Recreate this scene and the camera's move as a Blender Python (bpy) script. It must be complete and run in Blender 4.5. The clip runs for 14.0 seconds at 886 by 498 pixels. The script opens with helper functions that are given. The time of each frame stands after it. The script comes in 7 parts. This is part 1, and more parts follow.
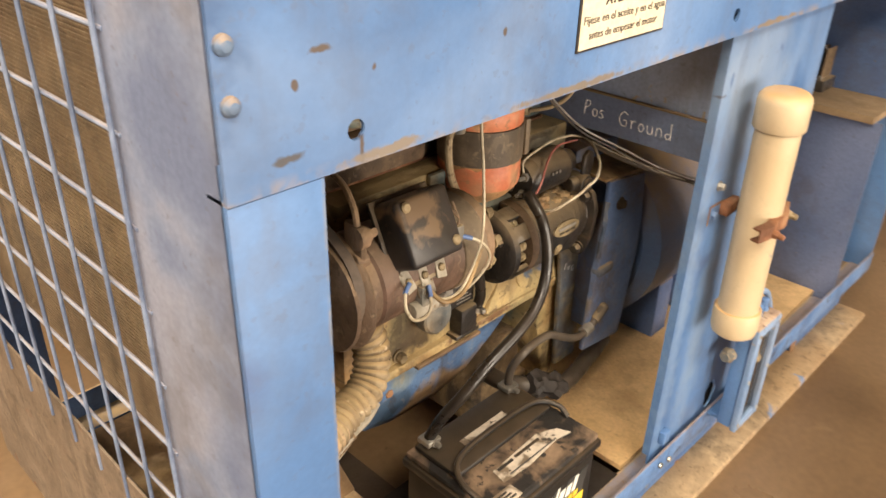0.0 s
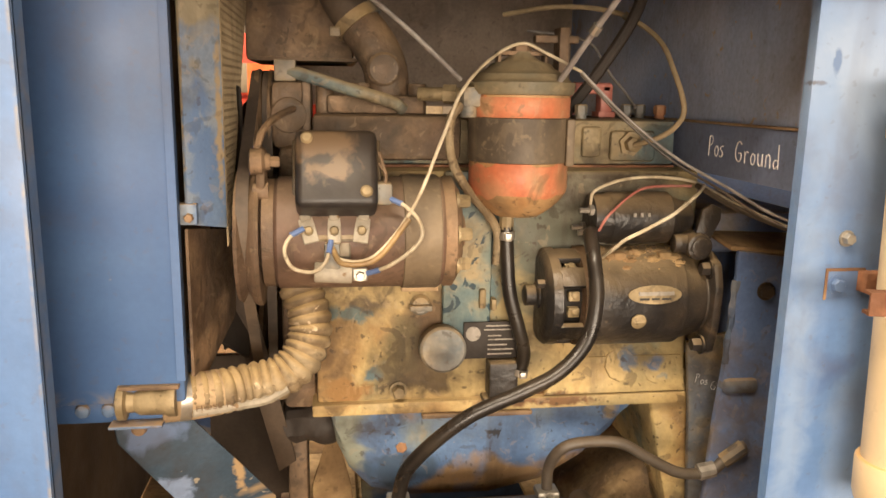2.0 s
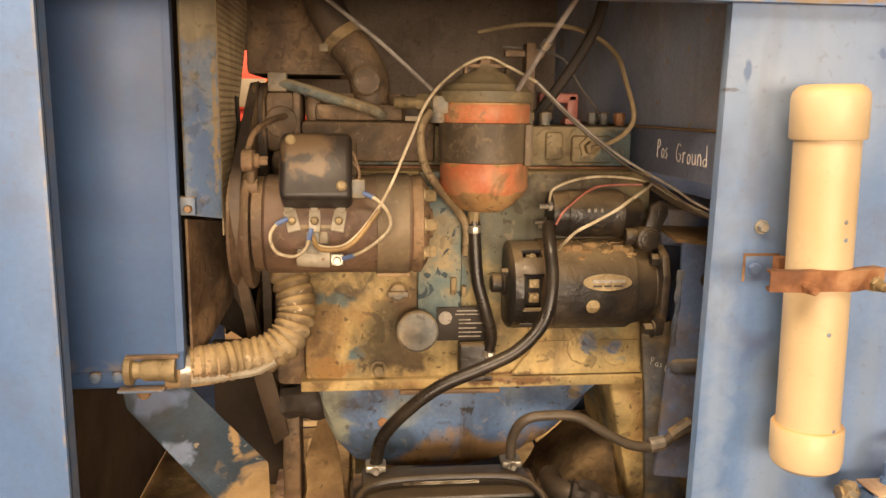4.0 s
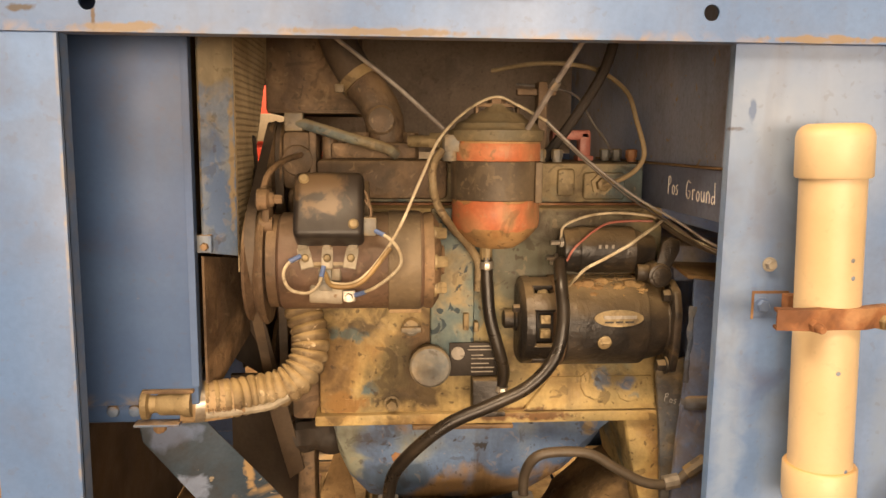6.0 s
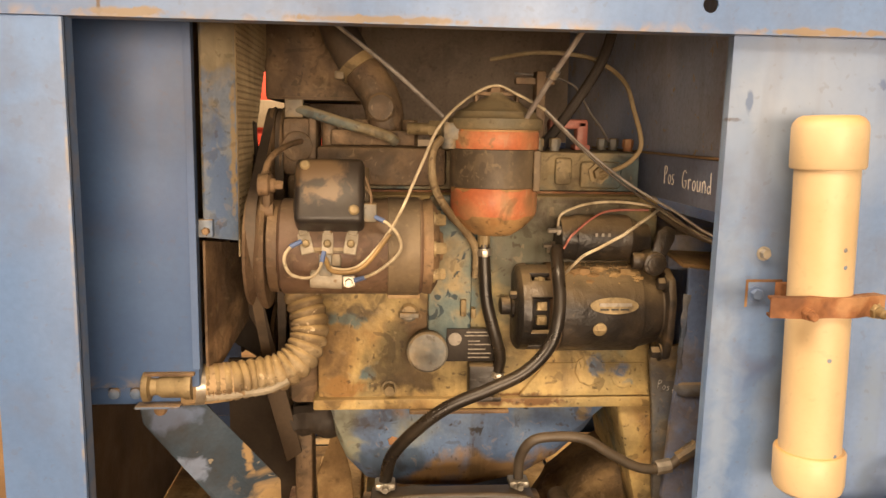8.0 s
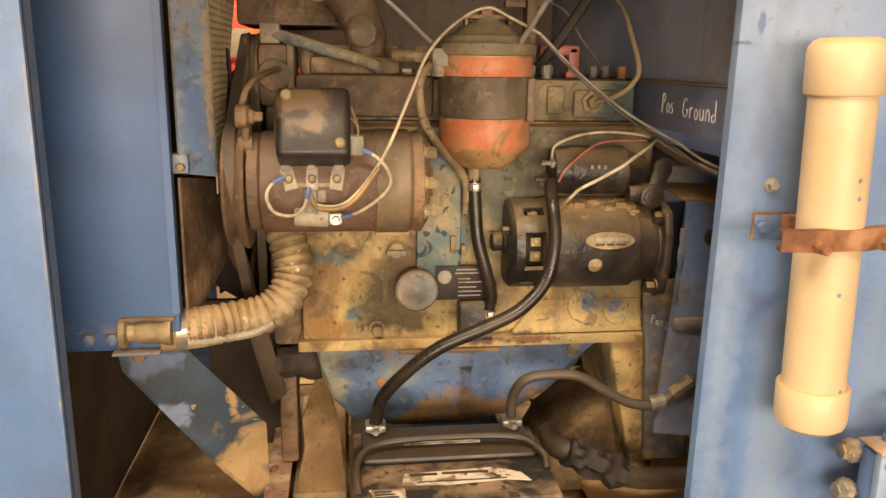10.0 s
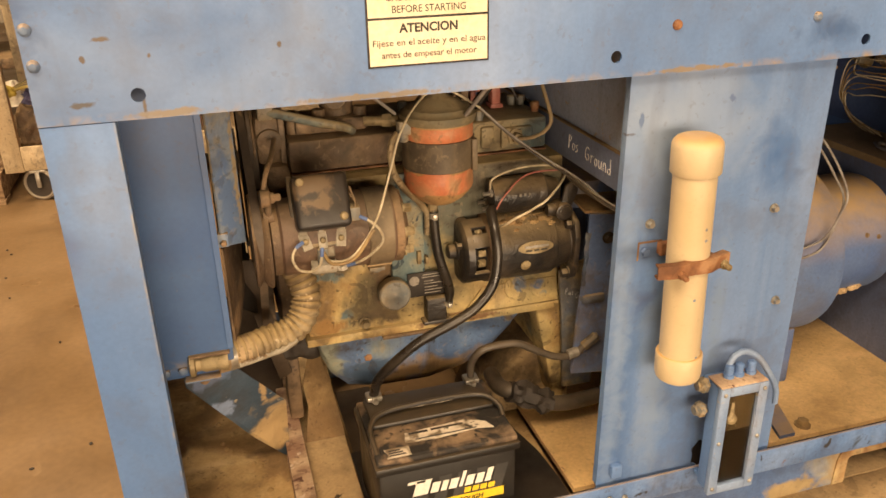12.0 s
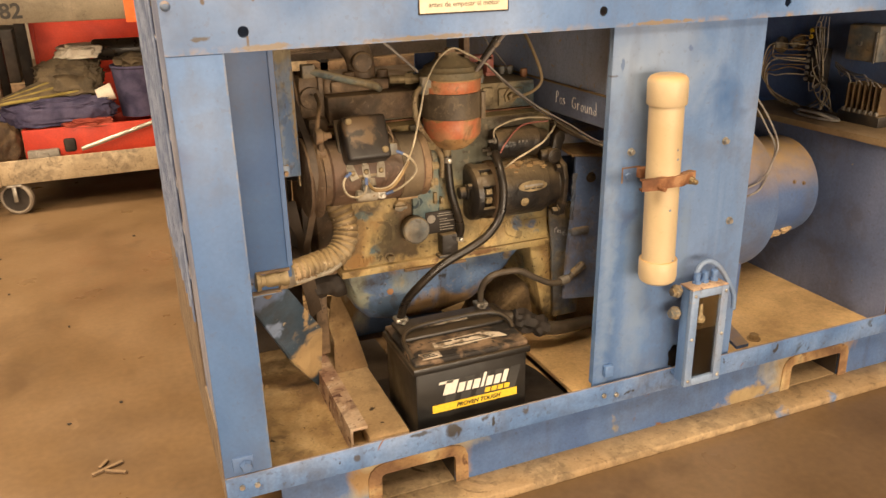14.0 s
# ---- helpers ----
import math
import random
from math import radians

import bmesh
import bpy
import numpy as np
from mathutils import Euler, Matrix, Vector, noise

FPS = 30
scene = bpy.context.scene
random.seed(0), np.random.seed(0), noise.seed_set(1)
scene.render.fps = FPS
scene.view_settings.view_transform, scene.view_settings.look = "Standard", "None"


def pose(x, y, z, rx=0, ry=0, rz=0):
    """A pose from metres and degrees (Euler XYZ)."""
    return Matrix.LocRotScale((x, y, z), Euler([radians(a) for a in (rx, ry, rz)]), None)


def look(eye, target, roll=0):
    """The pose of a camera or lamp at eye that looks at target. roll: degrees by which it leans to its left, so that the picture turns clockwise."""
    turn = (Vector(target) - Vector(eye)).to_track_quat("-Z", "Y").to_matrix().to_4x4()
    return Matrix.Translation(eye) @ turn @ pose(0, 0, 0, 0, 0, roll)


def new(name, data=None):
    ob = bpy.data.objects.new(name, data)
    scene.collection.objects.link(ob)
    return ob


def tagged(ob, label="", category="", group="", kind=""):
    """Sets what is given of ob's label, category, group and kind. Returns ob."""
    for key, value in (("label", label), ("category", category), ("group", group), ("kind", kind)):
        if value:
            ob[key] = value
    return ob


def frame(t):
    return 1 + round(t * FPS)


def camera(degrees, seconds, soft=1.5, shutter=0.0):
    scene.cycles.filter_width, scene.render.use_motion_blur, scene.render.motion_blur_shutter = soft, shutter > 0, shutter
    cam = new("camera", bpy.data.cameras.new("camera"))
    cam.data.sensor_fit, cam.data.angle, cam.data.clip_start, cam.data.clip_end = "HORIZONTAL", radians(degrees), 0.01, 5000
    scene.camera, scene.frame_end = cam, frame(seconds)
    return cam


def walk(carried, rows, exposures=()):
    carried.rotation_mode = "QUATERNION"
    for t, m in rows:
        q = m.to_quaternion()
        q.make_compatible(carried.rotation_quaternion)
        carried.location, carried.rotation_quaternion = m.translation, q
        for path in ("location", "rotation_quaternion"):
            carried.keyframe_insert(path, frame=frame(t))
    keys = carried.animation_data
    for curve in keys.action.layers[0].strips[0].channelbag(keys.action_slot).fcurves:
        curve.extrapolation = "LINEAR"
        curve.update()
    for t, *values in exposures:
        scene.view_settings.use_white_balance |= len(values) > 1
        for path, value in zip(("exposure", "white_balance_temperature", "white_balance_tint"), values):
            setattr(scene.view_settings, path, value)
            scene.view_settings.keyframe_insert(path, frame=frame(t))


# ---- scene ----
cam = camera(58.5, 14.0, shutter=0.2)
PATH = [
    (0, (-0.292, -0.442, 1.167), (0.986, 0.765, 0.213), 1.6),
    (0.5, (0.0, -0.526, 1.107), (0.868, 1.017, 0.177), 3.4),
    (1, (0.229, -0.645, 1.066), (0.723, 1.094, 0.211), 3.3),
    (1.5, (0.297, -0.676, 0.943), (0.602, 1.2, 0.322), 2.0),
    (2, (0.288, -0.685, 0.828), (0.568, 1.257, 0.44), 0.9),
    (2.5, (0.281, -0.719, 0.832), (0.544, 1.235, 0.497), 0.9),
    (2.7, (0.293, -0.724, 0.817), (0.54, 1.229, 0.467), 1.2),
    (4.8, (0.359, -0.844, 0.823), (0.546, 1.118, 0.48), 0.4),
    (5, (0.365, -0.836, 0.831), (0.539, 1.131, 0.514), 0.4),
    (5.5, (0.367, -0.833, 0.837), (0.521, 1.143, 0.568), 0.2),
    (6, (0.362, -0.823, 0.829), (0.508, 1.153, 0.554), 0.4),
    (6.5, (0.361, -0.816, 0.824), (0.508, 1.158, 0.542), 0.7),
    (7, (0.362, -0.82, 0.826), (0.51, 1.154, 0.537), 0.7),
    (7.5, (0.36, -0.83, 0.829), (0.513, 1.143, 0.535), 0.8),
    (8, (0.352, -0.834, 0.828), (0.519, 1.136, 0.525), 1.0),
    (8.5, (0.34, -0.82, 0.821), (0.53, 1.145, 0.502), 1.3),
    (9, (0.333, -0.793, 0.801), (0.541, 1.167, 0.459), 1.5),
    (9.2, (0.334, -0.78, 0.798), (0.548, 1.176, 0.441), 1.5),
    (11.3, (0.245, -0.85, 1.035), (0.609, 0.978, 0.309), -2.2),
    (11.5, (0.22, -0.895, 1.092), (0.632, 0.908, 0.329), -2.1),
    (12, (0.154, -0.996, 1.166), (0.666, 0.759, 0.354), -1.2),
    (12.5, (0.116, -1.13, 1.14), (0.581, 0.638, 0.329), -1.3),
    (13, (0.067, -1.213, 1.126), (0.523, 0.575, 0.357), -1.3),
    (13.5, (-0.034, -1.242, 1.082), (0.57, 0.523, 0.36), -1.4),
    (14, (-0.113, -1.235, 1.069), (0.587, 0.499, 0.359), -1.3),
]
walk(cam, [(t, look(*p)) for t, *p in PATH],
     [(0, 0.14, 5450, 9), (0.5, 0.00, 6500, 11), (1.0, 0.03, 6500, 11), (1.5, 0.15, 6150, 11), (2.0, 0.35, 5900, 11), (2.5, 0.24, 6000, 11), (5.0, 0.06, 6900, 16), (7.0, 0.07, 7050, 16), (8.5, 0.09, 6800, 15), (9.0, 0.12, 6350, 14), (11.5, -0.10, 6700, 13), (12.0, -0.18, 7000, 13), (12.5, -0.22, 7050, 12), (13.0, -0.24, 7000, 12), (14.0, -0.18, 6400, 12)])

# ---- light ----
world = bpy.data.worlds.new("shop_air")
scene.world = world
world.use_nodes = True
world.node_tree.nodes["Background"].inputs[0].default_value = (1.0, 0.86, 0.68, 1)
world.node_tree.nodes["Background"].inputs[1].default_value = 0.10


def area(name, eye, target, sx, sy, power, colour):
    data = bpy.data.lights.new(name, "AREA")
    data.shape, data.size, data.size_y, data.energy, data.color = "RECTANGLE", sx, sy, power, colour
    ob = new(name, data)
    ob.matrix_world = look(eye, target)
    return ob


WARM = (1.0, 0.77, 0.50)
# Broad unseen light added in front of the machine; the room has no door.
area("unseen_front_light", (0.8, -6.2, 0.98), (0.5, 0.0, 0.75), 6.0, 1.8, 545, (1.0, 0.785, 0.545))
area("ceiling_strip_light", (-0.5, -3.0, 4.6), (0.3, 0.0, 0.4), 3.2, 0.8, 245, (1.0, 0.78, 0.52))
area("ceiling_strip_light", (-1.9, 2.1, 4.6), (-1.3, 2.3, 0.0), 0.6, 3.2, 390, WARM)
area("ceiling_strip_light", (-4.0, -1.2, 4.6), (-2.6, -0.4, 0.0), 0.6, 3.2, 420, WARM)


# ---- materials ----
def mat(name, ramp, scale=9.0, rough=(0.45, 0.7), metal=0.0, bump=0.25, bscale=160.0, dust=None, spots=(), stretch=(1, 1, 1), edge=None, coat=0.0, grain=0.25, blots=(), grime=None, lumps=0.0, faint=False):
    """ramp: colours over large noise. spots: (colour, scale, threshold, softness). dust: (colour, amount) on upward faces.
    edge: (colour, axis, place, width): wear that follows one edge. grime: (colour, amount) of greasy patches, runs and specks.
    lumps: coarse unevenness of castings and crusts."""
    m = bpy.data.materials.new(name)
    m.use_nodes = True
    nt = m.node_tree
    N, L = nt.nodes, nt.links
    bs = N["Principled BSDF"]
    tc = N.new("ShaderNodeTexCoord")
    mp = N.new("ShaderNodeMapping")
    mp.inputs["Scale"].default_value = stretch
    L.new(tc.outputs["Object"], mp.inputs["Vector"])

    def noise_tex(sc, detail=6.0, dist=0.0, raw=False):
        n = N.new("ShaderNodeTexNoise")
        n.inputs["Scale"].default_value, n.inputs["Detail"].default_value = sc, detail
        n.inputs["Distortion"].default_value = dist
        L.new(tc.outputs["Object"] if raw else mp.outputs["Vector"], n.inputs["Vector"])
        return n.outputs["Fac"]

    def mix(fac, a, b, kind="MIX"):
        n = N.new("ShaderNodeMix")
        n.data_type, n.blend_type = "RGBA", kind
        for sock, v in ((n.inputs[0], fac), (n.inputs[6], a), (n.inputs[7], b)):
            if isinstance(v, (tuple, float, int)):
                sock.default_value = v if not isinstance(v, tuple) else (*v[:3], 1)
            else:
                L.new(v, sock)
        return n.outputs[2]

    def rng(src, a, b, c=0.0, d=1.0):
        n = N.new("ShaderNodeMapRange")
        for i, v in enumerate((a, b, c, d)):
            n.inputs[i + 1].default_value = v
        L.new(src, n.inputs[0])
        return n.outputs[0]

    def mul(a, b):
        n = N.new("ShaderNodeMath")
        n.operation = "MULTIPLY"
        L.new(a, n.inputs[0])
        if isinstance(b, float):
            n.inputs[1].default_value = b
        else:
            L.new(b, n.inputs[1])
        return n.outputs[0]

    big = rng(noise_tex(scale, 7.0, 0.4), 0.28, 0.72)
    cr = N.new("ShaderNodeValToRGB")
    els = cr.color_ramp.elements
    while len(els) < len(ramp):
        els.new(0.5)
    for e, (p, c) in zip(els, ramp):
        e.position, e.color = p, (*c, 1)
    L.new(big, cr.inputs[0])
    col = cr.outputs[0]
    fine = noise_tex(bscale, 5.0, 0.0, True)
    col = mix(grain, col, mix(1.0, col, mix(rng(fine, 0.3, 0.7), (0.55, 0.55, 0.55), (1.35, 1.35, 1.35)), "MULTIPLY"))
    for c, sc, th, soft in spots:
        col = mix(rng(noise_tex(sc, 8.0, 0.6, True), th, th + soft), col, c)
    if edge:
        c, axis, place, width = edge
        sep = N.new("ShaderNodeSeparateXYZ")
        L.new(tc.outputs["Object"], sep.inputs[0])
        n = N.new("ShaderNodeMath")
        n.operation = "SUBTRACT"
        L.new(sep.outputs["XYZ".index(axis)], n.inputs[0])
        n.inputs[1].default_value = place
        a = N.new("ShaderNodeMath")
        a.operation = "ABSOLUTE"
        L.new(n.outputs[0], a.inputs[0])
        near = rng(a.outputs[0], width, 0.0)
        col = mix(mul(near, rng(noise_tex(36.0, 9.0, 0.9, True), 0.42, 0.72)), col, c)
    for c, (bx, bz), (rx, rz) in blots:
        sub = N.new("ShaderNodeVectorMath")
        sub.operation = "SUBTRACT"
        L.new(tc.outputs["Object"], sub.inputs[0])
        sub.inputs[1].default_value = (bx, 0, bz)
        sc3 = N.new("ShaderNodeVectorMath")
        sc3.operation = "MULTIPLY"
        L.new(sub.outputs[0], sc3.inputs[0])
        sc3.inputs[1].default_value = (1 / rx, 0, 1 / rz)
        ln = N.new("ShaderNodeVectorMath")
        ln.operation = "LENGTH"
        L.new(sc3.outputs[0], ln.inputs[0])
        ad = N.new("ShaderNodeMath")
        L.new(ln.outputs["Value"], ad.inputs[0])
        L.new(rng(noise_tex(min(60.0, 0.7 / min(rx, rz)), 9.0, 0.6, True), 0.3, 0.7, -0.55, 0.55), ad.inputs[1])
        soft = 0.5 if min(rx, rz) < 0.012 else 0.45
        if faint and min(rx, rz) > 0.012:
            col = mix(rng(ad.outputs[0], 1.3, 0.1), col, c)
        else:
            col = mix(rng(ad.outputs[0], 1.05, 1.05 - soft), col, c)
    if grime:
        c, amount = grime
        patch = mul(rng(noise_tex(6.0, 10.0, 0.7, True), 0.46, 0.60), rng(noise_tex(34.0, 9.0, 0.5, True), 0.36, 0.56, 0.25, 1.0))
        col = mix(mul(patch, float(amount)), col, c)
        runs = N.new("ShaderNodeMapping")
        runs.inputs["Scale"].default_value = (34.0, 34.0, 3.0)
        L.new(tc.outputs["Object"], runs.inputs["Vector"])
        rn = N.new("ShaderNodeTexNoise")
        rn.inputs["Scale"].default_value, rn.inputs["Detail"].default_value = 1.0, 6.0
        L.new(runs.outputs["Vector"], rn.inputs["Vector"])
        col = mix(mul(rng(rn.outputs["Fac"], 0.56, 0.70), 0.55 * amount), col, c)
        col = mix(mul(rng(noise_tex(95.0, 4.0, 0.2, True), 0.63, 0.68), 0.8 * amount), col, c)
        if amount > 0.45:
            col = mix(mul(rng(noise_tex(62.0, 7.0, 0.8, True), 0.62, 0.66), 0.26 * amount), col, (0.44, 0.33, 0.20))
            col = mix(mul(rng(noise_tex(21.0, 9.0, 1.2, True), 0.60, 0.63), 0.55 * amount), col, (c[0] * 0.8, c[1] * 0.8, c[2] * 0.8))
    if dust:
        c, amount = dust
        g = N.new("ShaderNodeNewGeometry")
        sep = N.new("ShaderNodeSeparateXYZ")
        L.new(g.outputs["Normal"], sep.inputs[0])
        up = rng(sep.outputs["Z"], 0.15, 0.85)
        col = mix(mul(mul(up, rng(noise_tex(30.0, 5.0, 0.3, True), 0.2, 0.6, 0.5, 1.0)), float(amount)), col, c)
    L.new(col, bs.inputs["Base Color"])
    bs.inputs["Metallic"].default_value = metal
    bs.inputs["Coat Weight"].default_value = coat
    L.new(rng(noise_tex(scale * 3, 5.0), 0.3, 0.7, rough[0], rough[1]), bs.inputs["Roughness"])
    b = N.new("ShaderNodeBump")
    b.inputs["Strength"].default_value, b.inputs["Distance"].default_value = bump, 0.002
    L.new(fine, b.inputs["Height"])
    if lumps:
        b2 = N.new("ShaderNodeBump")
        b2.inputs["Strength"].default_value, b2.inputs["Distance"].default_value = lumps, 0.010
        L.new(noise_tex(34.0, 7.0, 0.4, True), b2.inputs["Height"])
        L.new(b2.outputs[0], b.inputs["Normal"])
    L.new(b.outputs[0], bs.inputs["Normal"])
    return m


RUST = (0.20, 0.085, 0.03)
TAN = (0.40, 0.265, 0.12)
BLUE = [(0.15, (0.078, 0.160, 0.355)), (0.5, (0.120, 0.220, 0.445)), (0.85, (0.190, 0.290, 0.51))]
MARK = (0.085, 0.065, 0.055)
M_PANEL = mat("faded_blue_sheet_paint", BLUE, 4.0, (0.38, 0.6), grain=0.12, bump=0.06, stretch=(1, 1, 0.6),
              spots=[((0.06, 0.12, 0.28), 3.5, 0.68, 0.14), ((0.20, 0.29, 0.47), 7.0, 0.66, 0.12), (RUST, 30.0, 0.765, 0.04), ((0.26, 0.34, 0.50), 2.6, 0.60, 0.3)], faint=True, edge=((0.30, 0.225, 0.14), "Z", 0.931, 0.012),
              blots=[(MARK, (-0.781, 1.005), (0.003, 0.004)), (MARK, (-0.708, 1.005), (0.003, 0.004)), (MARK, (-0.558, 1.007), (0.003, 0.004)), ((0.07, 0.07, 0.08), (-0.790, 0.953), (0.013, 0.004)), (MARK, (-0.757, 1.026), (0.012, 0.003)), (MARK, (-0.722, 0.945), (0.003, 0.013)), ((0.20, 0.17, 0.14), (-0.70, 0.936), (0.06, 0.005)), ((0.19, 0.16, 0.13), (-0.45, 0.935), (0.10, 0.004)), ((0.21, 0.17, 0.13), (0.02, 0.935), (0.08, 0.004)), ((0.05, 0.11, 0.26), (0.26, 0.976), (0.05, 0.02)), ((0.05, 0.11, 0.26), (-0.84, 1.06), (0.02, 0.06))], grime=((0.10, 0.085, 0.07), 0.22))
M_POST = mat("faded_blue_post_paint", BLUE, 4.0, (0.38, 0.6), grain=0.12, bump=0.06, edge=((0.30, 0.27, 0.22), "X", -0.7595, 0.0025), stretch=(1, 1, 0.4),
             spots=[((0.20, 0.285, 0.44), 5.0, 0.63, 0.22), ((0.07, 0.13, 0.30), 6.0, 0.68, 0.1), (RUST, 30.0, 0.77, 0.04)], grime=((0.10, 0.085, 0.07), 0.22))
M_WIDE = mat("streaked_blue_panel_paint", [(p, (c[0] * 0.9, c[1] * 0.9, c[2] * 0.9)) for p, c in BLUE], 4.0, (0.38, 0.6), grain=0.12, bump=0.06, stretch=(2.2, 1, 0.25),
             spots=[((0.22, 0.30, 0.42), 6.0, 0.64, 0.22), ((0.07, 0.13, 0.30), 7.0, 0.68, 0.1), (RUST, 30.0, 0.77, 0.04)],
             faint=True, blots=[((0.225, 0.30, 0.44), (0.02, 0.86), (0.16, 0.10)), ((0.045, 0.115, 0.29), (0.205, 0.783), (0.042, 0.050)), ((0.09, 0.15, 0.31), (0.107, 0.883), (0.007, 0.007)), (MARK, (-0.062, 0.842), (0.010, 0.003)), ((0.16, 0.245, 0.41), (-0.055, 0.5), (0.02, 0.40)), ((0.17, 0.25, 0.40), (0.02, 0.36), (0.03, 0.20)), ((0.16, 0.24, 0.39), (0.13, 0.40), (0.014, 0.24)), ((0.10, 0.16, 0.30), (-0.045, 0.86), (0.004, 0.010))], grime=((0.10, 0.085, 0.07), 0.25))
M_RAIL = mat("chipped_blue_rail_paint", BLUE, 7.0, (0.4, 0.65), bump=0.15, spots=[((0.06, 0.09, 0.14), 14.0, 0.68, 0.06), (RUST, 26.0, 0.68, 0.06), ((0.30, 0.36, 0.44), 9.0, 0.68, 0.1), ((0.03, 0.035, 0.045), 30.0, 0.68, 0.03)], blots=[((0.035, 0.04, 0.05), (-0.405, 0.180), (0.016, 0.020)), ((0.05, 0.06, 0.085), (-0.33, 0.190), (0.011, 0.007)), ((0.035, 0.04, 0.05), (-0.315, 0.176), (0.004, 0.018)), ((0.05, 0.06, 0.085), (-0.47, 0.190), (0.03, 0.006)), ((0.06, 0.07, 0.10), (-0.24, 0.184), (0.008, 0.010)), ((0.07, 0.08, 0.11), (-0.60, 0.172), (0.008, 0.008))], dust=(TAN, 0.6), grime=((0.05, 0.034, 0.02), 0.45), lumps=0.1)
M_SKID = mat("worn_blue_skid_paint", [(0.2, (0.065, 0.125, 0.29)), (0.8, (0.105, 0.19, 0.39))], 6.0, (0.45, 0.7), spots=[((0.40, 0.33, 0.17), 5.0, 0.62, 0.06), (RUST, 15.0, 0.68, 0.06)], blots=[((0.46, 0.44, 0.30), (-0.47, 0.095), (0.142, 0.095)), ((0.33, 0.21, 0.095), (-0.47, 0.095), (0.126, 0.080)), ((0.46, 0.42, 0.29), (0.585, 0.095), (0.145, 0.10)), ((0.36, 0.24, 0.115), (0.585, 0.095), (0.130, 0.085)), ((0.40, 0.30, 0.16), (0.40, 0.03), (0.09, 0.03))], dust=((0.50, 0.36, 0.19), 1.0), grime=((0.05, 0.034, 0.02), 0.3), lumps=0.1)
M_DARKBLUE = mat("deep_blue_inner_paint", [(0.2, (0.055, 0.095, 0.22)), (0.8, (0.10, 0.155, 0.32))], 6.0, (0.4, 0.65), spots=[((0.22, 0.16, 0.10), 40.0, 0.70, 0.04)], dust=(TAN, 0.7), grime=((0.10, 0.085, 0.07), 0.3))
M_SHROUD = mat("smooth_blue_shroud_paint", [(0.2, (0.047, 0.102, 0.250)), (0.8, (0.071, 0.142, 0.305))], 3.0, (0.4, 0.55), grain=0.10, bump=0.06, spots=[((0.30, 0.32, 0.36), 30.0, 0.74, 0.05)], edge=((0.28, 0.23, 0.16), "Z", 0.368, 0.012), grime=((0.10, 0.085, 0.07), 0.2))
M_CHIP = mat("peeling_blue_grey_paint", [(0.35, (0.115, 0.175, 0.29)), (0.6, (0.20, 0.245, 0.31)), (0.85, (0.25, 0.235, 0.20))], 12.0, (0.5, 0.75), spots=[((0.09, 0.15, 0.30), 10.0, 0.60, 0.06), (RUST, 18.0, 0.66, 0.06)], blots=[((0.27, 0.235, 0.16), (0.096, 0.80), (0.03, 0.07)), ((0.10, 0.165, 0.31), (0.097, 0.62), (0.012, 0.075)), ((0.31, 0.245, 0.155), (0.079, 0.70), (0.004, 0.11)), ((0.31, 0.245, 0.155), (0.114, 0.66), (0.004, 0.09))], dust=(TAN, 0.8), grime=((0.05, 0.034, 0.02), 0.5), lumps=0.15)
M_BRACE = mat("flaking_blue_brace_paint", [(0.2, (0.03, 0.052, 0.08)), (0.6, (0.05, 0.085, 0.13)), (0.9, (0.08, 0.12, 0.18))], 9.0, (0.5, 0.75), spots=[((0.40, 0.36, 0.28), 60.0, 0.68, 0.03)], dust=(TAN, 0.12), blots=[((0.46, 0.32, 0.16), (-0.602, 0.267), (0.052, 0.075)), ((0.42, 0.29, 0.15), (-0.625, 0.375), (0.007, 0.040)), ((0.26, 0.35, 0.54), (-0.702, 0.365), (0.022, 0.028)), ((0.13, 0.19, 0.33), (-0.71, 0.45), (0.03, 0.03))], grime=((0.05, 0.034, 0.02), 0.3))
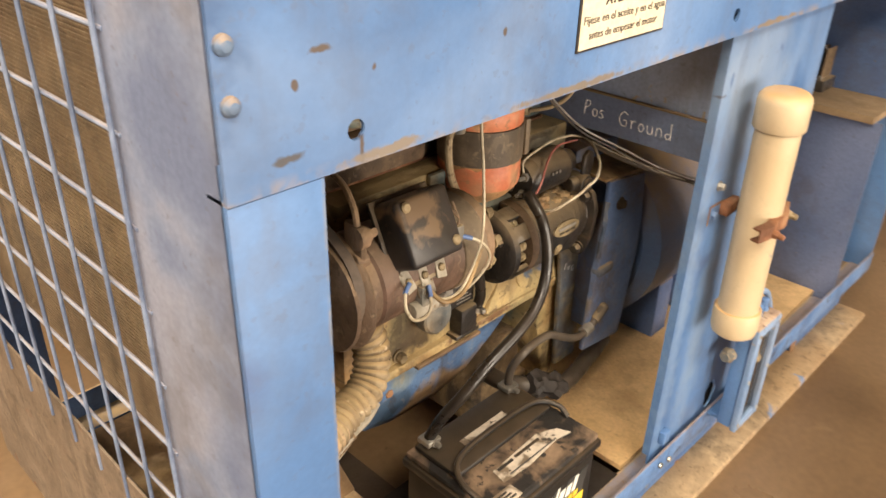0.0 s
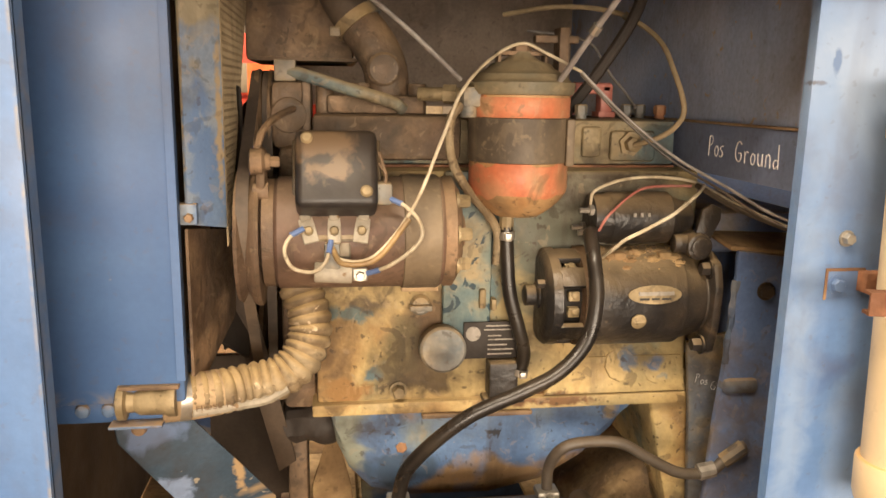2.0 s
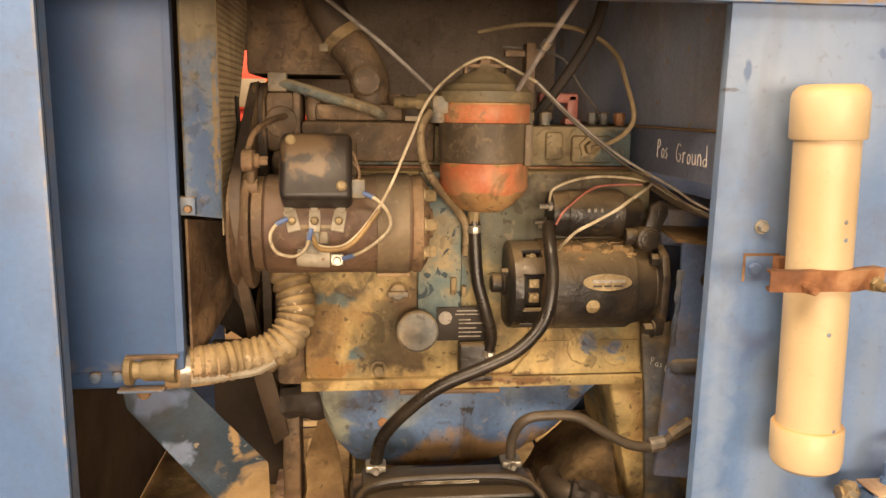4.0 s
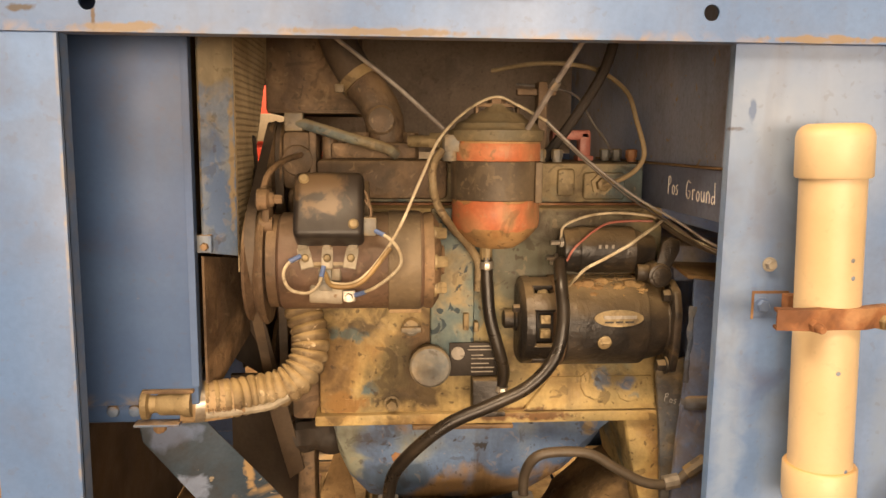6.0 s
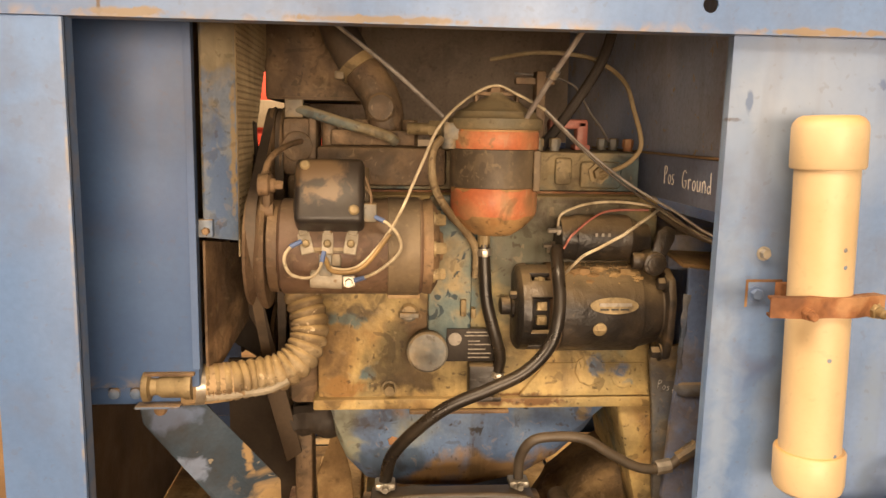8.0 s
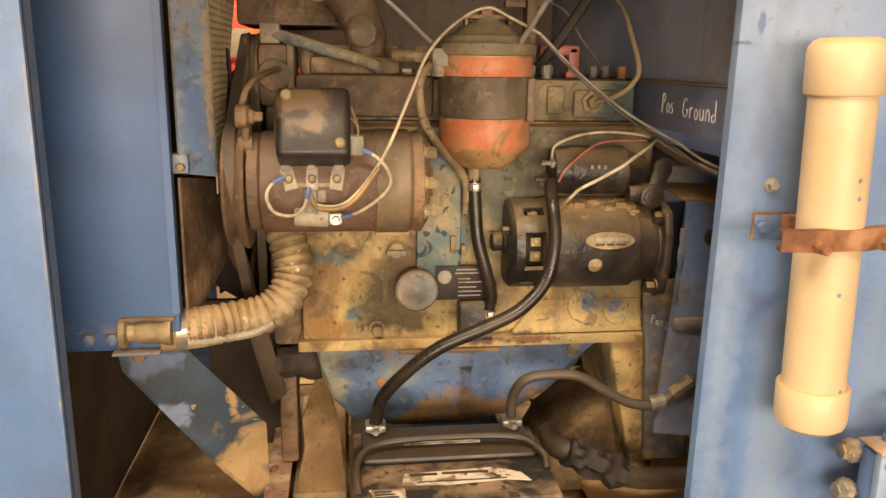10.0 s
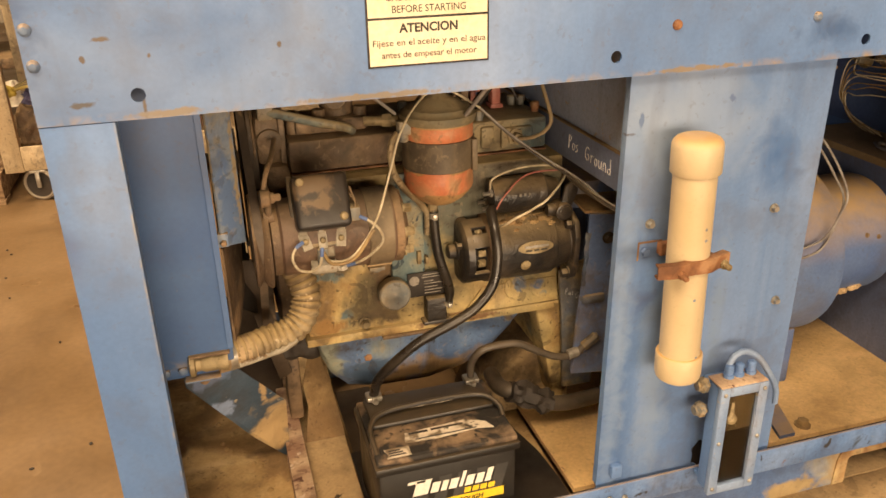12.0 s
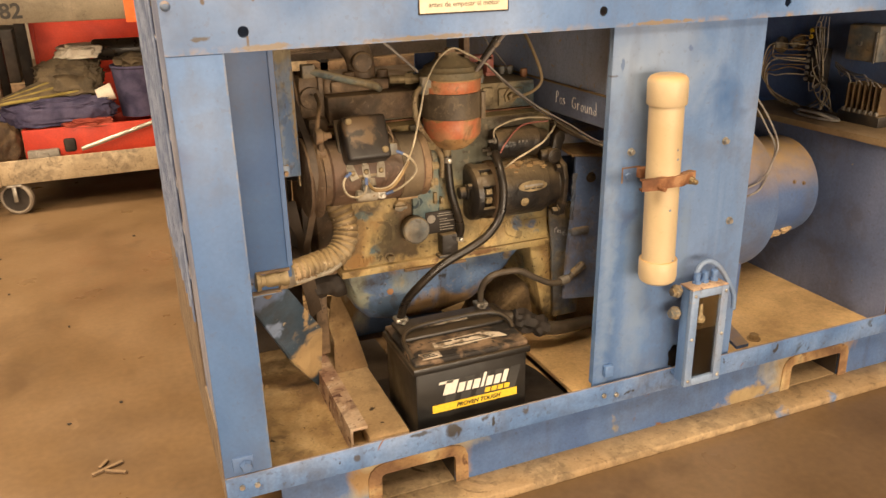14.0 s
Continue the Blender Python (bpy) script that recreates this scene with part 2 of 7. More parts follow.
# The large olive-dark blots paint shade over the upper block.
M_BLOCK = mat("dusty_tan_teal_shaded_block", [(0.12, (0.1, 0.17, 0.173)), (0.28, (0.33, 0.265, 0.13)), (0.6, (0.5, 0.371, 0.162)), (0.78, (0.36, 0.233, 0.0918)), (0.92, (0.17, 0.106, 0.0486))], 7.0, (0.55, 0.85), bump=0.5, spots=[((0.11, 0.201, 0.259), 11.0, 0.64, 0.05), ((0.1, 0.0636, 0.0324), 17.0, 0.68, 0.06)], dust=((0.42, 0.307, 0.14), 0.8),
              blots=[((0.16, 0.145, 0.10), (0.12, 0.535), (0.20, 0.085)), ((0.13, 0.135, 0.10), (0.06, 0.49), (0.075, 0.10)), ((0.14, 0.10, 0.05), (-0.075, 0.40), (0.065, 0.055)), ((0.11, 0.14, 0.13), (-0.02, 0.52), (0.05, 0.08)), ((0.16, 0.115, 0.06), (0.20, 0.47), (0.08, 0.05)), ((0.13, 0.085, 0.045), (-0.12, 0.47), (0.05, 0.02)), ((0.15, 0.09, 0.04), (-0.095, 0.385), (0.050, 0.055)), ((0.12, 0.18, 0.20), (-0.16, 0.335), (0.011, 0.013)), ((0.10, 0.16, 0.26), (0.172, 0.345), (0.016, 0.014)), ((0.09, 0.15, 0.28), (0.212, 0.335), (0.014, 0.013)), ((0.14, 0.19, 0.18), (-0.195, 0.415), (0.030, 0.012)), ((0.13, 0.18, 0.18), (-0.02, 0.44), (0.03, 0.03)), ((0.17, 0.135, 0.065), (-0.135, 0.368), (0.036, 0.048)), ((0.14, 0.10, 0.05), (-0.085, 0.325), (0.032, 0.022)), ((0.16, 0.085, 0.035), (0.05, 0.295), (0.09, 0.010)), ((0.30, 0.17, 0.06), (-0.20, 0.315), (0.03, 0.02))], grime=((0.05, 0.034, 0.02), 0.85), lumps=0.4)
M_HEAD = mat("dusty_blue_grey_head", [(0.3, (0.11, 0.155, 0.165)), (0.5, (0.20, 0.21, 0.165)), (0.72, (0.33, 0.26, 0.145))], 9.0, (0.55, 0.85), bump=0.5, spots=[((0.17, 0.09, 0.045), 14.0, 0.62, 0.08)], dust=((0.33, 0.245, 0.13), 0.8), grime=((0.05, 0.036, 0.022), 0.75), lumps=0.4)
M_TEAL = mat("stained_teal_block_paint", [(0.15, (0.09, 0.145, 0.16)), (0.5, (0.16, 0.20, 0.18)), (0.75, (0.34, 0.27, 0.15))], 12.0, (0.5, 0.8), bump=0.4, spots=[((0.03, 0.055, 0.07), 42.0, 0.605, 0.02), ((0.25, 0.19, 0.10), 9.0, 0.60, 0.06)], grime=((0.05, 0.034, 0.02), 0.6), lumps=0.3)
M_BROWN = mat("dusty_brown_iron", [(0.3, (0.1, 0.0636, 0.0389)), (0.55, (0.18, 0.117, 0.068)), (0.75, (0.27, 0.175, 0.0994))], 10.0, (0.55, 0.85), bump=0.5, dust=((0.26, 0.175, 0.0918), 0.7), grime=((0.05, 0.036, 0.0216), 0.7), lumps=0.5)
M_DYNAMO = mat("brown_dusted_dynamo_shell", [(0.3, (0.1, 0.0583, 0.041)), (0.7, (0.17, 0.106, 0.0702))], 7.0, (0.45, 0.7), bump=0.2, spots=[((0.05, 0.0424, 0.0378), 10.0, 0.66, 0.1)], dust=((0.28, 0.201, 0.119), 0.5), grime=((0.05, 0.036, 0.0216), 0.6), lumps=0.2)
M_PAN = mat("blotched_blue_oil_pan", [(0.1, (0.055, 0.10, 0.21)), (0.5, (0.11, 0.185, 0.34)), (0.78, (0.20, 0.24, 0.26)), (0.92, (0.34, 0.27, 0.15))], 8.0, (0.4, 0.7), bump=0.2, spots=[((0.02, 0.03, 0.05), 36.0, 0.68, 0.03), ((0.26, 0.16, 0.07), 7.0, 0.62, 0.1)], blots=[((0.27, 0.175, 0.09), (0.03, 0.145), (0.19, 0.05)), ((0.28, 0.31, 0.26), (-0.195, 0.225), (0.032, 0.055)), ((0.30, 0.24, 0.16), (0.165, 0.262), (0.016, 0.016)), ((0.06, 0.10, 0.17), (-0.12, 0.19), (0.05, 0.03))], grime=((0.05, 0.034, 0.02), 0.7), lumps=0.2)
M_BLACK = mat("grimy_black_enamel", [(0.2, (0.014, 0.013, 0.013)), (0.7, (0.030, 0.026, 0.024)), (0.9, (0.07, 0.052, 0.038))], 9.0, (0.28, 0.55), bump=0.3, spots=[((0.15, 0.105, 0.062), 16.0, 0.66, 0.08)], dust=((0.32, 0.235, 0.13), 0.75), grime=((0.16, 0.115, 0.07), 0.26), lumps=0.45)
M_REG = mat("dusty_black_regulator_cover", [(0.35, (0.012, 0.011, 0.012)), (0.7, (0.028, 0.025, 0.024))], 12.0, (0.3, 0.5), bump=0.1, dust=((0.20, 0.14, 0.08), 0.22), spots=[((0.045, 0.034, 0.026), 16.0, 0.6, 0.1)], blots=[((0.16, 0.105, 0.058), (-0.006, 0.074), (0.038, 0.020)), ((0.15, 0.10, 0.055), (-0.004, 0.050), (0.030, 0.016)), ((0.025, 0.021, 0.018), (-0.012, 0.060), (0.016, 0.007)), ((0.02, 0.018, 0.016), (0.022, 0.040), (0.012, 0.010))])
M_ORANGE = mat("dirty_orange_paint", [(0.3, (0.50, 0.15, 0.065)), (0.6, (0.57, 0.225, 0.11)), (0.8, (0.46, 0.26, 0.13))], 14.0, (0.45, 0.7), bump=0.1, spots=[((0.46, 0.32, 0.17), 9.0, 0.60, 0.14), ((0.25, 0.16, 0.08), 22.0, 0.62, 0.12)], grime=((0.25, 0.155, 0.075), 0.85), lumps=0.1)
M_CANTAN = mat("dusty_orange_can_paint", [(0.3, (0.38, 0.20, 0.08)), (0.6, (0.44, 0.27, 0.12))], 14.0, (0.5, 0.75), bump=0.15, spots=[((0.55, 0.15, 0.05), 13.0, 0.62, 0.08)], grime=((0.05, 0.034, 0.02), 0.7), lumps=0.2)
M_BAND = mat("scuffed_dark_steel_band", [(0.3, (0.085, 0.0657, 0.0454)), (0.7, (0.18, 0.138, 0.0886))], 10.0, (0.5, 0.7), metal=0.1, bump=0.15, grime=((0.24, 0.18, 0.108), 0.6), lumps=0.2)
M_RUST = mat("rusted_steel", [(0.3, (0.13, 0.055, 0.025)), (0.55, (0.24, 0.105, 0.045)), (0.75, (0.33, 0.18, 0.09))], 24.0, (0.65, 0.9), bump=0.6)
M_STEEL = mat("dull_zinc_steel", [(0.3, (0.34, 0.32, 0.28)), (0.7, (0.52, 0.49, 0.43))], 20.0, (0.3, 0.5), metal=0.8, bump=0.1)
M_BRASS = mat("tarnished_brass", [(0.3, (0.22, 0.165, 0.085)), (0.7, (0.36, 0.28, 0.155))], 25.0, (0.45, 0.65), metal=0.25, bump=0.2, grime=((0.05, 0.034, 0.02), 0.6), lumps=0.3)
M_RUBBER = mat("glossy_black_rubber", [(0.3, (0.012, 0.010, 0.009)), (0.7, (0.03, 0.024, 0.018))], 12.0, (0.22, 0.4), bump=0.1, dust=((0.12, 0.085, 0.05), 0.15))
M_BELT = mat("dusty_rubber_belt", [(0.3, (0.06, 0.045, 0.034)), (0.7, (0.11, 0.08, 0.055))], 14.0, (0.6, 0.8), bump=0.2)
M_HOSE = mat("dusty_tan_flex_hose", [(0.3, (0.15, 0.104, 0.054)), (0.5, (0.24, 0.175, 0.095)), (0.7, (0.34, 0.265, 0.157))], 18.0, (0.6, 0.85), bump=0.4, dust=((0.46, 0.329, 0.151), 0.8), spots=[((0.12, 0.0795, 0.0432), 60.0, 0.62, 0.05), ((0.55, 0.445, 0.302), 85.0, 0.64, 0.04)], grime=((0.05, 0.036, 0.0216), 0.6), lumps=0.3)
M_CASE = mat("black_battery_plastic", [(0.3, (0.010, 0.010, 0.010)), (0.7, (0.022, 0.020, 0.018))], 8.0, (0.3, 0.5), bump=0.05, dust=((0.16, 0.11, 0.06), 0.35))
M_PVC = mat("cream_pvc", [(0.2, (0.50, 0.39, 0.235)), (0.8, (0.59, 0.48, 0.315))], 5.0, (0.35, 0.5), bump=0.02, grain=0.04, spots=[((0.45, 0.27, 0.10), 26.0, 0.80, 0.03), ((0.50, 0.34, 0.15), 8.0, 0.60, 0.22), ((0.36, 0.27, 0.16), 30.0, 0.72, 0.05)], dust=((0.58, 0.35, 0.13), 0.85), grime=((0.10, 0.085, 0.07), 0.1))
M_FLOOR = mat("stained_shop_concrete", [(0.15, (0.105, 0.064, 0.031)), (0.5, (0.160, 0.101, 0.051)), (0.85, (0.205, 0.134, 0.072))], 1.6, (0.25, 0.5), bump=0.04, bscale=60, spots=[((0.085, 0.05, 0.026), 3.5, 0.62, 0.14), ((0.27, 0.185, 0.105), 5.0, 0.68, 0.06), ((0.06, 0.036, 0.02), 13.0, 0.72, 0.05)])
M_DECK = mat("dirt_covered_deck", [(0.3, (0.25, 0.155, 0.07)), (0.5, (0.41, 0.275, 0.125)), (0.7, (0.52, 0.37, 0.185))], 7.0, (0.75, 0.95), bump=0.5, spots=[((0.17, 0.10, 0.045), 5.0, 0.52, 0.14), ((0.60, 0.44, 0.24), 7.0, 0.60, 0.10), ((0.12, 0.07, 0.035), 9.0, 0.63, 0.1), ((0.03, 0.02, 0.015), 45.0, 0.72, 0.03)], grime=((0.05, 0.034, 0.02), 0.45), lumps=0.4)
M_CORE = mat("dusty_radiator_core", [(0.3, (0.11, 0.0721, 0.0367)), (0.7, (0.17, 0.117, 0.0626))], 6.0, (0.8, 0.95), bump=0.5, grime=((0.05, 0.036, 0.0216), 0.5), lumps=0.2)
M_WIRE = mat("blue_painted_grille_wire", [(0.3, (0.14, 0.18, 0.29)), (0.7, (0.24, 0.29, 0.42))], 18.0, (0.5, 0.7), dust=((0.36, 0.26, 0.15), 0.45))
M_SIDE = mat("dusty_grey_side_sheet", [(0.3, (0.135, 0.165, 0.27)), (0.5, (0.19, 0.225, 0.335)), (0.7, (0.25, 0.265, 0.345))], 5.0, (0.5, 0.75), spots=[(RUST, 26.0, 0.72, 0.05)], bump=0.1, grime=((0.10, 0.085, 0.07), 0.35))
M_SIDELOW = mat("dirty_tan_lower_sheet", [(0.3, (0.17, 0.125, 0.085)), (0.7, (0.25, 0.19, 0.135))], 6.0, (0.6, 0.85), spots=[(RUST, 18.0, 0.68, 0.06)], grime=((0.05, 0.034, 0.02), 0.6), lumps=0.2)
M_FLANGE = mat("tan_dirt_on_blue_steel", [(0.2, (0.34, 0.23, 0.12)), (0.8, (0.52, 0.38, 0.22))], 6.0, (0.6, 0.9), spots=[((0.16, 0.25, 0.45), 9.0, 0.66, 0.05), ((0.10, 0.06, 0.03), 20.0, 0.70, 0.05)], grime=((0.05, 0.034, 0.02), 0.5), lumps=0.3)
M_COLLAR = mat("scorched_rusty_paint", [(0.25, (0.20, 0.11, 0.055)), (0.5, (0.36, 0.22, 0.10)), (0.8, (0.50, 0.38, 0.20))], 11.0, (0.7, 0.9), bump=0.3, spots=[((0.12, 0.06, 0.03), 24.0, 0.62, 0.06), ((0.58, 0.52, 0.30), 17.0, 0.66, 0.06)], grime=((0.09, 0.05, 0.03), 0.5), lumps=0.3)
M_DECK2 = mat("light_dirt_deck", [(0.2, (0.47, 0.32, 0.165)), (0.8, (0.60, 0.43, 0.235))], 5.0, (0.75, 0.95), bump=0.3, spots=[((0.30, 0.19, 0.095), 5.0, 0.58, 0.16), ((0.06, 0.04, 0.025), 38.0, 0.70, 0.03)], grime=((0.10, 0.066, 0.035), 0.45), lumps=0.2)
M_PATCHY = mat("dusty_blue_bracket_paint", [(0.25, (0.075, 0.105, 0.17)), (0.5, (0.15, 0.155, 0.16)), (0.75, (0.33, 0.245, 0.125))], 11.0, (0.55, 0.8), bump=0.3, dust=((0.36, 0.25, 0.13), 0.7), grime=((0.05, 0.036, 0.022), 0.6), lumps=0.3)
M_PALE = mat("chalky_pale_blue_paint", [(0.2, (0.17, 0.26, 0.44)), (0.8, (0.28, 0.37, 0.54))], 9.0, (0.45, 0.65), grain=0.15, bump=0.08, spots=[((0.40, 0.36, 0.30), 30.0, 0.66, 0.06)], grime=((0.12, 0.09, 0.07), 0.35))
M_DRY = mat("dried_oil_film", [(0.2, (0.30, 0.25, 0.14)), (0.8, (0.46, 0.39, 0.24))], 14.0, (0.5, 0.7), bump=0.05, stretch=(3, 1, 0.4), grime=((0.10, 0.07, 0.03), 0.4))
M_BAY = mat("orange_tan_settled_dust", [(0.2, (0.60, 0.39, 0.17)), (0.8, (0.72, 0.49, 0.235))], 4.0, (0.75, 0.95), bump=0.2, spots=[((0.44, 0.27, 0.115), 4.0, 0.60, 0.16), ((0.16, 0.10, 0.06), 38.0, 0.73, 0.03)], grime=((0.20, 0.125, 0.06), 0.3), lumps=0.15)
M_BELL = mat("dusty_dark_blue_casting", [(0.2, (0.075, 0.125, 0.27)), (0.55, (0.115, 0.18, 0.35)), (0.9, (0.28, 0.225, 0.15))], 8.0, (0.5, 0.75), dust=((0.36, 0.25, 0.13), 0.9), bump=0.25, grime=((0.12, 0.09, 0.06), 0.5), lumps=0.3)
M_CAP = mat("dusty_grey_cap", [(0.2, (0.11, 0.13, 0.14)), (0.5, (0.22, 0.20, 0.16)), (0.8, (0.36, 0.26, 0.13))], 16.0, (0.4, 0.7), dust=((0.40, 0.28, 0.13), 0.6), bump=0.15, grime=((0.05, 0.034, 0.02), 0.7), lumps=0.2)
M_BEAM = mat("rusty_dusty_beam", [(0.2, (0.36, 0.22, 0.15)), (0.45, (0.54, 0.38, 0.25)), (0.8, (0.62, 0.47, 0.33))], 14.0, (0.7, 0.9), spots=[((0.13, 0.06, 0.04), 30.0, 0.60, 0.03), ((0.66, 0.53, 0.42), 40.0, 0.62, 0.05)], bump=0.4, grime=((0.14, 0.06, 0.045), 0.7), lumps=0.5)
M_CABLE = mat("dusty_dark_cable", [(0.2, (0.035, 0.028, 0.022)), (0.8, (0.085, 0.068, 0.05))], 14.0, (0.35, 0.6), dust=((0.17, 0.125, 0.08), 0.4), bump=0.1)
M_OLIVE = mat("oily_olive_dust", [(0.2, (0.10, 0.10, 0.075)), (0.5, (0.17, 0.145, 0.09)), (0.8, (0.27, 0.21, 0.115))], 14.0, (0.45, 0.75), dust=((0.30, 0.22, 0.115), 0.5), bump=0.3, grime=((0.05, 0.036, 0.022), 0.6), lumps=0.3)
M_SIGN = mat("cream_sign_enamel", [(0.3, (0.70, 0.60, 0.42)), (0.7, (0.78, 0.68, 0.50))], 12.0, (0.4, 0.55), bump=0.03)
M_INK = mat("black_print", [(0.3, (0.015, 0.012, 0.010)), (0.7, (0.03, 0.025, 0.02))], 10.0, (0.5, 0.6), bump=0.0)
M_WHITE = mat("white_print", [(0.3, (0.72, 0.70, 0.64)), (0.7, (0.82, 0.80, 0.74))], 10.0, (0.5, 0.6), bump=0.0)
M_YELLOW = mat("yellow_print", [(0.3, (0.75, 0.50, 0.02)), (0.7, (0.82, 0.57, 0.04))], 10.0, (0.5, 0.6), bump=0.0)
M_GREYINK = mat("dark_grey_print", [(0.3, (0.035, 0.035, 0.035)), (0.7, (0.05, 0.048, 0.046))], 10.0, (0.5, 0.6), bump=0.0)
M_CHALK = mat("white_paint_pen", [(0.3, (0.80, 0.80, 0.80)), (0.7, (0.88, 0.88, 0.86))], 60.0, (0.6, 0.8), bump=0.0)
M_WWIRE = mat("dusty_white_wire", [(0.3, (0.46, 0.38, 0.25)), (0.7, (0.66, 0.58, 0.42))], 30.0, (0.4, 0.6), bump=0.05, grime=((0.05, 0.034, 0.02), 0.5), lumps=0.0)
M_YWIRE = mat("yellowed_wire", [(0.3, (0.24, 0.15, 0.055)), (0.7, (0.36, 0.24, 0.10))], 30.0, (0.4, 0.6), bump=0.05, grime=((0.05, 0.034, 0.02), 0.6), lumps=0.0)
M_RWIRE = mat("faded_red_wire", [(0.3, (0.36, 0.12, 0.09)), (0.7, (0.48, 0.19, 0.15))], 30.0, (0.4, 0.6), bump=0.05)
M_GWIRE = mat("grey_dusty_wire", [(0.3, (0.17, 0.15, 0.14)), (0.7, (0.28, 0.26, 0.24))], 30.0, (0.4, 0.6), bump=0.05)
M_LUG = mat("blue_crimp_plastic", [(0.3, (0.07, 0.12, 0.28)), (0.7, (0.12, 0.18, 0.36))], 30.0, (0.4, 0.6), bump=0.02)
M_DRUM = mat("blue_drum_paint", [(0.2, (0.075, 0.125, 0.27)), (0.8, (0.12, 0.19, 0.35))], 5.0, (0.4, 0.6), dust=((0.40, 0.27, 0.13), 1.0), bump=0.1, grime=((0.10, 0.085, 0.07), 0.3))
M_CARTMET = mat("dirty_cream_cart_paint", [(0.3, (0.38, 0.29, 0.18)), (0.7, (0.52, 0.41, 0.27))], 6.0, (0.5, 0.75), spots=[(RUST, 22.0, 0.70, 0.06)], bump=0.1, grime=((0.05, 0.034, 0.02), 0.5), lumps=0.1)
# Darker copy of the cart paint, holding the upper shelf's shade.
M_CARTTOP = mat("shaded_grey_tan_cart_paint", [(0.3, (0.20, 0.165, 0.115)), (0.7, (0.29, 0.24, 0.17))], 5.0, (0.5, 0.75), bump=0.1, grime=((0.05, 0.034, 0.02), 0.4))
M_RED = mat("scuffed_red_plastic", [(0.3, (0.48, 0.035, 0.015)), (0.7, (0.62, 0.06, 0.025))], 6.0, (0.4, 0.6), bump=0.05)
M_TAG = mat("orange_tag_card", [(0.3, (0.85, 0.16, 0.03)), (0.7, (0.92, 0.22, 0.05))], 10.0, (0.5, 0.7), bump=0.02)
M_CLOTHB = mat("dirty_blue_cloth", [(0.3, (0.05, 0.045, 0.10)), (0.7, (0.10, 0.09, 0.17))], 14.0, (0.8, 0.95), bump=0.5)
M_CLOTHG = mat("olive_canvas", [(0.3, (0.085, 0.066, 0.042)), (0.7, (0.17, 0.13, 0.08))], 14.0, (0.8, 0.95), bump=0.5)
M_CLOTHW = mat("white_rag", [(0.3, (0.82, 0.76, 0.64)), (0.7, (0.90, 0.85, 0.74))], 14.0, (0.8, 0.95), bump=0.4)
M_YROPE = mat("dirty_yellow_cloth", [(0.3, (0.40, 0.29, 0.04)), (0.7, (0.55, 0.42, 0.09))], 18.0, (0.6, 0.8), bump=0.3)
M_REDRAG = mat("dull_red_cloth", [(0.3, (0.25, 0.04, 0.025)), (0.7, (0.38, 0.075, 0.045))], 14.0, (0.8, 0.95), bump=0.4)
M_ROPE = mat("dirty_yellow_hose", [(0.3, (0.26, 0.20, 0.05)), (0.7, (0.42, 0.33, 0.09))], 18.0, (0.5, 0.7), bump=0.1)
M_DARK = mat("dark_grime_and_shade", [(0.3, (0.015, 0.012, 0.010)), (0.7, (0.035, 0.026, 0.02))], 8.0, (0.6, 0.85), bump=0.3)
M_WOOD = mat("weathered_pallet_wood", [(0.3, (0.16, 0.095, 0.05)), (0.7, (0.30, 0.20, 0.11))], 5.0, (0.7, 0.9), bump=0.4, stretch=(1, 8, 8))
# Wall and ceiling colours raised so that their bounce fills the machine's darks.
M_WALL = mat("fill_bounce_wall", [(0.3, (0.52, 0.45, 0.36)), (0.7, (0.60, 0.53, 0.44))], 1.2, (0.7, 0.9), bump=0.1, bscale=30)
M_CEIL = mat("fill_bounce_ceiling", [(0.3, (0.62, 0.58, 0.51)), (0.7, (0.70, 0.66, 0.59))], 1.2, (0.7, 0.9), bump=0.1, bscale=30)
M_WELDER = mat("teal_blue_machine_paint", [(0.3, (0.02, 0.07, 0.12)), (0.7, (0.035, 0.10, 0.16))], 5.0, (0.3, 0.5), bump=0.05)
M_GREY = mat("grey_box_metal", [(0.3, (0.22, 0.20, 0.17)), (0.7, (0.34, 0.31, 0.27))], 10.0, (0.4, 0.6), metal=0.3, bump=0.1, grime=((0.05, 0.034, 0.02), 0.5), lumps=0.2)
M_CASTER = mat("grey_caster_rubber", [(0.3, (0.22, 0.18, 0.14)), (0.7, (0.32, 0.27, 0.21))], 10.0, (0.5, 0.7), bump=0.05)

M_BULK = mat("dusty_bulkhead_paint", [(0.2, (0.27, 0.36, 0.57)), (0.8, (0.40, 0.47, 0.64))], 5.0, (0.5, 0.75), spots=[((0.42, 0.34, 0.24), 60.0, 0.66, 0.04), ((0.24, 0.18, 0.12), 9.0, 0.68, 0.1)], bump=0.1, grime=((0.10, 0.08, 0.065), 0.25))
M_REARWALL = mat("brown_dusted_rear_sheet", [(0.2, (0.27, 0.215, 0.17)), (0.8, (0.37, 0.285, 0.215))], 4.0, (0.6, 0.85), spots=[((0.22, 0.16, 0.10), 12.0, 0.66, 0.1)], bump=0.15, grime=((0.09, 0.063, 0.045), 0.4))
# Near-black for inner parts: their shade is put into this colour.
M_INSHADE = mat("near_black_inner_shade", [(0.2, (0.035, 0.024, 0.017)), (0.8, (0.075, 0.052, 0.034))], 6.0, (0.6, 0.85), bump=0.3)
M_END = mat("dusty_end_panel_paint", [(0.2, (0.085, 0.118, 0.225)), (0.8, (0.145, 0.175, 0.29))], 4.0, (0.45, 0.65), spots=[((0.22, 0.21, 0.21), 7.0, 0.66, 0.16), ((0.28, 0.24, 0.19), 60.0, 0.72, 0.03)], bump=0.06, grime=((0.07, 0.06, 0.055), 0.35))
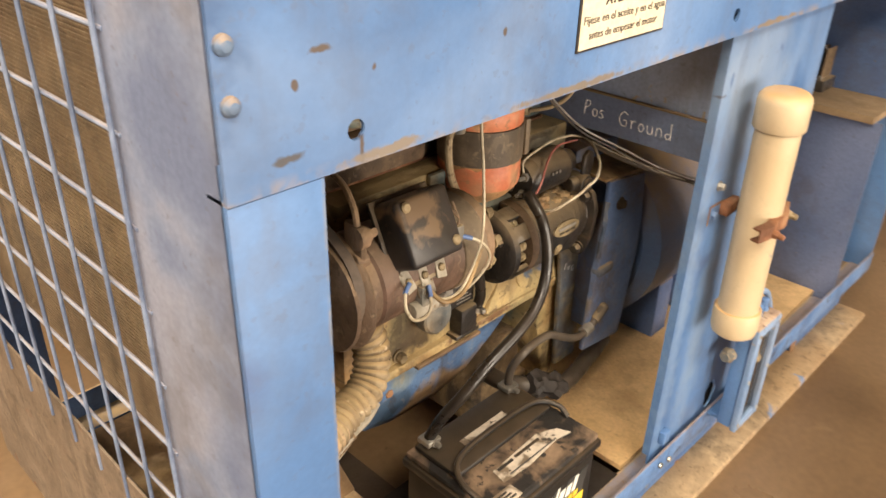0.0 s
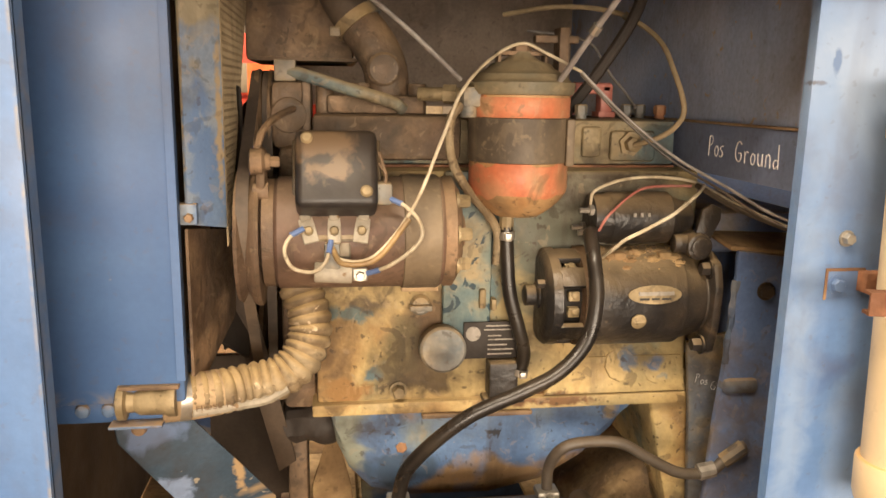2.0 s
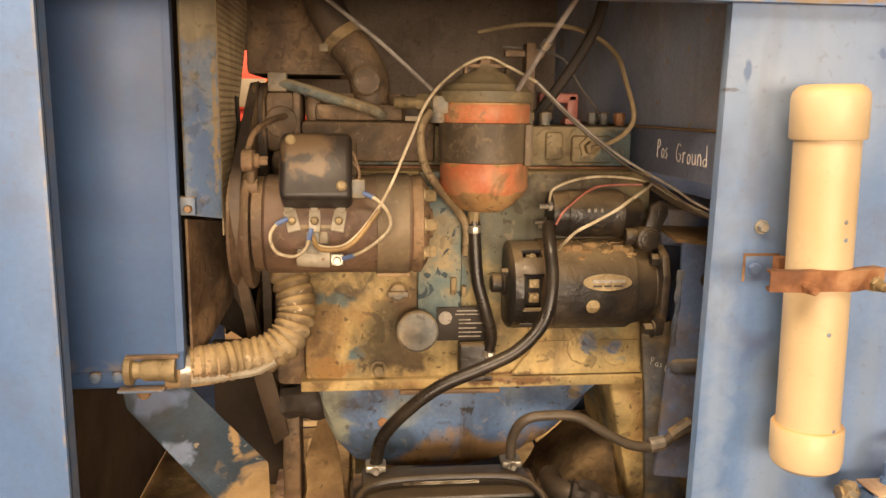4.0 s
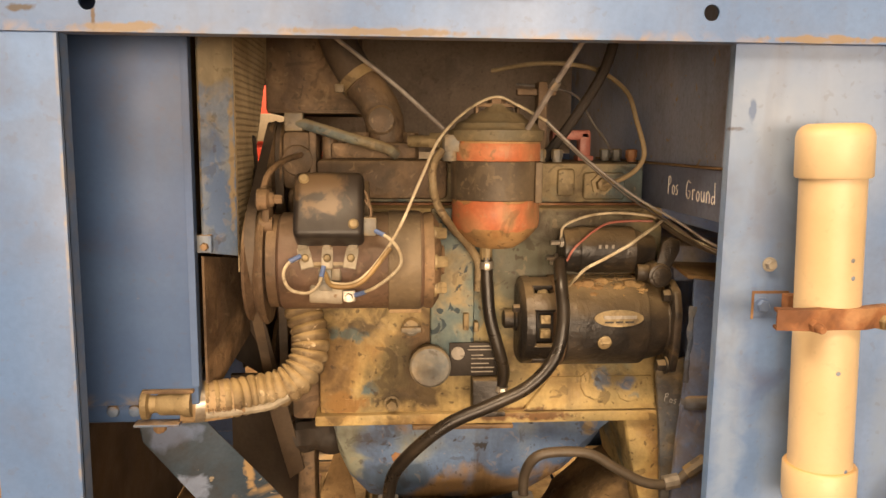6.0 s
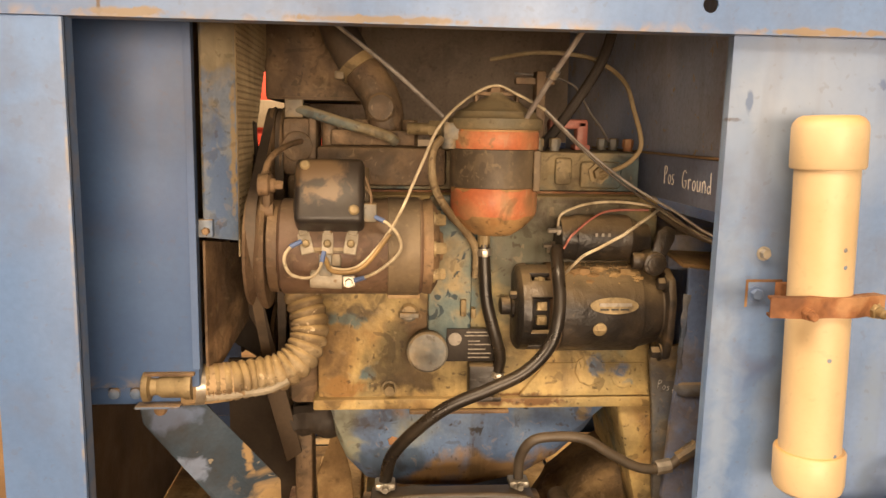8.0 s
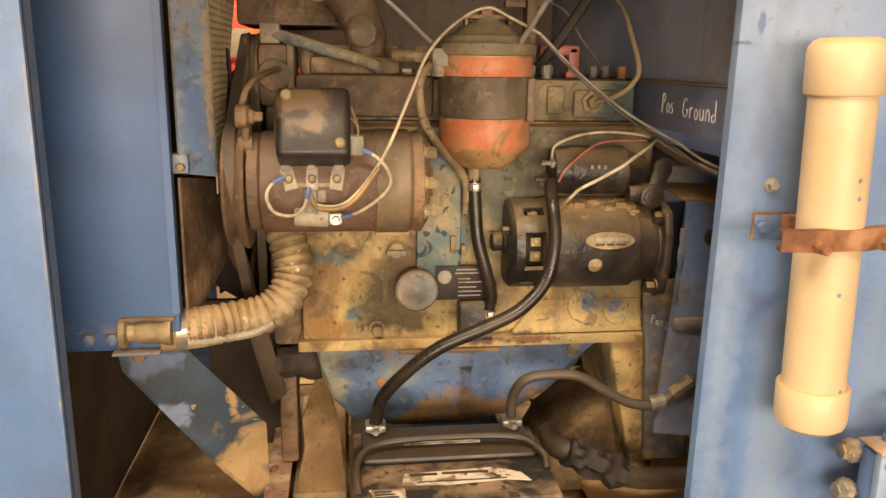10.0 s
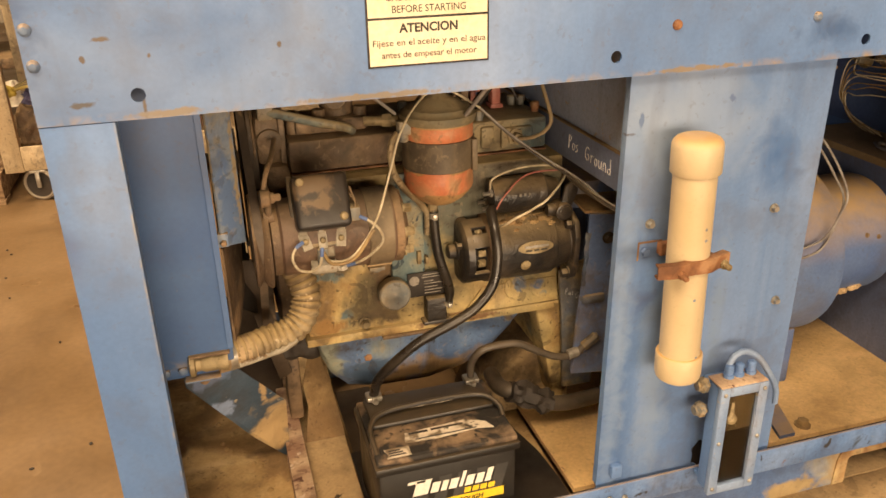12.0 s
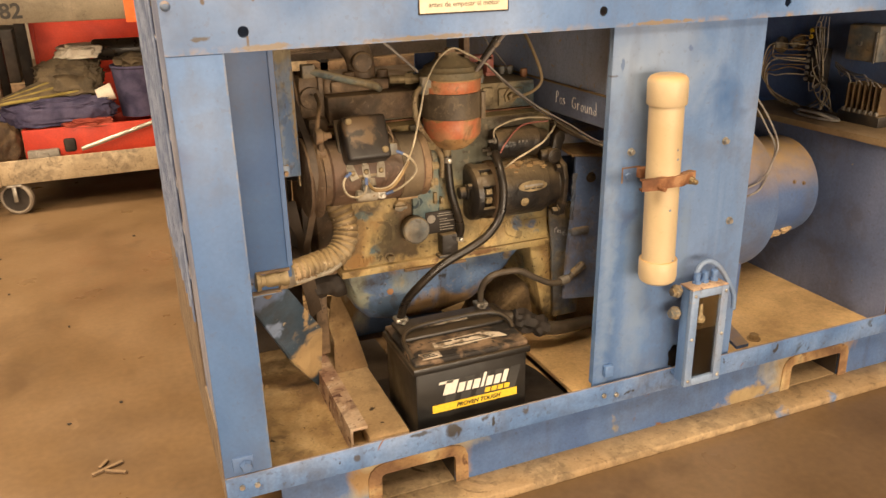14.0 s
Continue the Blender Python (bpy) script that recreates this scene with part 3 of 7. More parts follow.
M_BAR = mat("dusty_blue_angle_bar", [(0.2, (0.115, 0.155, 0.26)), (0.8, (0.17, 0.21, 0.33))], 5.0, (0.45, 0.65), bump=0.06, spots=[((0.26, 0.22, 0.18), 26.0, 0.70, 0.06)], grime=((0.07, 0.06, 0.055), 0.3))
M_CAKE = mat("oily_brown_dirt", [(0.3, (0.10, 0.065, 0.032)), (0.55, (0.19, 0.125, 0.06)), (0.8, (0.30, 0.205, 0.10))], 9.0, (0.7, 0.95), bump=0.5, spots=[((0.05, 0.034, 0.02), 12.0, 0.58, 0.1)], grime=((0.04, 0.028, 0.018), 0.6), lumps=0.5)
M_SHELF = mat("dust_covered_shelf", [(0.2, (0.17, 0.115, 0.06)), (0.8, (0.27, 0.19, 0.105))], 8.0, (0.7, 0.9), bump=0.3, spots=[((0.06, 0.07, 0.11), 9.0, 0.66, 0.06)])
M_GUARD = mat("dusty_guard_wire", [(0.2, (0.25, 0.191, 0.108)), (0.8, (0.38, 0.297, 0.178))], 12.0, (0.6, 0.85), bump=0.2)
M_STRIPE = mat("pale_hose_stripe", [(0.3, (0.25, 0.22, 0.165)), (0.7, (0.38, 0.34, 0.27))], 30.0, (0.5, 0.7), bump=0.1, spots=[((0.22, 0.14, 0.07), 60.0, 0.60, 0.05)])
M_TORN = mat("torn_white_label", [(0.25, (0.20, 0.15, 0.10)), (0.42, (0.58, 0.50, 0.40)), (0.8, (0.66, 0.58, 0.47))], 26.0, (0.6, 0.8), bump=0.1, spots=[((0.05, 0.04, 0.03), 45.0, 0.60, 0.03)])
M_LIDDIRT = mat("dirt_on_battery_lid", [(0.40, (0.018, 0.015, 0.013)), (0.55, (0.12, 0.082, 0.052)), (0.85, (0.27, 0.185, 0.115))], 18.0, (0.6, 0.85), bump=0.2, spots=[((0.02, 0.017, 0.014), 36.0, 0.60, 0.04)])

M_GLASS = bpy.data.materials.new("dirty_sight_glass")
M_GLASS.use_nodes = True
g_bs = M_GLASS.node_tree.nodes["Principled BSDF"]
g_bs.inputs["Transmission Weight"].default_value = 1.0
g_bs.inputs["Roughness"].default_value = 0.08
g_bs.inputs["Base Color"].default_value = (0.55, 0.50, 0.42, 1)


# ---- mesh tools ----
ORIGIN = {}


def thing(name, at, label, category, group=""):
    ob = new(name)
    ob.empty_display_size = 0.05
    ob.location = at
    ORIGIN[ob] = Vector(at)
    return tagged(ob, label, category, group)


def part(name, bm, material, parent=None, label="", sharp=35):
    me = bpy.data.meshes.new(name)
    bmesh.ops.recalc_face_normals(bm, faces=bm.faces)
    at = ORIGIN[parent] if parent else Vector((0, 0, 0))
    bmesh.ops.translate(bm, verts=bm.verts, vec=-at)
    bm.to_mesh(me)
    bm.free()
    me.materials.append(material)
    me.shade_smooth()
    me.set_sharp_from_angle(angle=radians(sharp))
    ob = new(name, me)
    if parent:
        ob.parent = parent
        ORIGIN[ob] = at
    return tagged(ob, label)


def B():
    return bmesh.new()


def box(bm, x0, x1, y0, y1, z0, z1, bev=0.0, seg=2, m=None):
    vs = [bm.verts.new(p) for p in ((x0, y0, z0), (x1, y0, z0), (x1, y1, z0), (x0, y1, z0), (x0, y0, z1), (x1, y0, z1), (x1, y1, z1), (x0, y1, z1))]
    fs = [bm.faces.new([vs[i] for i in f]) for f in ((3, 2, 1, 0), (4, 5, 6, 7), (0, 1, 5, 4), (1, 2, 6, 5), (2, 3, 7, 6), (3, 0, 4, 7))]
    if m is not None:
        bmesh.ops.transform(bm, matrix=m, verts=vs)
    if bev > 0:
        es = list({e for f in fs for e in f.edges})
        bmesh.ops.bevel(bm, geom=es, offset=bev, segments=seg, affect="EDGES", profile=0.5)
    return bm


def basis(d):
    d = Vector(d).normalized()
    u = d.orthogonal().normalized()
    return d, u, d.cross(u)


def lathe(bm, o, axis, prof, n=28, closed=True):
    """Turn a profile of (distance along the axis, radius) round an axis through o."""
    o = Vector(o)
    d, u, v = basis(axis)
    rings = []
    for s, r in prof:
        c = o + d * s
        rings.append([bm.verts.new(c + (u * math.cos(2 * math.pi * i / n) + v * math.sin(2 * math.pi * i / n)) * max(r, 1e-4)) for i in range(n)])
    for a, b in zip(rings, rings[1:]):
        for i in range(n):
            bm.faces.new((a[i], a[(i + 1) % n], b[(i + 1) % n], b[i]))
    if closed:
        bm.faces.new(rings[0][::-1])
        bm.faces.new(rings[-1])
    return bm


def cyl(bm, a, b, r, n=24, bev=0.0):
    a, b = Vector(a), Vector(b)
    h = (b - a).length
    prof = [(0, r), (h, r)] if bev <= 0 else [(0, r - bev), (bev * 0.3, r - bev * 0.3), (bev, r), (h - bev, r), (h - bev * 0.3, r - bev * 0.3), (h, r - bev)]
    return lathe(bm, a, b - a, prof, n)


def smooth_path(pts, sub=8):
    P = [Vector(p) for p in pts]
    P = [2 * P[0] - P[1]] + P + [2 * P[-1] - P[-2]]
    out = []
    for i in range(1, len(P) - 2):
        for k in range(sub):
            t = k / sub
            a, b, c, d = P[i - 1], P[i], P[i + 1], P[i + 2]
            out.append(0.5 * (2 * b + (c - a) * t + (2 * a - 5 * b + 4 * c - d) * t * t + (3 * b - a - 3 * c + d) * t ** 3))
    out.append(P[-2])
    return out


def tube(bm, pts, r, n=10, sub=8, ripple=0.0, pitch=0.012, lump=0.0, loop=False):
    path = smooth_path(pts, sub) if sub > 1 else [Vector(p) for p in pts]
    run, u, rings = 0.0, None, []
    for i, p in enumerate(path):
        t = (path[min(i + 1, len(path) - 1)] - path[max(i - 1, 0)]).normalized()
        u = t.orthogonal().normalized() if u is None else (u - t * u.dot(t)).normalized()
        v = t.cross(u)
        if i:
            run += (p - path[i - 1]).length
        rr = r + ripple * (2.0 * abs(math.sin(math.pi * run / pitch)) ** 0.7 - 1.0) if ripple else r
        ring = []
        for k in range(n):
            a = 2 * math.pi * k / n
            q = rr + (lump * (noise.noise(Vector((run * 60, a * 1.5, r * 100)))) if lump else 0)
            ring.append(bm.verts.new(p + (u * math.cos(a) + v * math.sin(a)) * q))
        rings.append(ring)
    for a, b in zip(rings, rings[1:]):
        for i in range(n):
            bm.faces.new((a[i], a[(i + 1) % n], b[(i + 1) % n], b[i]))
    bm.faces.new(rings[0][::-1])
    bm.faces.new(rings[-1])
    return bm


def bolt(bm, p, axis, r, h, head=6, washer=True):
    d, u, v = basis(axis)
    p = Vector(p)
    if washer:
        lathe(bm, p, d, [(0, r * 1.35), (h * 0.18, r * 1.35)], 16)
    lathe(bm, p + d * h * 0.18, d, [(0, r), (h * 0.6, r), (h * 0.8, r * 0.85)], head)
    return bm


def extrude_poly(bm, pts, vec, bev=0.0, seg=2):
    """A prism from a closed outline of 3D points."""
    vec = Vector(vec)
    a = [bm.verts.new(p) for p in pts]
    b = [bm.verts.new(Vector(p) + vec) for p in pts]
    n = len(a)
    fs = [bm.faces.new(a[::-1]), bm.faces.new(b)] + [bm.faces.new((a[i], a[(i + 1) % n], b[(i + 1) % n], b[i])) for i in range(n)]
    if bev > 0:
        bmesh.ops.bevel(bm, geom=list({e for f in fs for e in f.edges}), offset=bev, segments=seg, affect="EDGES", profile=0.5)
    return bm


def pierced(bm, x0, x1, z0, z1, y0, y1, holes, n=16):
    """A sheet in the xz plane with a row of round (x, z, r) or square (x, z, half width, half height) holes cut through it."""
    top, bot = max(h[1] + h[-1] for h in holes) + 0.004, min(h[1] - h[-1] for h in holes) - 0.004
    box(bm, x0, x1, y0, y1, top, z1)
    box(bm, x0, x1, y0, y1, z0, bot)
    left = x0
    for h in holes:
        hw = h[2] + 0.004
        box(bm, left, h[0] - hw, y0, y1, bot, top)
        left = h[0] + hw
        out, inn = [], []
        if len(h) == 3:
            for k in range(n):
                a = 2 * math.pi * k / n
                c, s = math.cos(a), math.sin(a)
                q = 1 / max(abs(c), abs(s))
                out.append((h[0] + hw * c * q, h[1] + ((top - h[1]) if s > 0 else (h[1] - bot)) * s * q))
                inn.append((h[0] + h[2] * c, h[1] + h[2] * s))
        else:
            for c, s in ((-1, -1), (1, -1), (1, 1), (-1, 1)):
                out.append((h[0] + hw * c, top if s > 0 else bot))
                inn.append((h[0] + h[2] * c, h[1] + h[3] * s))
        k = len(out)
        V = [[bm.verts.new((x, y, z)) for x, z in ring] for ring in (out, inn) for y in (y0, y1)]
        of, ob_, nf, nb = V
        for i in range(k):
            j = (i + 1) % k
            bm.faces.new((of[i], of[j], nf[j], nf[i]))
            bm.faces.new((ob_[j], ob_[i], nb[i], nb[j]))
            bm.faces.new((nf[i], nf[j], nb[j], nb[i]))
    box(bm, left, x1, y0, y1, bot, top)
    bmesh.ops.remove_doubles(bm, verts=bm.verts, dist=1e-5)
    return bm


def lettering(body, size, m, material, parent, name="lettering", bold=0.0, shear=0.0, label="", align="LEFT", width=0.0):
    cu = bpy.data.curves.new(name, "FONT")
    cu.body, cu.size, cu.extrude, cu.shear, cu.offset, cu.align_x = body, size, 0.0004, shear, bold, align
    cu.resolution_u = 3
    tmp = new("tmp_text", cu)
    bpy.context.view_layer.update()
    me = bpy.data.meshes.new_from_object(tmp.evaluated_get(bpy.context.evaluated_depsgraph_get()))
    bpy.data.objects.remove(tmp)
    bpy.data.curves.remove(cu)
    bm = B()
    bm.from_mesh(me)
    bpy.data.meshes.remove(me)
    if width > 0:
        xs = [v.co.x for v in bm.verts]
        k = width / (max(xs) - min(xs))
        bmesh.ops.scale(bm, vec=(k, 1, 1), verts=bm.verts)
    bmesh.ops.transform(bm, matrix=m, verts=bm.verts)
    return part(name, bm, material, parent, label)


def blob(bm, c, s, seed, sub=3, amp=0.22, freq=3.0, square=1.0, fold=0.0):
    """A lumpy closed form; square below 1 boxes it, fold adds creases along x."""
    r = bmesh.ops.create_icosphere(bm, subdivisions=sub, radius=1.0)
    for v in r["verts"]:
        d = v.co.normalized()
        k = 1 + amp * noise.noise(d * freq + Vector((seed, seed * 2, 0))) + 0.25 * amp * noise.noise(d * freq * 2.3 + Vector((0, seed, 5)))
        k += fold * abs(noise.noise(Vector((d.x * 2.0 + seed, d.y * 9, d.z * 9 + 2.5 * d.x))))
        e = [math.copysign(abs(q) ** square, q) for q in d]
        v.co = Vector((c[0] + e[0] * s[0] * k, c[1] + e[1] * s[1] * k, max(c[2] + e[2] * s[2] * k, c[2] - s[2] * 0.8)))
    return bm


STROKES = {
    "P": [[(0, 0), (0.5, 12), (1, 24)], [(0.5, 22), (6, 24), (9, 19), (6, 14), (1, 12)]],
    "o": [[(5, 12), (1, 8), (2, 2), (6, 0), (9, 4), (9, 9), (5, 12), (3, 11)]],
    "s": [[(8, 13), (3, 12), (2, 9), (6, 6), (7, 3), (4, 0), (0, 1)]],
    "G": [[(15, 20), (9, 23), (4, 18), (2, 9), (6, 2), (12, 1), (15, 6), (14, 10), (9, 10)]],
    "r": [[(0, 13), (1, 7), (1, 0)], [(1, 8), (4, 13), (8, 12)]],
    "u": [[(0, 13), (1, 4), (4, 0), (8, 3), (9, 13)], [(9, 13), (10, 0)]],
    "n": [[(0, 0), (0.5, 13)], [(0.5, 9), (4, 14), (8, 10), (9, 0)]],
    "d": [[(9, 8), (4, 9), (1, 5), (4, 0), (9, 4)], [(9, 25), (9.5, 12), (10, 0)]],
}


def handwriting(word, m, size, parent):
    """Hand-drawn letters: (letter, how far along, how far up) in thousandths of size, as pen strokes on the xy plane of m."""
    bm = B()
    for ch, x, y in word:
        for stroke in STROKES[ch]:
            tube(bm, [m @ Vector(((x + u) * size, (y + v) * size, 0)) for u, v in stroke], 0.60 * size, 6, 5)
    return tagged(part("handwriting", bm, M_CHALK, parent, "white paint pen handwriting"), kind="stuff")


def facing(o, right, up):
    """The pose that lays the xy plane on right and up at o."""
    r, u = Vector(right).normalized(), Vector(up).normalized()
    m = Matrix((r, u, r.cross(u))).transposed().to_4x4()
    m.translation = o
    return m


# ---- the shop ----
def slab(name, material, label, dims):
    bm = B()
    box(bm, *dims)
    return tagged(part(name, bm, material), label, name.split("_")[0], kind="structure")


slab("floor", M_FLOOR, "worn brown concrete shop floor with stains", (-8, 9, -9, 9, -0.2, 0.0))
slab("wall_north", M_WALL, "pale brown shop wall behind the carts that bounces fill light", (-8, 9, 9, 9.2, 0, 5.2))
slab("wall_south", M_WALL, "unseen pale brown shop wall that bounces fill light", (-8, 9, -9.2, -9, 0, 5.2))
slab("wall_west", M_WALL, "unseen pale brown shop wall that bounces fill light", (-8.2, -8, -9, 9, 0, 5.2))
slab("wall_east", M_WALL, "unseen pale brown shop wall that bounces fill light", (9, 9.2, -9, 9, 0, 5.2))
slab("ceiling", M_CEIL, "plain unseen shop ceiling that bounces fill light", (-8, 9, -9, 9, 5.2, 5.4))

# ---- the machine's enclosure ----
X0, X1, YB = -0.042, 1.82, 0.86
ZP = 0.931          # lower edge of the long front panel
ZR = 0.197          # top of the rail
enc = thing("machine_enclosure", (0.8, 0.4, 0.0), "faded blue sheet metal welder enclosure with its access doors off", "enclosure")


def sheet(name, dims, material=M_PANEL, label="", bev=0.0, parent=enc):
    bm = B()
    box(bm, *dims, bev)
    return part(name, bm, material, parent, label)


bm = B()
pierced(bm, X0, X1, ZP, 1.42, -0.004, 0.0, [(0.073, 0.960, 0.0085), (0.699, 0.960, 0.0085), (1.120, 0.957, 0.0085)])
part("front_panel", bm, M_PANEL, enc, "long faded blue top panel with a rusty lower edge")
sheet("lower_lip", (X0, X1, 0.0005, 0.022, ZP, ZP + 0.003))
bm = B()
box(bm, X0, 0.0420, -0.0030, 0.0010, ZR + 0.001, ZP - 0.001, 0.001)
box(bm, X0, 0.0420, 0.0015, 0.0060, 0.148, ZP + 0.03, 0.001)
box(bm, 0.0390, 0.0420, 0.0015, 0.024, ZR, ZP + 0.03)
part("corner_post", bm, M_POST, enc, "faded blue corner post")
sheet("side_border", (X0, X0 + 0.003, 0.003, 0.156, 0.30, 1.42), M_SIDE)
sheet("side_border", (X0, X0 + 0.003, 0.80, YB, 0.30, 1.42), M_SIDE)
sheet("side_border", (X0, X0 + 0.003, 0.156, 0.80, 1.27, 1.42), M_SIDE)
bm = B()
box(bm, X0 - 0.003, X0, 0.003, YB, 0.15, 0.30)
extrude_poly(bm, [(X0 - 0.003, 0.16, 0.30), (X0 - 0.003, YB, 0.30), (X0 - 0.003, YB, 0.49), (X0 - 0.003, 0.16, 0.475)], (0.003, 0, 0))
part("lower_side_sheet", bm, M_SIDELOW, enc, "dirty tan lower side sheet")
# Added dark sheets that stand in for the shade under the tank.
sheet("inner_shade_sheet", (X0 + 0.0005, X0 + 0.003, 0.050, 0.155, 0.146, 0.475), M_INSHADE)
sheet("inner_shade_sheet", (X0 + 0.0035, X0 + 0.0055, 0.16, YB - 0.06, 0.146, 0.465), M_INSHADE)
# bolt heads on the front panel
for x, z, m, lab in ((-0.033, 1.041, M_CHIP, ""), (-0.032, 1.001, M_CHIP, ""), (0.790, 0.998, M_RUST, "rusty bolt"), (1.024, 0.996, M_CHIP, "")):
    bm = B()
    lathe(bm, (x, -0.004, z), (0, -1, 0), [(0, 0.0075), (0.003, 0.007), (0.006, 0.004), (0.0065, 0.001)], 14)
    part("screw", bm, m, enc, lab)
for i in range(9):
    y = 0.152 + 0.0722 * i
    bm = B()
    cyl(bm, (X0 - 0.004, y, 0.44), (X0 - 0.004, y, 1.30), 0.0024, 8)
    part("grille_wire", bm, M_WIRE, enc)
for i in range(9):
    z = 1.192 - 0.083 * i
    bm = B()
    cyl(bm, (X0 + 0.0005, 0.145, z), (X0 + 0.0005, 0.81, z), 0.0024, 8)
    part("grille_wire", bm, M_WIRE, enc)
# the wide panel beside the engine opening
bm = B()
HC = (0.936, 0.217)
rag = [(HC[0] + 0.020 * (1 + 0.16 * math.sin(5 * a + 1)) * math.cos(a), 0.009, HC[1] + 0.030 * (1 + 0.12 * math.sin(7 * a)) * math.sin(a)) for a in [math.pi * (0.5 + k / 12) for k in range(25)]]
left, right = rag[:13], rag[12:]
extrude_poly(bm, [(0.724, 0.009, ZR - 0.02), (HC[0], 0.009, ZR - 0.02), *left[::-1], (HC[0], 0.009, ZP + 0.03), (0.733, 0.009, ZP + 0.03)], (0, 0.004, 0))
extrude_poly(bm, [(1.086, 0.009, ZR - 0.02), (1.086, 0.009, ZP + 0.03), (HC[0], 0.009, ZP + 0.03), *right[::-1], (HC[0], 0.009, ZR - 0.02)], (0, 0.004, 0))
extrude_poly(bm, [(0.724, 0.013, ZR), (0.733, 0.013, ZP + 0.03), (0.736, 0.013, ZP + 0.03), (0.727, 0.013, ZR)], (0, 0.010, 0))
box(bm, 1.083, 1.086, 0.013, 0.03, ZR, ZP + 0.03)
part("wide_panel", bm, M_WIDE, enc, "blue panel with white streaks and paint runs")
# Sheet added behind the ragged hole so that it reads as dark inside.
sheet("hole_shade_sheet", (0.895, 0.985, 0.024, 0.028, 0.166, 0.275), M_INSHADE, "near-black sheet added as the shade behind the panel's hole")
for x, z in ((0.784, 0.695), (1.012, 0.692), (1.045, 0.517)):
    bm = B()
    bolt(bm, (x, 0.009, z), (0, -1, 0), 0.006, 0.009)
    part("bolt", bm, M_STEEL, enc)
bm = B()
box(bm, 0.748, 0.768, -0.003, 0.009, 0.212, 0.238, 0.002)
part("clip", bm, M_POST, enc)
bm = B()
box(bm, 0.7675, 0.806, 0.0078, 0.0090, 0.636, 0.6635, 0.0004)
bolt(bm, (0.778, 0.0078, 0.649), (0, -1, 0), 0.007, 0.007)
part("bracket_plate", bm, M_WIDE, enc)
bm = B()
extrude_poly(bm, [(0.7660, 0.0076, 0.634), (0.7685, 0.0076, 0.634), (0.7685, 0.0076, 0.6625), (0.808, 0.0076, 0.6625), (0.808, 0.0076, 0.6655), (0.7660, 0.0076, 0.6655)], (0, 0.0012, 0))
part("plate_edge", bm, M_COLLAR, enc, "rusty tan edge of the bracket plate")
# base: rail, outward channel, forklift pockets
bm = B()
box(bm, X0, X1, -0.004, 0.001, 0.146, ZR, 0.001)
box(bm, X0, X1, 0.0012, 0.044, 0.1465, 0.150)
part("front_rail", bm, M_RAIL, enc, "chipped blue front rail")
for x, z in ((-0.015, 0.174), (0.012, 0.172), (0.745, 0.172), (0.776, 0.167)):
    bm = B()
    bolt(bm, (x, -0.004, z), (0, -1, 0), 0.0055, 0.006, 6, False)
    part("bolt", bm, M_STEEL, enc)
bm = B()
box(bm, -0.026, 0.010, -0.006, -0.002, 0.205, 0.236, 0.001)
bolt(bm, (-0.003, -0.006, 0.220), (0, -1, 0), 0.011, 0.012, 6, False)
part("corner_nut", bm, M_POST, enc)
xs = [0.06, 0.258, 0.420, 1.322, 1.492, X1]
for k in range(5):
    for z0, z1 in ([(0.02, 0.1462)] if k % 2 == 0 else [(0.088, 0.1462)]):
        sheet("skid_plate", (xs[k], xs[k + 1], 0.042, 0.050, z0, z1), M_SKID, "blue skid web beside the forklift openings")
bm = B()
box(bm, 0.045, X1, -0.030, 0.050, 0.0, 0.020, 0.004)
part("skid_flange", bm, M_FLANGE, enc, "dirt covered lower skid flange")
for cx in (0.339, 1.407):
    bm = B()
    for s in (-1, 1):
        box(bm, cx + s * 0.084 - 0.003, cx + s * 0.084 + 0.003, 0.0505, 0.60, 0.020, 0.088)
    box(bm, cx - 0.087, cx + 0.087, 0.0505, 0.60, 0.088, 0.094)
    # The pocket's inner shade is painted on by the near-black colour.
    part("fork_pocket", bm, M_INSHADE, enc, "forklift pocket with inner walls darkened for shade")
    bm = B()
    box(bm, cx - 0.081, cx + 0.081, 0.0505, 0.60, 0.015, 0.021)
    part("pocket_floor", bm, M_FLANGE, enc, "tan dusted pocket floor")
    # a burnt, rounded collar welded round the opening
    bm = B()
    turn = [math.pi * k / 10 for k in range(11)]
    outer = [(cx + 0.110 * math.copysign(abs(math.cos(a)) ** 0.35, math.cos(a)), 0.020 + 0.094 * math.sin(a) ** 0.35) for a in turn]
    inner = [(cx + 0.081 * math.copysign(abs(math.cos(a)) ** 0.12, math.cos(a)), 0.020 + 0.067 * math.sin(a) ** 0.12) for a in turn]
    rows = [[bm.verts.new((x, y, z)) for x, z, y in ((*o, 0.0395), (*o, 0.042), (*n, 0.042), (*n, 0.0395))] for o, n in zip(outer, inner)]
    for p, q in zip(rows, rows[1:]):
        for k in range(4):
            bm.faces.new((p[k], p[(k + 1) % 4], q[(k + 1) % 4], q[k]))
    bm.faces.new(rows[0][::-1])
    bm.faces.new(rows[-1])
    part("pocket_collar", bm, M_COLLAR, enc, "scorched tan paint round the forklift pocket")
bm = B()
box(bm, 0.06, X1, YB - 0.05, YB, 0.0, 0.146)
box(bm, X0, X1, YB - 0.004, YB, 0.146, ZR)
part("rear_skid", bm, M_SKID, enc)
# deck, crossbeams, brace
bm = B()
box(bm, X0 + 0.004, 0.335, 0.046, YB - 0.05, 0.135, 0.142)
box(bm, 0.335, 0.70, 0.046, 0.255, 0.135, 0.142)
box(bm, 0.62, 0.70, 0.255, YB - 0.05, 0.135, 0.142)
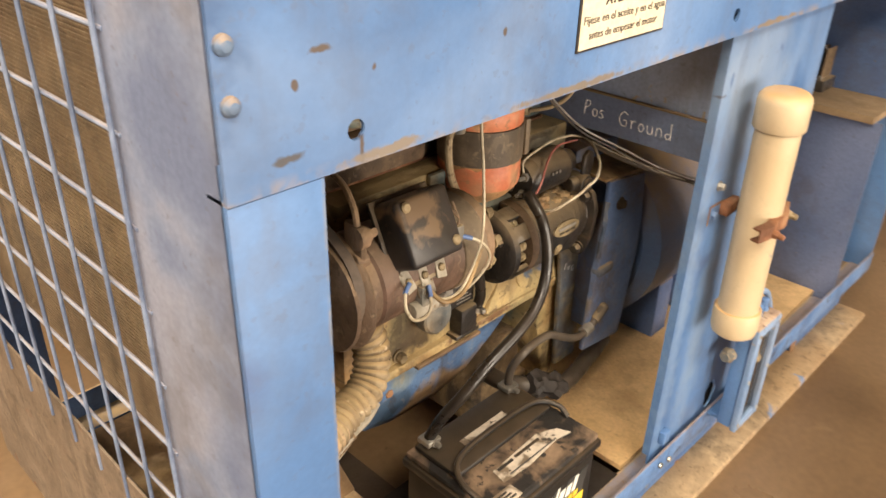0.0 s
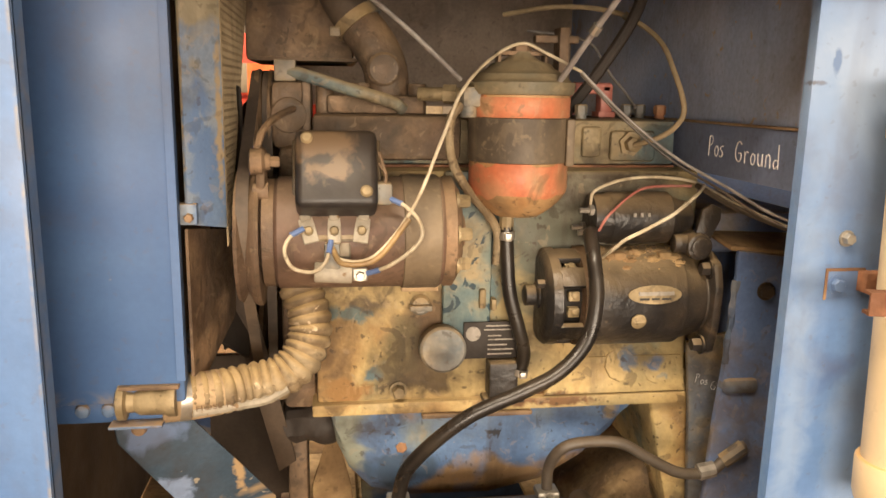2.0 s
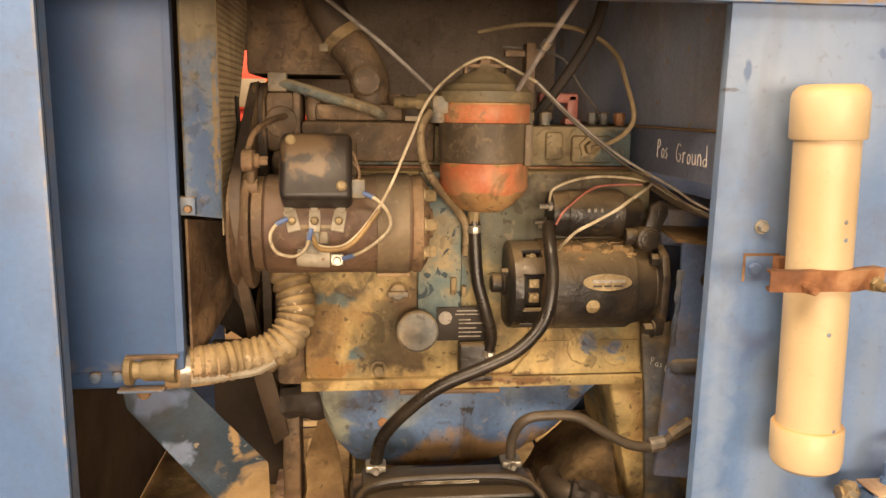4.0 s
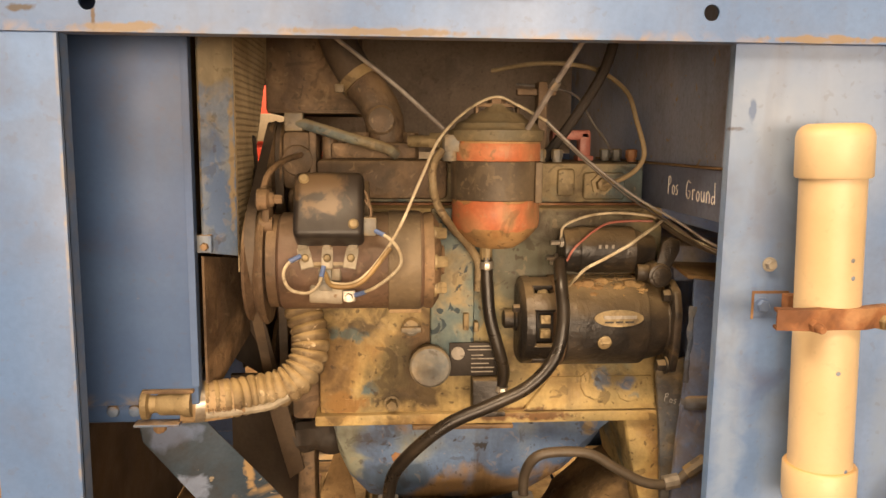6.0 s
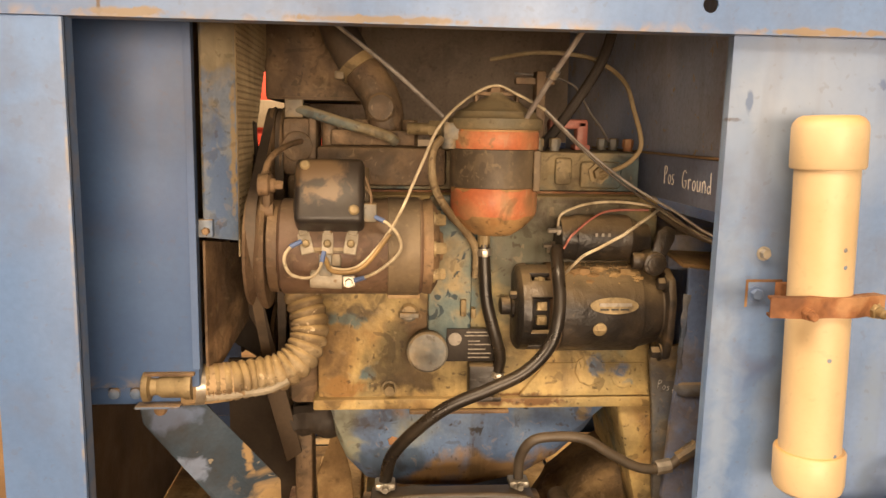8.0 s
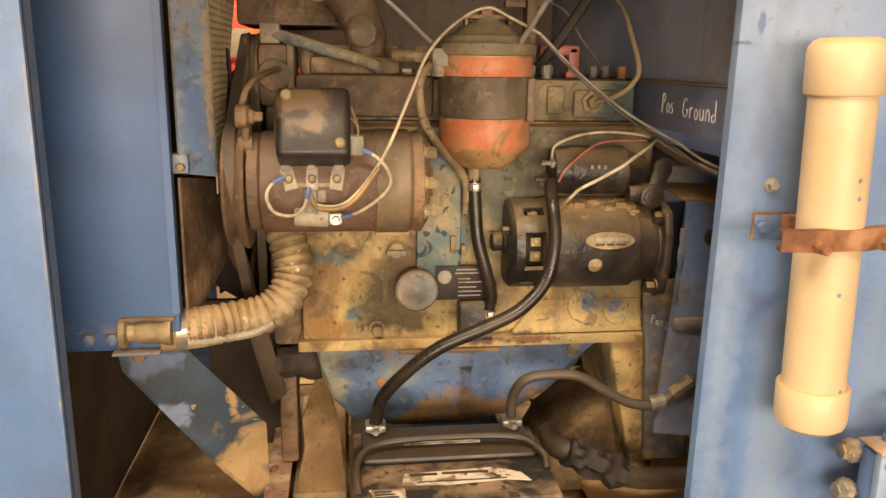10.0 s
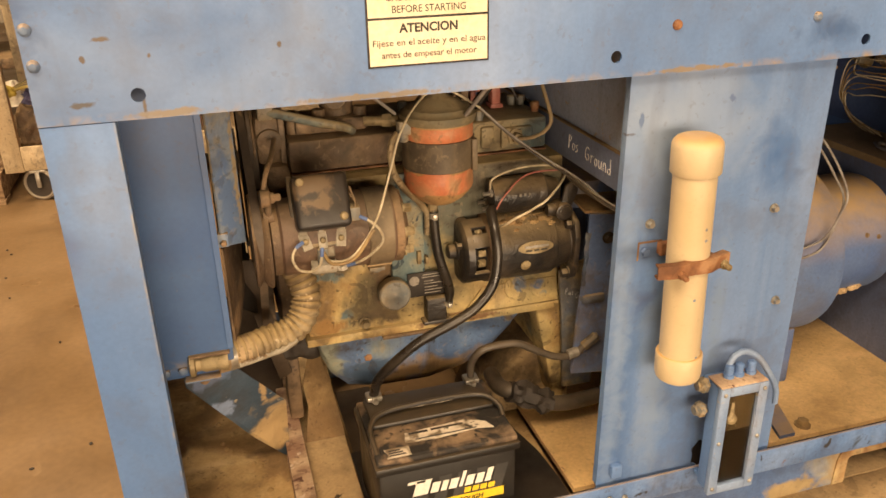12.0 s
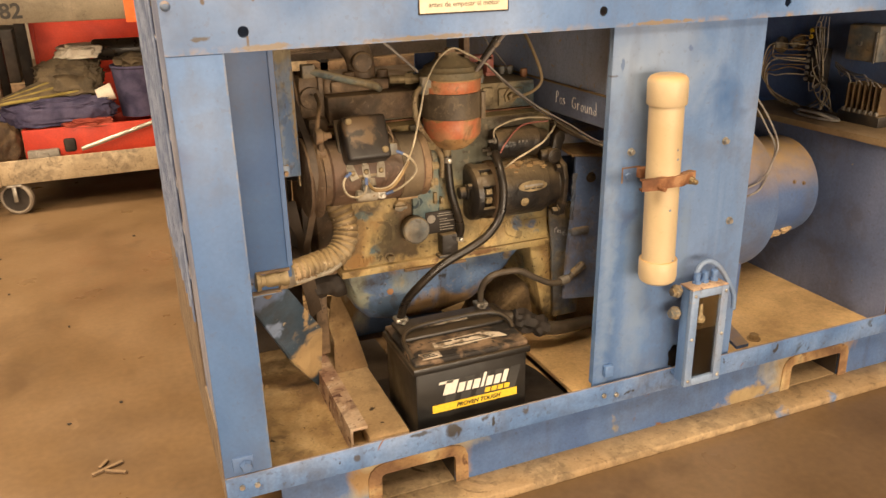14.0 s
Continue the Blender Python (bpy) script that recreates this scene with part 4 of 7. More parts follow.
for i in range(26):
    x, y = random.uniform(0, 0.32), random.uniform(0.07, 0.5)
    lathe(bm, (x, y, 0.142), (0, 0, 1), [(0, 0.007), (0.003, 0.005), (0.005, 0.001)], 6)
part("deck_plate", bm, M_DECK, enc, "dirt covered engine bay floor")
bm = B()
box(bm, 0.70, 1.566, 0.046, YB - 0.05, 0.155, 0.165)
part("deck_plate", bm, M_BAY, enc, "light dirt covered generator bay floor")
bm = B()
extrude_poly(bm, [(1.150, 0.050, 0.1655), (1.186, 0.050, 0.1655), (1.224, 0.160, 0.1655), (1.182, 0.165, 0.1655)], (0, 0, 0.008))
part("mount_plate", bm, M_DARKBLUE, enc)
bm = B()
bolt(bm, (1.225, 0.075, 0.165), (0, 0, 1), 0.012, 0.014)
part("deck_bolt", bm, M_DECK, enc)
bm = B()
box(bm, 0.205, 0.240, 0.055, 0.62, 0.192, 0.198)
box(bm, 0.205, 0.210, 0.055, 0.62, 0.142, 0.192)
part("crossbeam", bm, M_BEAM, enc, "rusty dust covered channel crossbeam")
bm = B()
box(bm, 0.243, 0.325, 0.050, 0.70, 0.142, 0.168, 0.003)
part("mount_plank", bm, M_DECK2, enc, "dirt covered mounting rail")
bm = B()
extrude_poly(bm, [(0.246, 0.33, 0.168), (0.326, 0.33, 0.168), (0.312, 0.40, 0.262), (0.294, 0.433, 0.318), (0.290, 0.436, 0.322), (0.278, 0.436, 0.326), (0.274, 0.428, 0.300), (0.256, 0.40, 0.258), (0.262, 0.37, 0.222)], (0, 0.004, 0.003), 0.001)
part("mount_upstand", bm, M_DECK, enc, "dirt covered sloping plate")
bm = B()
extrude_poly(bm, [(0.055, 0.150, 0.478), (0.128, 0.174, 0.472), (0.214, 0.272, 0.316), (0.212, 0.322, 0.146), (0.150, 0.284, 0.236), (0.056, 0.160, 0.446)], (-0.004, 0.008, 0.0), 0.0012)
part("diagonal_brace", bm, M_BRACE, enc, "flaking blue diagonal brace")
bm = B()
extrude_poly(bm, [(0.150, 0.30, 0.60), (0.185, 0.29, 0.60), (0.236, 0.36, 0.32), (0.212, 0.37, 0.30)], (0.0, 0.006, 0.0), 0.001)
# Near-black so that this brace sinks into painted shade.
part("second_brace", bm, M_INSHADE, enc)
# Made-up sheet that hides the bright deck and gives the dark under the fan.
sheet("under_fan_shade_sheet", (0.10, 0.222, 0.500, 0.512, 0.170, 0.43), M_INSHADE, "near-black sheet added as shade under the fan")
# bulkhead with the angle bar
sheet("bulkhead", (0.757, 0.760, 0.0145, YB, 0.78, 1.42), M_BULK, "deep blue bulkhead with rust splatter")
bm = B()
box(bm, 0.750, 0.757, 0.03, 0.62, 0.735, 0.795, 0.001)
strip = part("angle_bar", bm, M_BAR, enc, "deep blue angle bar with handwriting")
handwriting([("P", 0, 0), ("o", 14, 1), ("s", 27, 1), ("G", 62, -1), ("r", 84, -1), ("o", 97, -1), ("u", 112, -1), ("n", 128, -1), ("d", 142, -1)], facing((0.7497, 0.238, 0.757), (0, -1, -0.01), (0, 0, 1)), 0.00102, strip)
bm = B()
box(bm, 0.7485, 0.757, 0.03, 0.62, 0.7955, 0.7985, 0.001)
part("dust_ridge", bm, M_SHELF, enc, "tan dust ridge along the bar")
# roof, rear header and rear post
sheet("roof", (X0, X1, -0.004, YB, 1.42, 1.424))
sheet("rear_header", (X0, 0.192, YB - 0.003, YB, 0.955, 1.42), M_REARWALL)
sheet("rear_header", (0.1925, 0.7565, YB - 0.003, YB, 0.802, 1.42), M_REARWALL)
sheet("rear_header", (0.7605, X1, YB - 0.003, YB, 0.862, 1.42), M_DARKBLUE)
sheet("rear_post", (X0, 0.06, YB - 0.003, YB, ZR, 0.955), M_DARKBLUE)
sheet("rear_panel", (0.66, 0.7565, YB - 0.003, YB, ZR, 0.801), M_DARKBLUE)
sheet("rear_panel", (0.7605, X1, YB - 0.003, YB, ZR, 0.861), M_DARKBLUE)
# far end of the generator bay: lower panel, shelf and upper recess
sheet("end_panel", (1.566, 1.570, 0.004, YB - 0.004, 0.146, 0.6055), M_END, "dark blue end panel")
sheet("control_shelf", (1.548, 1.715, 0.02, 0.60, 0.606, 0.622), M_SHELF, "dusty shelf under the controls")
sheet("recess_back", (1.716, 1.720, 0.004, YB - 0.004, 0.622, 1.42), M_DARKBLUE)
sheet("end_side", (X1 - 0.003, X1, 0.0, YB, 0.146, 1.42), M_PANEL)

# ---- warning sign ----
sign = thing("warning_sign", (0.43, -0.004, 1.03), "cream oil and water warning sign with black print", "sign")
bm = B()
box(bm, 0.350, 0.511, -0.006, -0.004, 0.970, 1.092, 0.0005)
part("plate", bm, M_INK, sign, "black border plate")
for z0, z1 in ((0.9725, 1.0285), (1.0315, 1.0895)):
    bm = B()
    box(bm, 0.3525, 0.5085, -0.0066, -0.0058, z0, z1)
    part("field", bm, M_SIGN, sign)
for body, z, size, bold, w in (("CHECK OIL & WATER", 1.051, 0.0125, 0.0, 0.112), ("BEFORE STARTING", 1.0365, 0.0125, 0.0, 0.096), ("ATENCION", 1.0125, 0.0155, 0.0005, 0.077), ("Fijese en el aceite y en el agua", 0.9965, 0.0115, 0.0, 0.149), ("antes de empesar el motor", 0.9815, 0.0115, 0.0, 0.126)):
    lettering(body, size, facing((0.4305 - w / 2, -0.0067, z), (1, 0, 0), (0, 0, 1)), M_INK, sign, bold=bold, width=w)

# ---- radiator ----
rad = thing("radiator", (0.06, 0.45, 0.142), "blue radiator with smooth shroud and dusty core", "radiator")
bm = B()
box(bm, X0 + 0.006, 0.135, 0.128, 0.150, 0.505, 1.36, 0.003)
box(bm, 0.128, 0.1365, 0.124, 0.128, 0.53, 1.36)
part("shroud_side", bm, M_SHROUD, rad, "smooth blue shroud side")
bm = B()
box(bm, X0 + 0.008, 0.125, 0.135, 0.165, 0.478, 0.512, 0.012)
box(bm, 0.03, 0.115, 0.166, 0.80, 0.47, 0.512, 0.012)
part("bottom_tank", bm, M_SHROUD, rad)
bm = B()
box(bm, 0.004, 0.10, 0.152, 0.80, 0.515, 1.36)
part("core", bm, M_CORE, rad, "brown dusty finned core")
bm = B()
for i in range(160):
    box(bm, 0.0028, 0.0042, 0.155, 0.79, 0.52 + i * 0.0052, 0.5225 + i * 0.0052)
tagged(part("fin_core", bm, M_CORE, rad), kind="stuff")
bm = B()
extrude_poly(bm, [(0.139, 0.152, 0.69), (0.174, 0.180, 0.682), (0.174, 0.180, 1.36), (0.139, 0.152, 1.36)], (0.004, -0.003, 0.0), 0.001)
box(bm, 0.128, 0.152, 0.146, 0.165, 0.690, 0.712, 0.002)
part("shroud_flange", bm, M_CHIP, rad, "peeling blue and grey fan shroud flange")
bm = B()
bolt(bm, (0.144, 0.148, 0.698), (0, -1, 0), 0.005, 0.009)
part("bolt", bm, M_BROWN, rad)
# expanded metal guard that recedes behind the flange: crossed slats
bm = B()
for i in range(86):
    z = 0.66 + 0.008 * i
    box(bm, 0.176, 0.1775, 0.186, min(0.46, 0.195 + (z - 0.66) * 0.95), z, z + 0.0030)
for i in range(40):
    y = 0.187 + 0.0085 * i
    if y > 0.46:
        break
    box(bm, 0.1758, 0.1777, y, y + 0.0034, 0.66 + max(0, (y - 0.195) / 0.95), 1.35)
tagged(part("fan_guard", bm, M_GUARD, rad, "dusty perforated fan guard"), kind="stuff")
bm = B()
extrude_poly(bm, [(0.138, 0.152, 0.50), (0.138, 0.152, 0.685), (0.170, 0.30, 0.66), (0.165, 0.30, 0.55)], (0.003, 0.0, 0.0))
part("shroud_skirt", bm, M_BROWN, rad)
# lower bracket and drain fitting
bm = B()
box(bm, 0.058, 0.112, 0.118, 0.150, 0.481, 0.4845, 0.001)
part("drain_bracket", bm, M_CHIP, rad)
bm = B()
box(bm, 0.070, 0.130, 0.120, 0.135, 0.522, 0.526, 0.001)
part("drain_shelf", bm, M_BROWN, rad)
bm = B()
lathe(bm, (0.086, 0.130, 0.480), (0, 0, -1), [(0, 0.009), (0.006, 0.008), (0.010, 0.004)], 8)
part("drain_plug", bm, M_BROWN, rad)
bm = B()
for x in (0.030, 0.056):
    lathe(bm, (x, 0.1345, 0.497), (0, -1, 0), [(0, 0.008), (0.004, 0.007), (0.006, 0.003)], 10)
part("tank_rivet", bm, M_CHIP, rad)
fit = B()
lathe(fit, (0.066, 0.130, 0.507), (1, 0, 0), [(0, 0.014), (0.002, 0.019), (0.009, 0.019), (0.011, 0.012), (0.018, 0.011), (0.024, 0.0145), (0.048, 0.0145), (0.052, 0.017), (0.06, 0.017)], 20)
part("drain_fitting", fit, M_BRASS, rad, "tarnished brass fitting")

hose = thing("radiator_hose", (0.2, 0.19, 0.5), "dusty tan corrugated radiator hose", "hose")
bm = B()
tube(bm, [(0.108, 0.150, 0.501), (0.158, 0.165, 0.500), (0.191, 0.180, 0.501), (0.227, 0.187, 0.507), (0.250, 0.195, 0.523), (0.262, 0.205, 0.548), (0.262, 0.212, 0.572), (0.252, 0.222, 0.605), (0.247, 0.235, 0.64)], 0.0235, 24, 34, 0.0020, 0.0118)
part("corrugated_body", bm, M_HOSE, hose, "", 75)
bm = B()
tube(bm, [(0.106, 0.149, 0.501), (0.140, 0.159, 0.4995), (0.164, 0.1685, 0.5)], 0.0252, 20, 8)
part("smooth_cuff", bm, M_FLANGE, hose, "orange tan dusty cuff")
bm = B()
tube(bm, [(0.122, 0.154, 0.5005), (0.133, 0.1575, 0.5)], 0.0262, 20, 2)
part("hose_clamp", bm, M_STEEL, hose, "bright steel band clamp")
bm = B()
tube(bm, [(0.140, 0.1355, 0.4895), (0.166, 0.1465, 0.4885), (0.190, 0.1575, 0.4875), (0.216, 0.1625, 0.4905), (0.238, 0.1685, 0.5005)], 0.0052, 8, 8)
stripe = part("printed_stripe", bm, M_STRIPE, hose, "pale worn printed stripe")
lettering("HOSE FL", 0.0095, facing((0.1440, 0.1300, 0.4935), (1, 0.36, -0.03), (0, -0.35, 1)), M_BROWN, stripe, bold=0.0, width=0.042)

# ---- engine ----
eng = thing("engine", (0.5, 0.40, 0.142), "old four cylinder engine coated in tan dust", "engine")
bm = B()
box(bm, 0.268, 0.757, 0.272, 0.53, 0.438, 0.735, 0.006)
box(bm, 0.262, 0.757, 0.262, 0.54, 0.424, 0.440, 0.003)
part("block", bm, M_BLOCK, eng, "tan dusted engine block")
bm = B()
box(bm, 0.425, 0.487, 0.262, 0.274, 0.50, 0.735, 0.005)
part("water_jacket", bm, M_TEAL, eng, "stained teal jacket face")
bm = B()
for x, z, r in ((0.665, 0.478, 0.020), (0.715, 0.470, 0.017)):
    lathe(bm, (x, 0.272, z), (0, -1, 0.25), [(0, r * 1.2), (0.006, r * 1.1), (0.007, r * 0.8), (0.005, r * 0.5)], 9)
extrude_poly(bm, [(0.60, 0.270, 0.49), (0.75, 0.270, 0.49), (0.755, 0.262, 0.442), (0.56, 0.262, 0.442)], (0, 0.01, 0), 0.002)
part("lower_casting", bm, M_BLOCK, eng)
for i in range(7):
    bm = B()
    box(bm, 0.305 + 0.008 * i, 0.3095 + 0.008 * i, 0.2702, 0.273, 0.450, 0.461)
    part("casting_mark", bm, M_BLOCK, eng)
bm = B()
bolt(bm, (0.371, 0.271, 0.454), (0, -1, 0), 0.0085, 0.014)
part("bolt", bm, M_BRASS, eng)
bm = B()
box(bm, 0.268, 0.741, 0.318, 0.53, 0.738, 0.796, 0.005)
box(bm, 0.612, 0.638, 0.311, 0.32, 0.748, 0.788, 0.005)
box(bm, 0.650, 0.712, 0.311, 0.32, 0.743, 0.783, 0.006)
part("cylinder_head", bm, M_HEAD, eng, "dusty blue grey cylinder head")
bm = B()
box(bm, 0.271, 0.739, 0.3125, 0.53, 0.735, 0.738)
part("head_gasket", bm, M_RUST, eng, "rusty red gasket line")
for i, (x, y) in enumerate(((0.590, 0.335), (0.614, 0.330), (0.733, 0.356), (0.727, 0.413), (0.710, 0.419), (0.62, 0.45), (0.50, 0.45), (0.40, 0.45))):
    bm = B()
    cyl(bm, (x, y, 0.797), (x, y, 0.806), 0.007, 12)
    lathe(bm, (x, y, 0.803), (0, 0, 1), [(0, 0.0085), (0.011, 0.0085), (0.013, 0.006)], 6)
    part("head_nut", bm, M_RUST if i == 2 else M_CAP, eng)
bm = B()
lathe(bm, (0.676, 0.314, 0.766), (0, -1, 0), [(0, 0.016), (0.008, 0.016), (0.008, 0.010), (0.020, 0.010), (0.022, 0.006)], 6)
part("temperature_sender", bm, M_BRASS, eng)
bm = B()
box(bm, 0.2666, 0.4506, 0.296, 0.375, 0.7444, 0.8, 0.007)
box(bm, 0.2847, 0.4078, 0.33, 0.405, 0.8, 0.8236, 0.005)
part("manifold", bm, M_BROWN, eng, "rust brown manifold")
for x in (0.2826, 0.3276, 0.4003):
    bm = B()
    cyl(bm, (x, 0.35, 0.7979), (x, 0.35, 0.8386), 0.012, 12, 0.002)
    part("manifold_boss", bm, M_BROWN, eng)
bm = B()
box(bm, 0.2152, 0.2634, 0.32, 0.415, 0.7551, 0.8407, 0.012)
cyl(bm, (0.2387, 0.325, 0.7979), (0.2387, 0.313, 0.7979), 0.022, 18, 0.003)
box(bm, 0.2548, 0.2655, 0.315, 0.415, 0.6909, 0.8514, 0.003)
part("thermostat_housing", bm, M_BROWN, eng)
bm = B()
tube(bm, [(0.2345, 0.31, 0.8493), (0.2548, 0.305, 0.8471), (0.3061, 0.299, 0.8321), (0.3596, 0.299, 0.8172), (0.3789, 0.307, 0.8065)], 0.0080, 12, 8)
part("bypass_pipe", bm, M_HEAD, eng, "blue grey bypass pipe")
bm = B()
box(bm, 0.2227, 0.2484, 0.301, 0.325, 0.8386, 0.8642, 0.002)
part("pipe_elbow", bm, M_CAP, eng)
bm = B()
tube(bm, [(0.3625, 0.376, 0.798), (0.3630, 0.376, 0.842), (0.3575, 0.378, 0.868), (0.3440, 0.382, 0.892), (0.3230, 0.388, 0.919)], 0.0290, 22, 8)
lathe(bm, (0.3570, 0.356, 0.856), (0, -1, 0), [(0, 0.0215), (0.014, 0.0215), (0.017, 0.018)], 20)
box(bm, 0.3222, 0.4003, 0.343, 0.415, 0.7979, 0.8214, 0.004)
part("intake_elbow", bm, M_BROWN, eng, "rust brown intake elbow")
bm = B()
tube(bm, [(0.3290, 0.386, 0.9110), (0.3200, 0.389, 0.9230)], 0.0330, 22, 2)
box(bm, 0.2890, 0.3030, 0.362, 0.374, 0.896, 0.908, 0.002)
part("elbow_clamp", bm, M_CAP, eng, "worm drive clamp")
bm = B()
cyl(bm, (0.395, 0.29, 0.826), (0.475, 0.265, 0.826), 0.0085, 12, 0.001)
lathe(bm, (0.425, 0.2806, 0.826), (1, -0.31, 0), [(0, 0.012), (0.016, 0.012)], 6)
part("fuel_fitting", bm, M_BRASS, eng)
# oil pan: cross-sections lofted along the engine
bm = B()
rows = []
for x, zb in ((0.284, 0.395), (0.292, 0.355), (0.308, 0.318), (0.338, 0.286), (0.395, 0.272), (0.50, 0.270), (0.575, 0.286), (0.630, 0.318), (0.675, 0.360), (0.706, 0.398)):
    e = 0.010 if x in (0.284, 0.706) else 0.0
    rows.append([bm.verts.new((x, y, z)) for y, z in ((0.298 + e, 0.4245), (0.300 + e, 0.5 * (zb + 0.4245)), (0.304 + e, zb + 0.034), (0.316 + e, zb + 0.012), (0.345, zb), (0.47, zb), (0.50 - e, zb + 0.012), (0.515 - e, zb + 0.034), (0.520 - e, 0.4245))])
for p, q in zip(rows, rows[1:]):
    for k in range(8):
        bm.faces.new((p[k], p[k + 1], q[k + 1], q[k]))
    bm.faces.new((p[8], p[0], q[0], q[8]))
bm.faces.new(rows[0])
bm.faces.new(rows[-1][::-1])
pan = part("oil_pan", bm, M_PAN, eng, "blotched blue oil pan with rust", 60)
bm = B()
box(bm, 0.40, 0.545, 0.2565, 0.268, 0.418, 0.424, 0.002)
part("pan_gasket", bm, M_BROWN, eng)
bm = B()
bolt(bm, (0.378, 0.303, 0.361), (0, -1, 0), 0.008, 0.006)
part("pan_bolt", bm, M_RUST, eng)
# oil filler, plate, breather
bm = B()
lathe(bm, (0.424, 0.275, 0.513), (0, -1, 0.08), [(0, 0.020), (0.012, 0.020), (0.013, 0.0285), (0.020, 0.0295), (0.034, 0.029), (0.037, 0.026), (0.0375, 0.008), (0.039, 0.005)], 30)
part("filler_cap", bm, M_CAP, eng, "dusty grey oil filler cap")
bm = B()
lathe(bm, (0.398, 0.290, 0.564), (0, -1, 0.1), [(0, 0.013), (0.022, 0.013), (0.026, 0.010)], 16)
box(bm, 0.384, 0.412, 0.258, 0.266, 0.560, 0.568, 0.002)
part("wing_cap", bm, M_CAP, eng)
plate = B()
box(plate, 0.452, 0.522, 0.2575, 0.2605, 0.497, 0.545, 0.0006)
plate = part("data_plate", plate, M_DARK, eng, "black data plate with worn print")
bm = B()
lathe(bm, (0.464, 0.2574, 0.530), (0, -1, 0), [(0, 0.0095), (0.0006, 0.0095), (0.0007, 0.007)], 20)
part("emblem", bm, M_GREY, plate)
for z, x0, x1 in ((0.540, 0.480, 0.512), (0.535, 0.478, 0.516), (0.527, 0.483, 0.500), (0.522, 0.483, 0.516), (0.515, 0.483, 0.508), (0.509, 0.483, 0.516), (0.503, 0.483, 0.514)):
    bm = B()
    box(bm, x0, x1, 0.2568, 0.2575, z - 0.0008, z + 0.0008)
    part("print_bar", bm, M_GREY, plate)
bm = B()
box(bm, 0.484, 0.522, 0.246, 0.275, 0.446, 0.494, 0.004)
box(bm, 0.478, 0.532, 0.250, 0.275, 0.438, 0.446, 0.002)
part("fuel_pump_pad", bm, M_BLACK, eng)
bm = B()
box(bm, 0.471, 0.479, 0.255, 0.27, 0.563, 0.588, 0.002)
box(bm, 0.486, 0.493, 0.255, 0.27, 0.560, 0.575, 0.002)
part("small_bracket", bm, M_BRASS, eng)
# belts, pulleys, fan
bm = B()
lathe(bm, (0.186, 0.42, 0.463), (1, 0, 0), [(0, 0.055), (0.004, 0.082), (0.010, 0.084), (0.016, 0.070), (0.022, 0.084), (0.028, 0.082), (0.03, 0.05)], 36)
part("crank_pulley", bm, M_BROWN, eng)
bm = B()
lathe(bm, (0.192, 0.395, 0.785), (1, 0, 0), [(0, 0.03), (0.002, 0.068), (0.008, 0.070), (0.014, 0.058), (0.020, 0.070), (0.024, 0.068), (0.026, 0.03), (0.05, 0.03)], 36)
part("pump_pulley", bm, M_BROWN, eng)
bm = B()
cyl(bm, (0.135, 0.395, 0.66), (0.185, 0.395, 0.66), 0.055, 24, 0.006)
for k in range(6):
    a = 2 * math.pi * k / 6 + 0.3
    m = Matrix.Translation((0.160, 0.395, 0.66)) @ Matrix.Rotation(a, 4, "X") @ Matrix.Rotation(radians(30), 4, "Z")
    blade = B()
    box(blade, -0.002, 0.002, -0.045, 0.045, 0.05, 0.19, 0.001, 1, m)
    part("fan_blade", blade, M_DARK, eng)
part("fan_hub", bm, M_BROWN, eng, "dusty fan hub")


def hull(circles, n=40):
    raw = sorted({(round(y + r * math.cos(2 * math.pi * i / n), 5), round(z + r * math.sin(2 * math.pi * i / n), 5)) for y, z, r in circles for i in range(n)})

    def half(seq):
        out = []
        for p in seq:
            while len(out) > 1 and (out[-1][0] - out[-2][0]) * (p[1] - out[-2][1]) - (out[-1][1] - out[-2][1]) * (p[0] - out[-2][0]) <= 0:
                out.pop()
            out.append(p)
        return out[:-1]
    return half(raw) + half(raw[::-1])


def belt(x0, x1, circles, thick):
    bm = B()
    a = hull(circles)

    def even(loop, n=120):
        L = loop + loop[:1]
        d = [0.0]
        for p, q in zip(L, L[1:]):
            d.append(d[-1] + math.hypot(q[0] - p[0], q[1] - p[1]))
        out = []
        for i in range(n):
            s = d[-1] * i / n
            k = max(j for j in range(len(loop)) if d[j] <= s)
            t = (s - d[k]) / max(d[k + 1] - d[k], 1e-9)
            out.append((L[k][0] + (L[k + 1][0] - L[k][0]) * t, L[k][1] + (L[k + 1][1] - L[k][1]) * t))
        return out
    inner = even(a)
    cy, cz = sum(p[0] for p in inner) / 120, sum(p[1] for p in inner) / 120
    rows = []
    for i, (y, z) in enumerate(inner):
        y0, z0 = inner[i - 1]
        y1, z1 = inner[(i + 1) % 120]
        nrm = Vector((z1 - z0, -(y1 - y0))).normalized()
        if nrm.dot(Vector((y - cy, z - cz))) < 0:
            nrm = -nrm
        yo, zo = y + nrm.x * thick, z + nrm.y * thick
        rows.append([bm.verts.new(p) for p in ((x0 + 0.002, y, z), (x1 - 0.002, y, z), (x1, yo, zo), (x0, yo, zo))])
    for p, q in zip(rows, rows[1:] + rows[:1]):
        for k in range(4):
            bm.faces.new((p[k], p[(k + 1) % 4], q[(k + 1) % 4], q[k]))
    return bm


part("fan_belt", belt(0.190, 0.203, [(0.215, 0.68, 0.064), (0.395, 0.785, 0.060), (0.42, 0.463, 0.074)], 0.008), M_BELT, eng, "dusty fan belt")
part("fan_belt", belt(0.205, 0.217, [(0.395, 0.785, 0.060), (0.42, 0.463, 0.074)], 0.008), M_BELT, eng, "dusty fan belt")
bm = B()
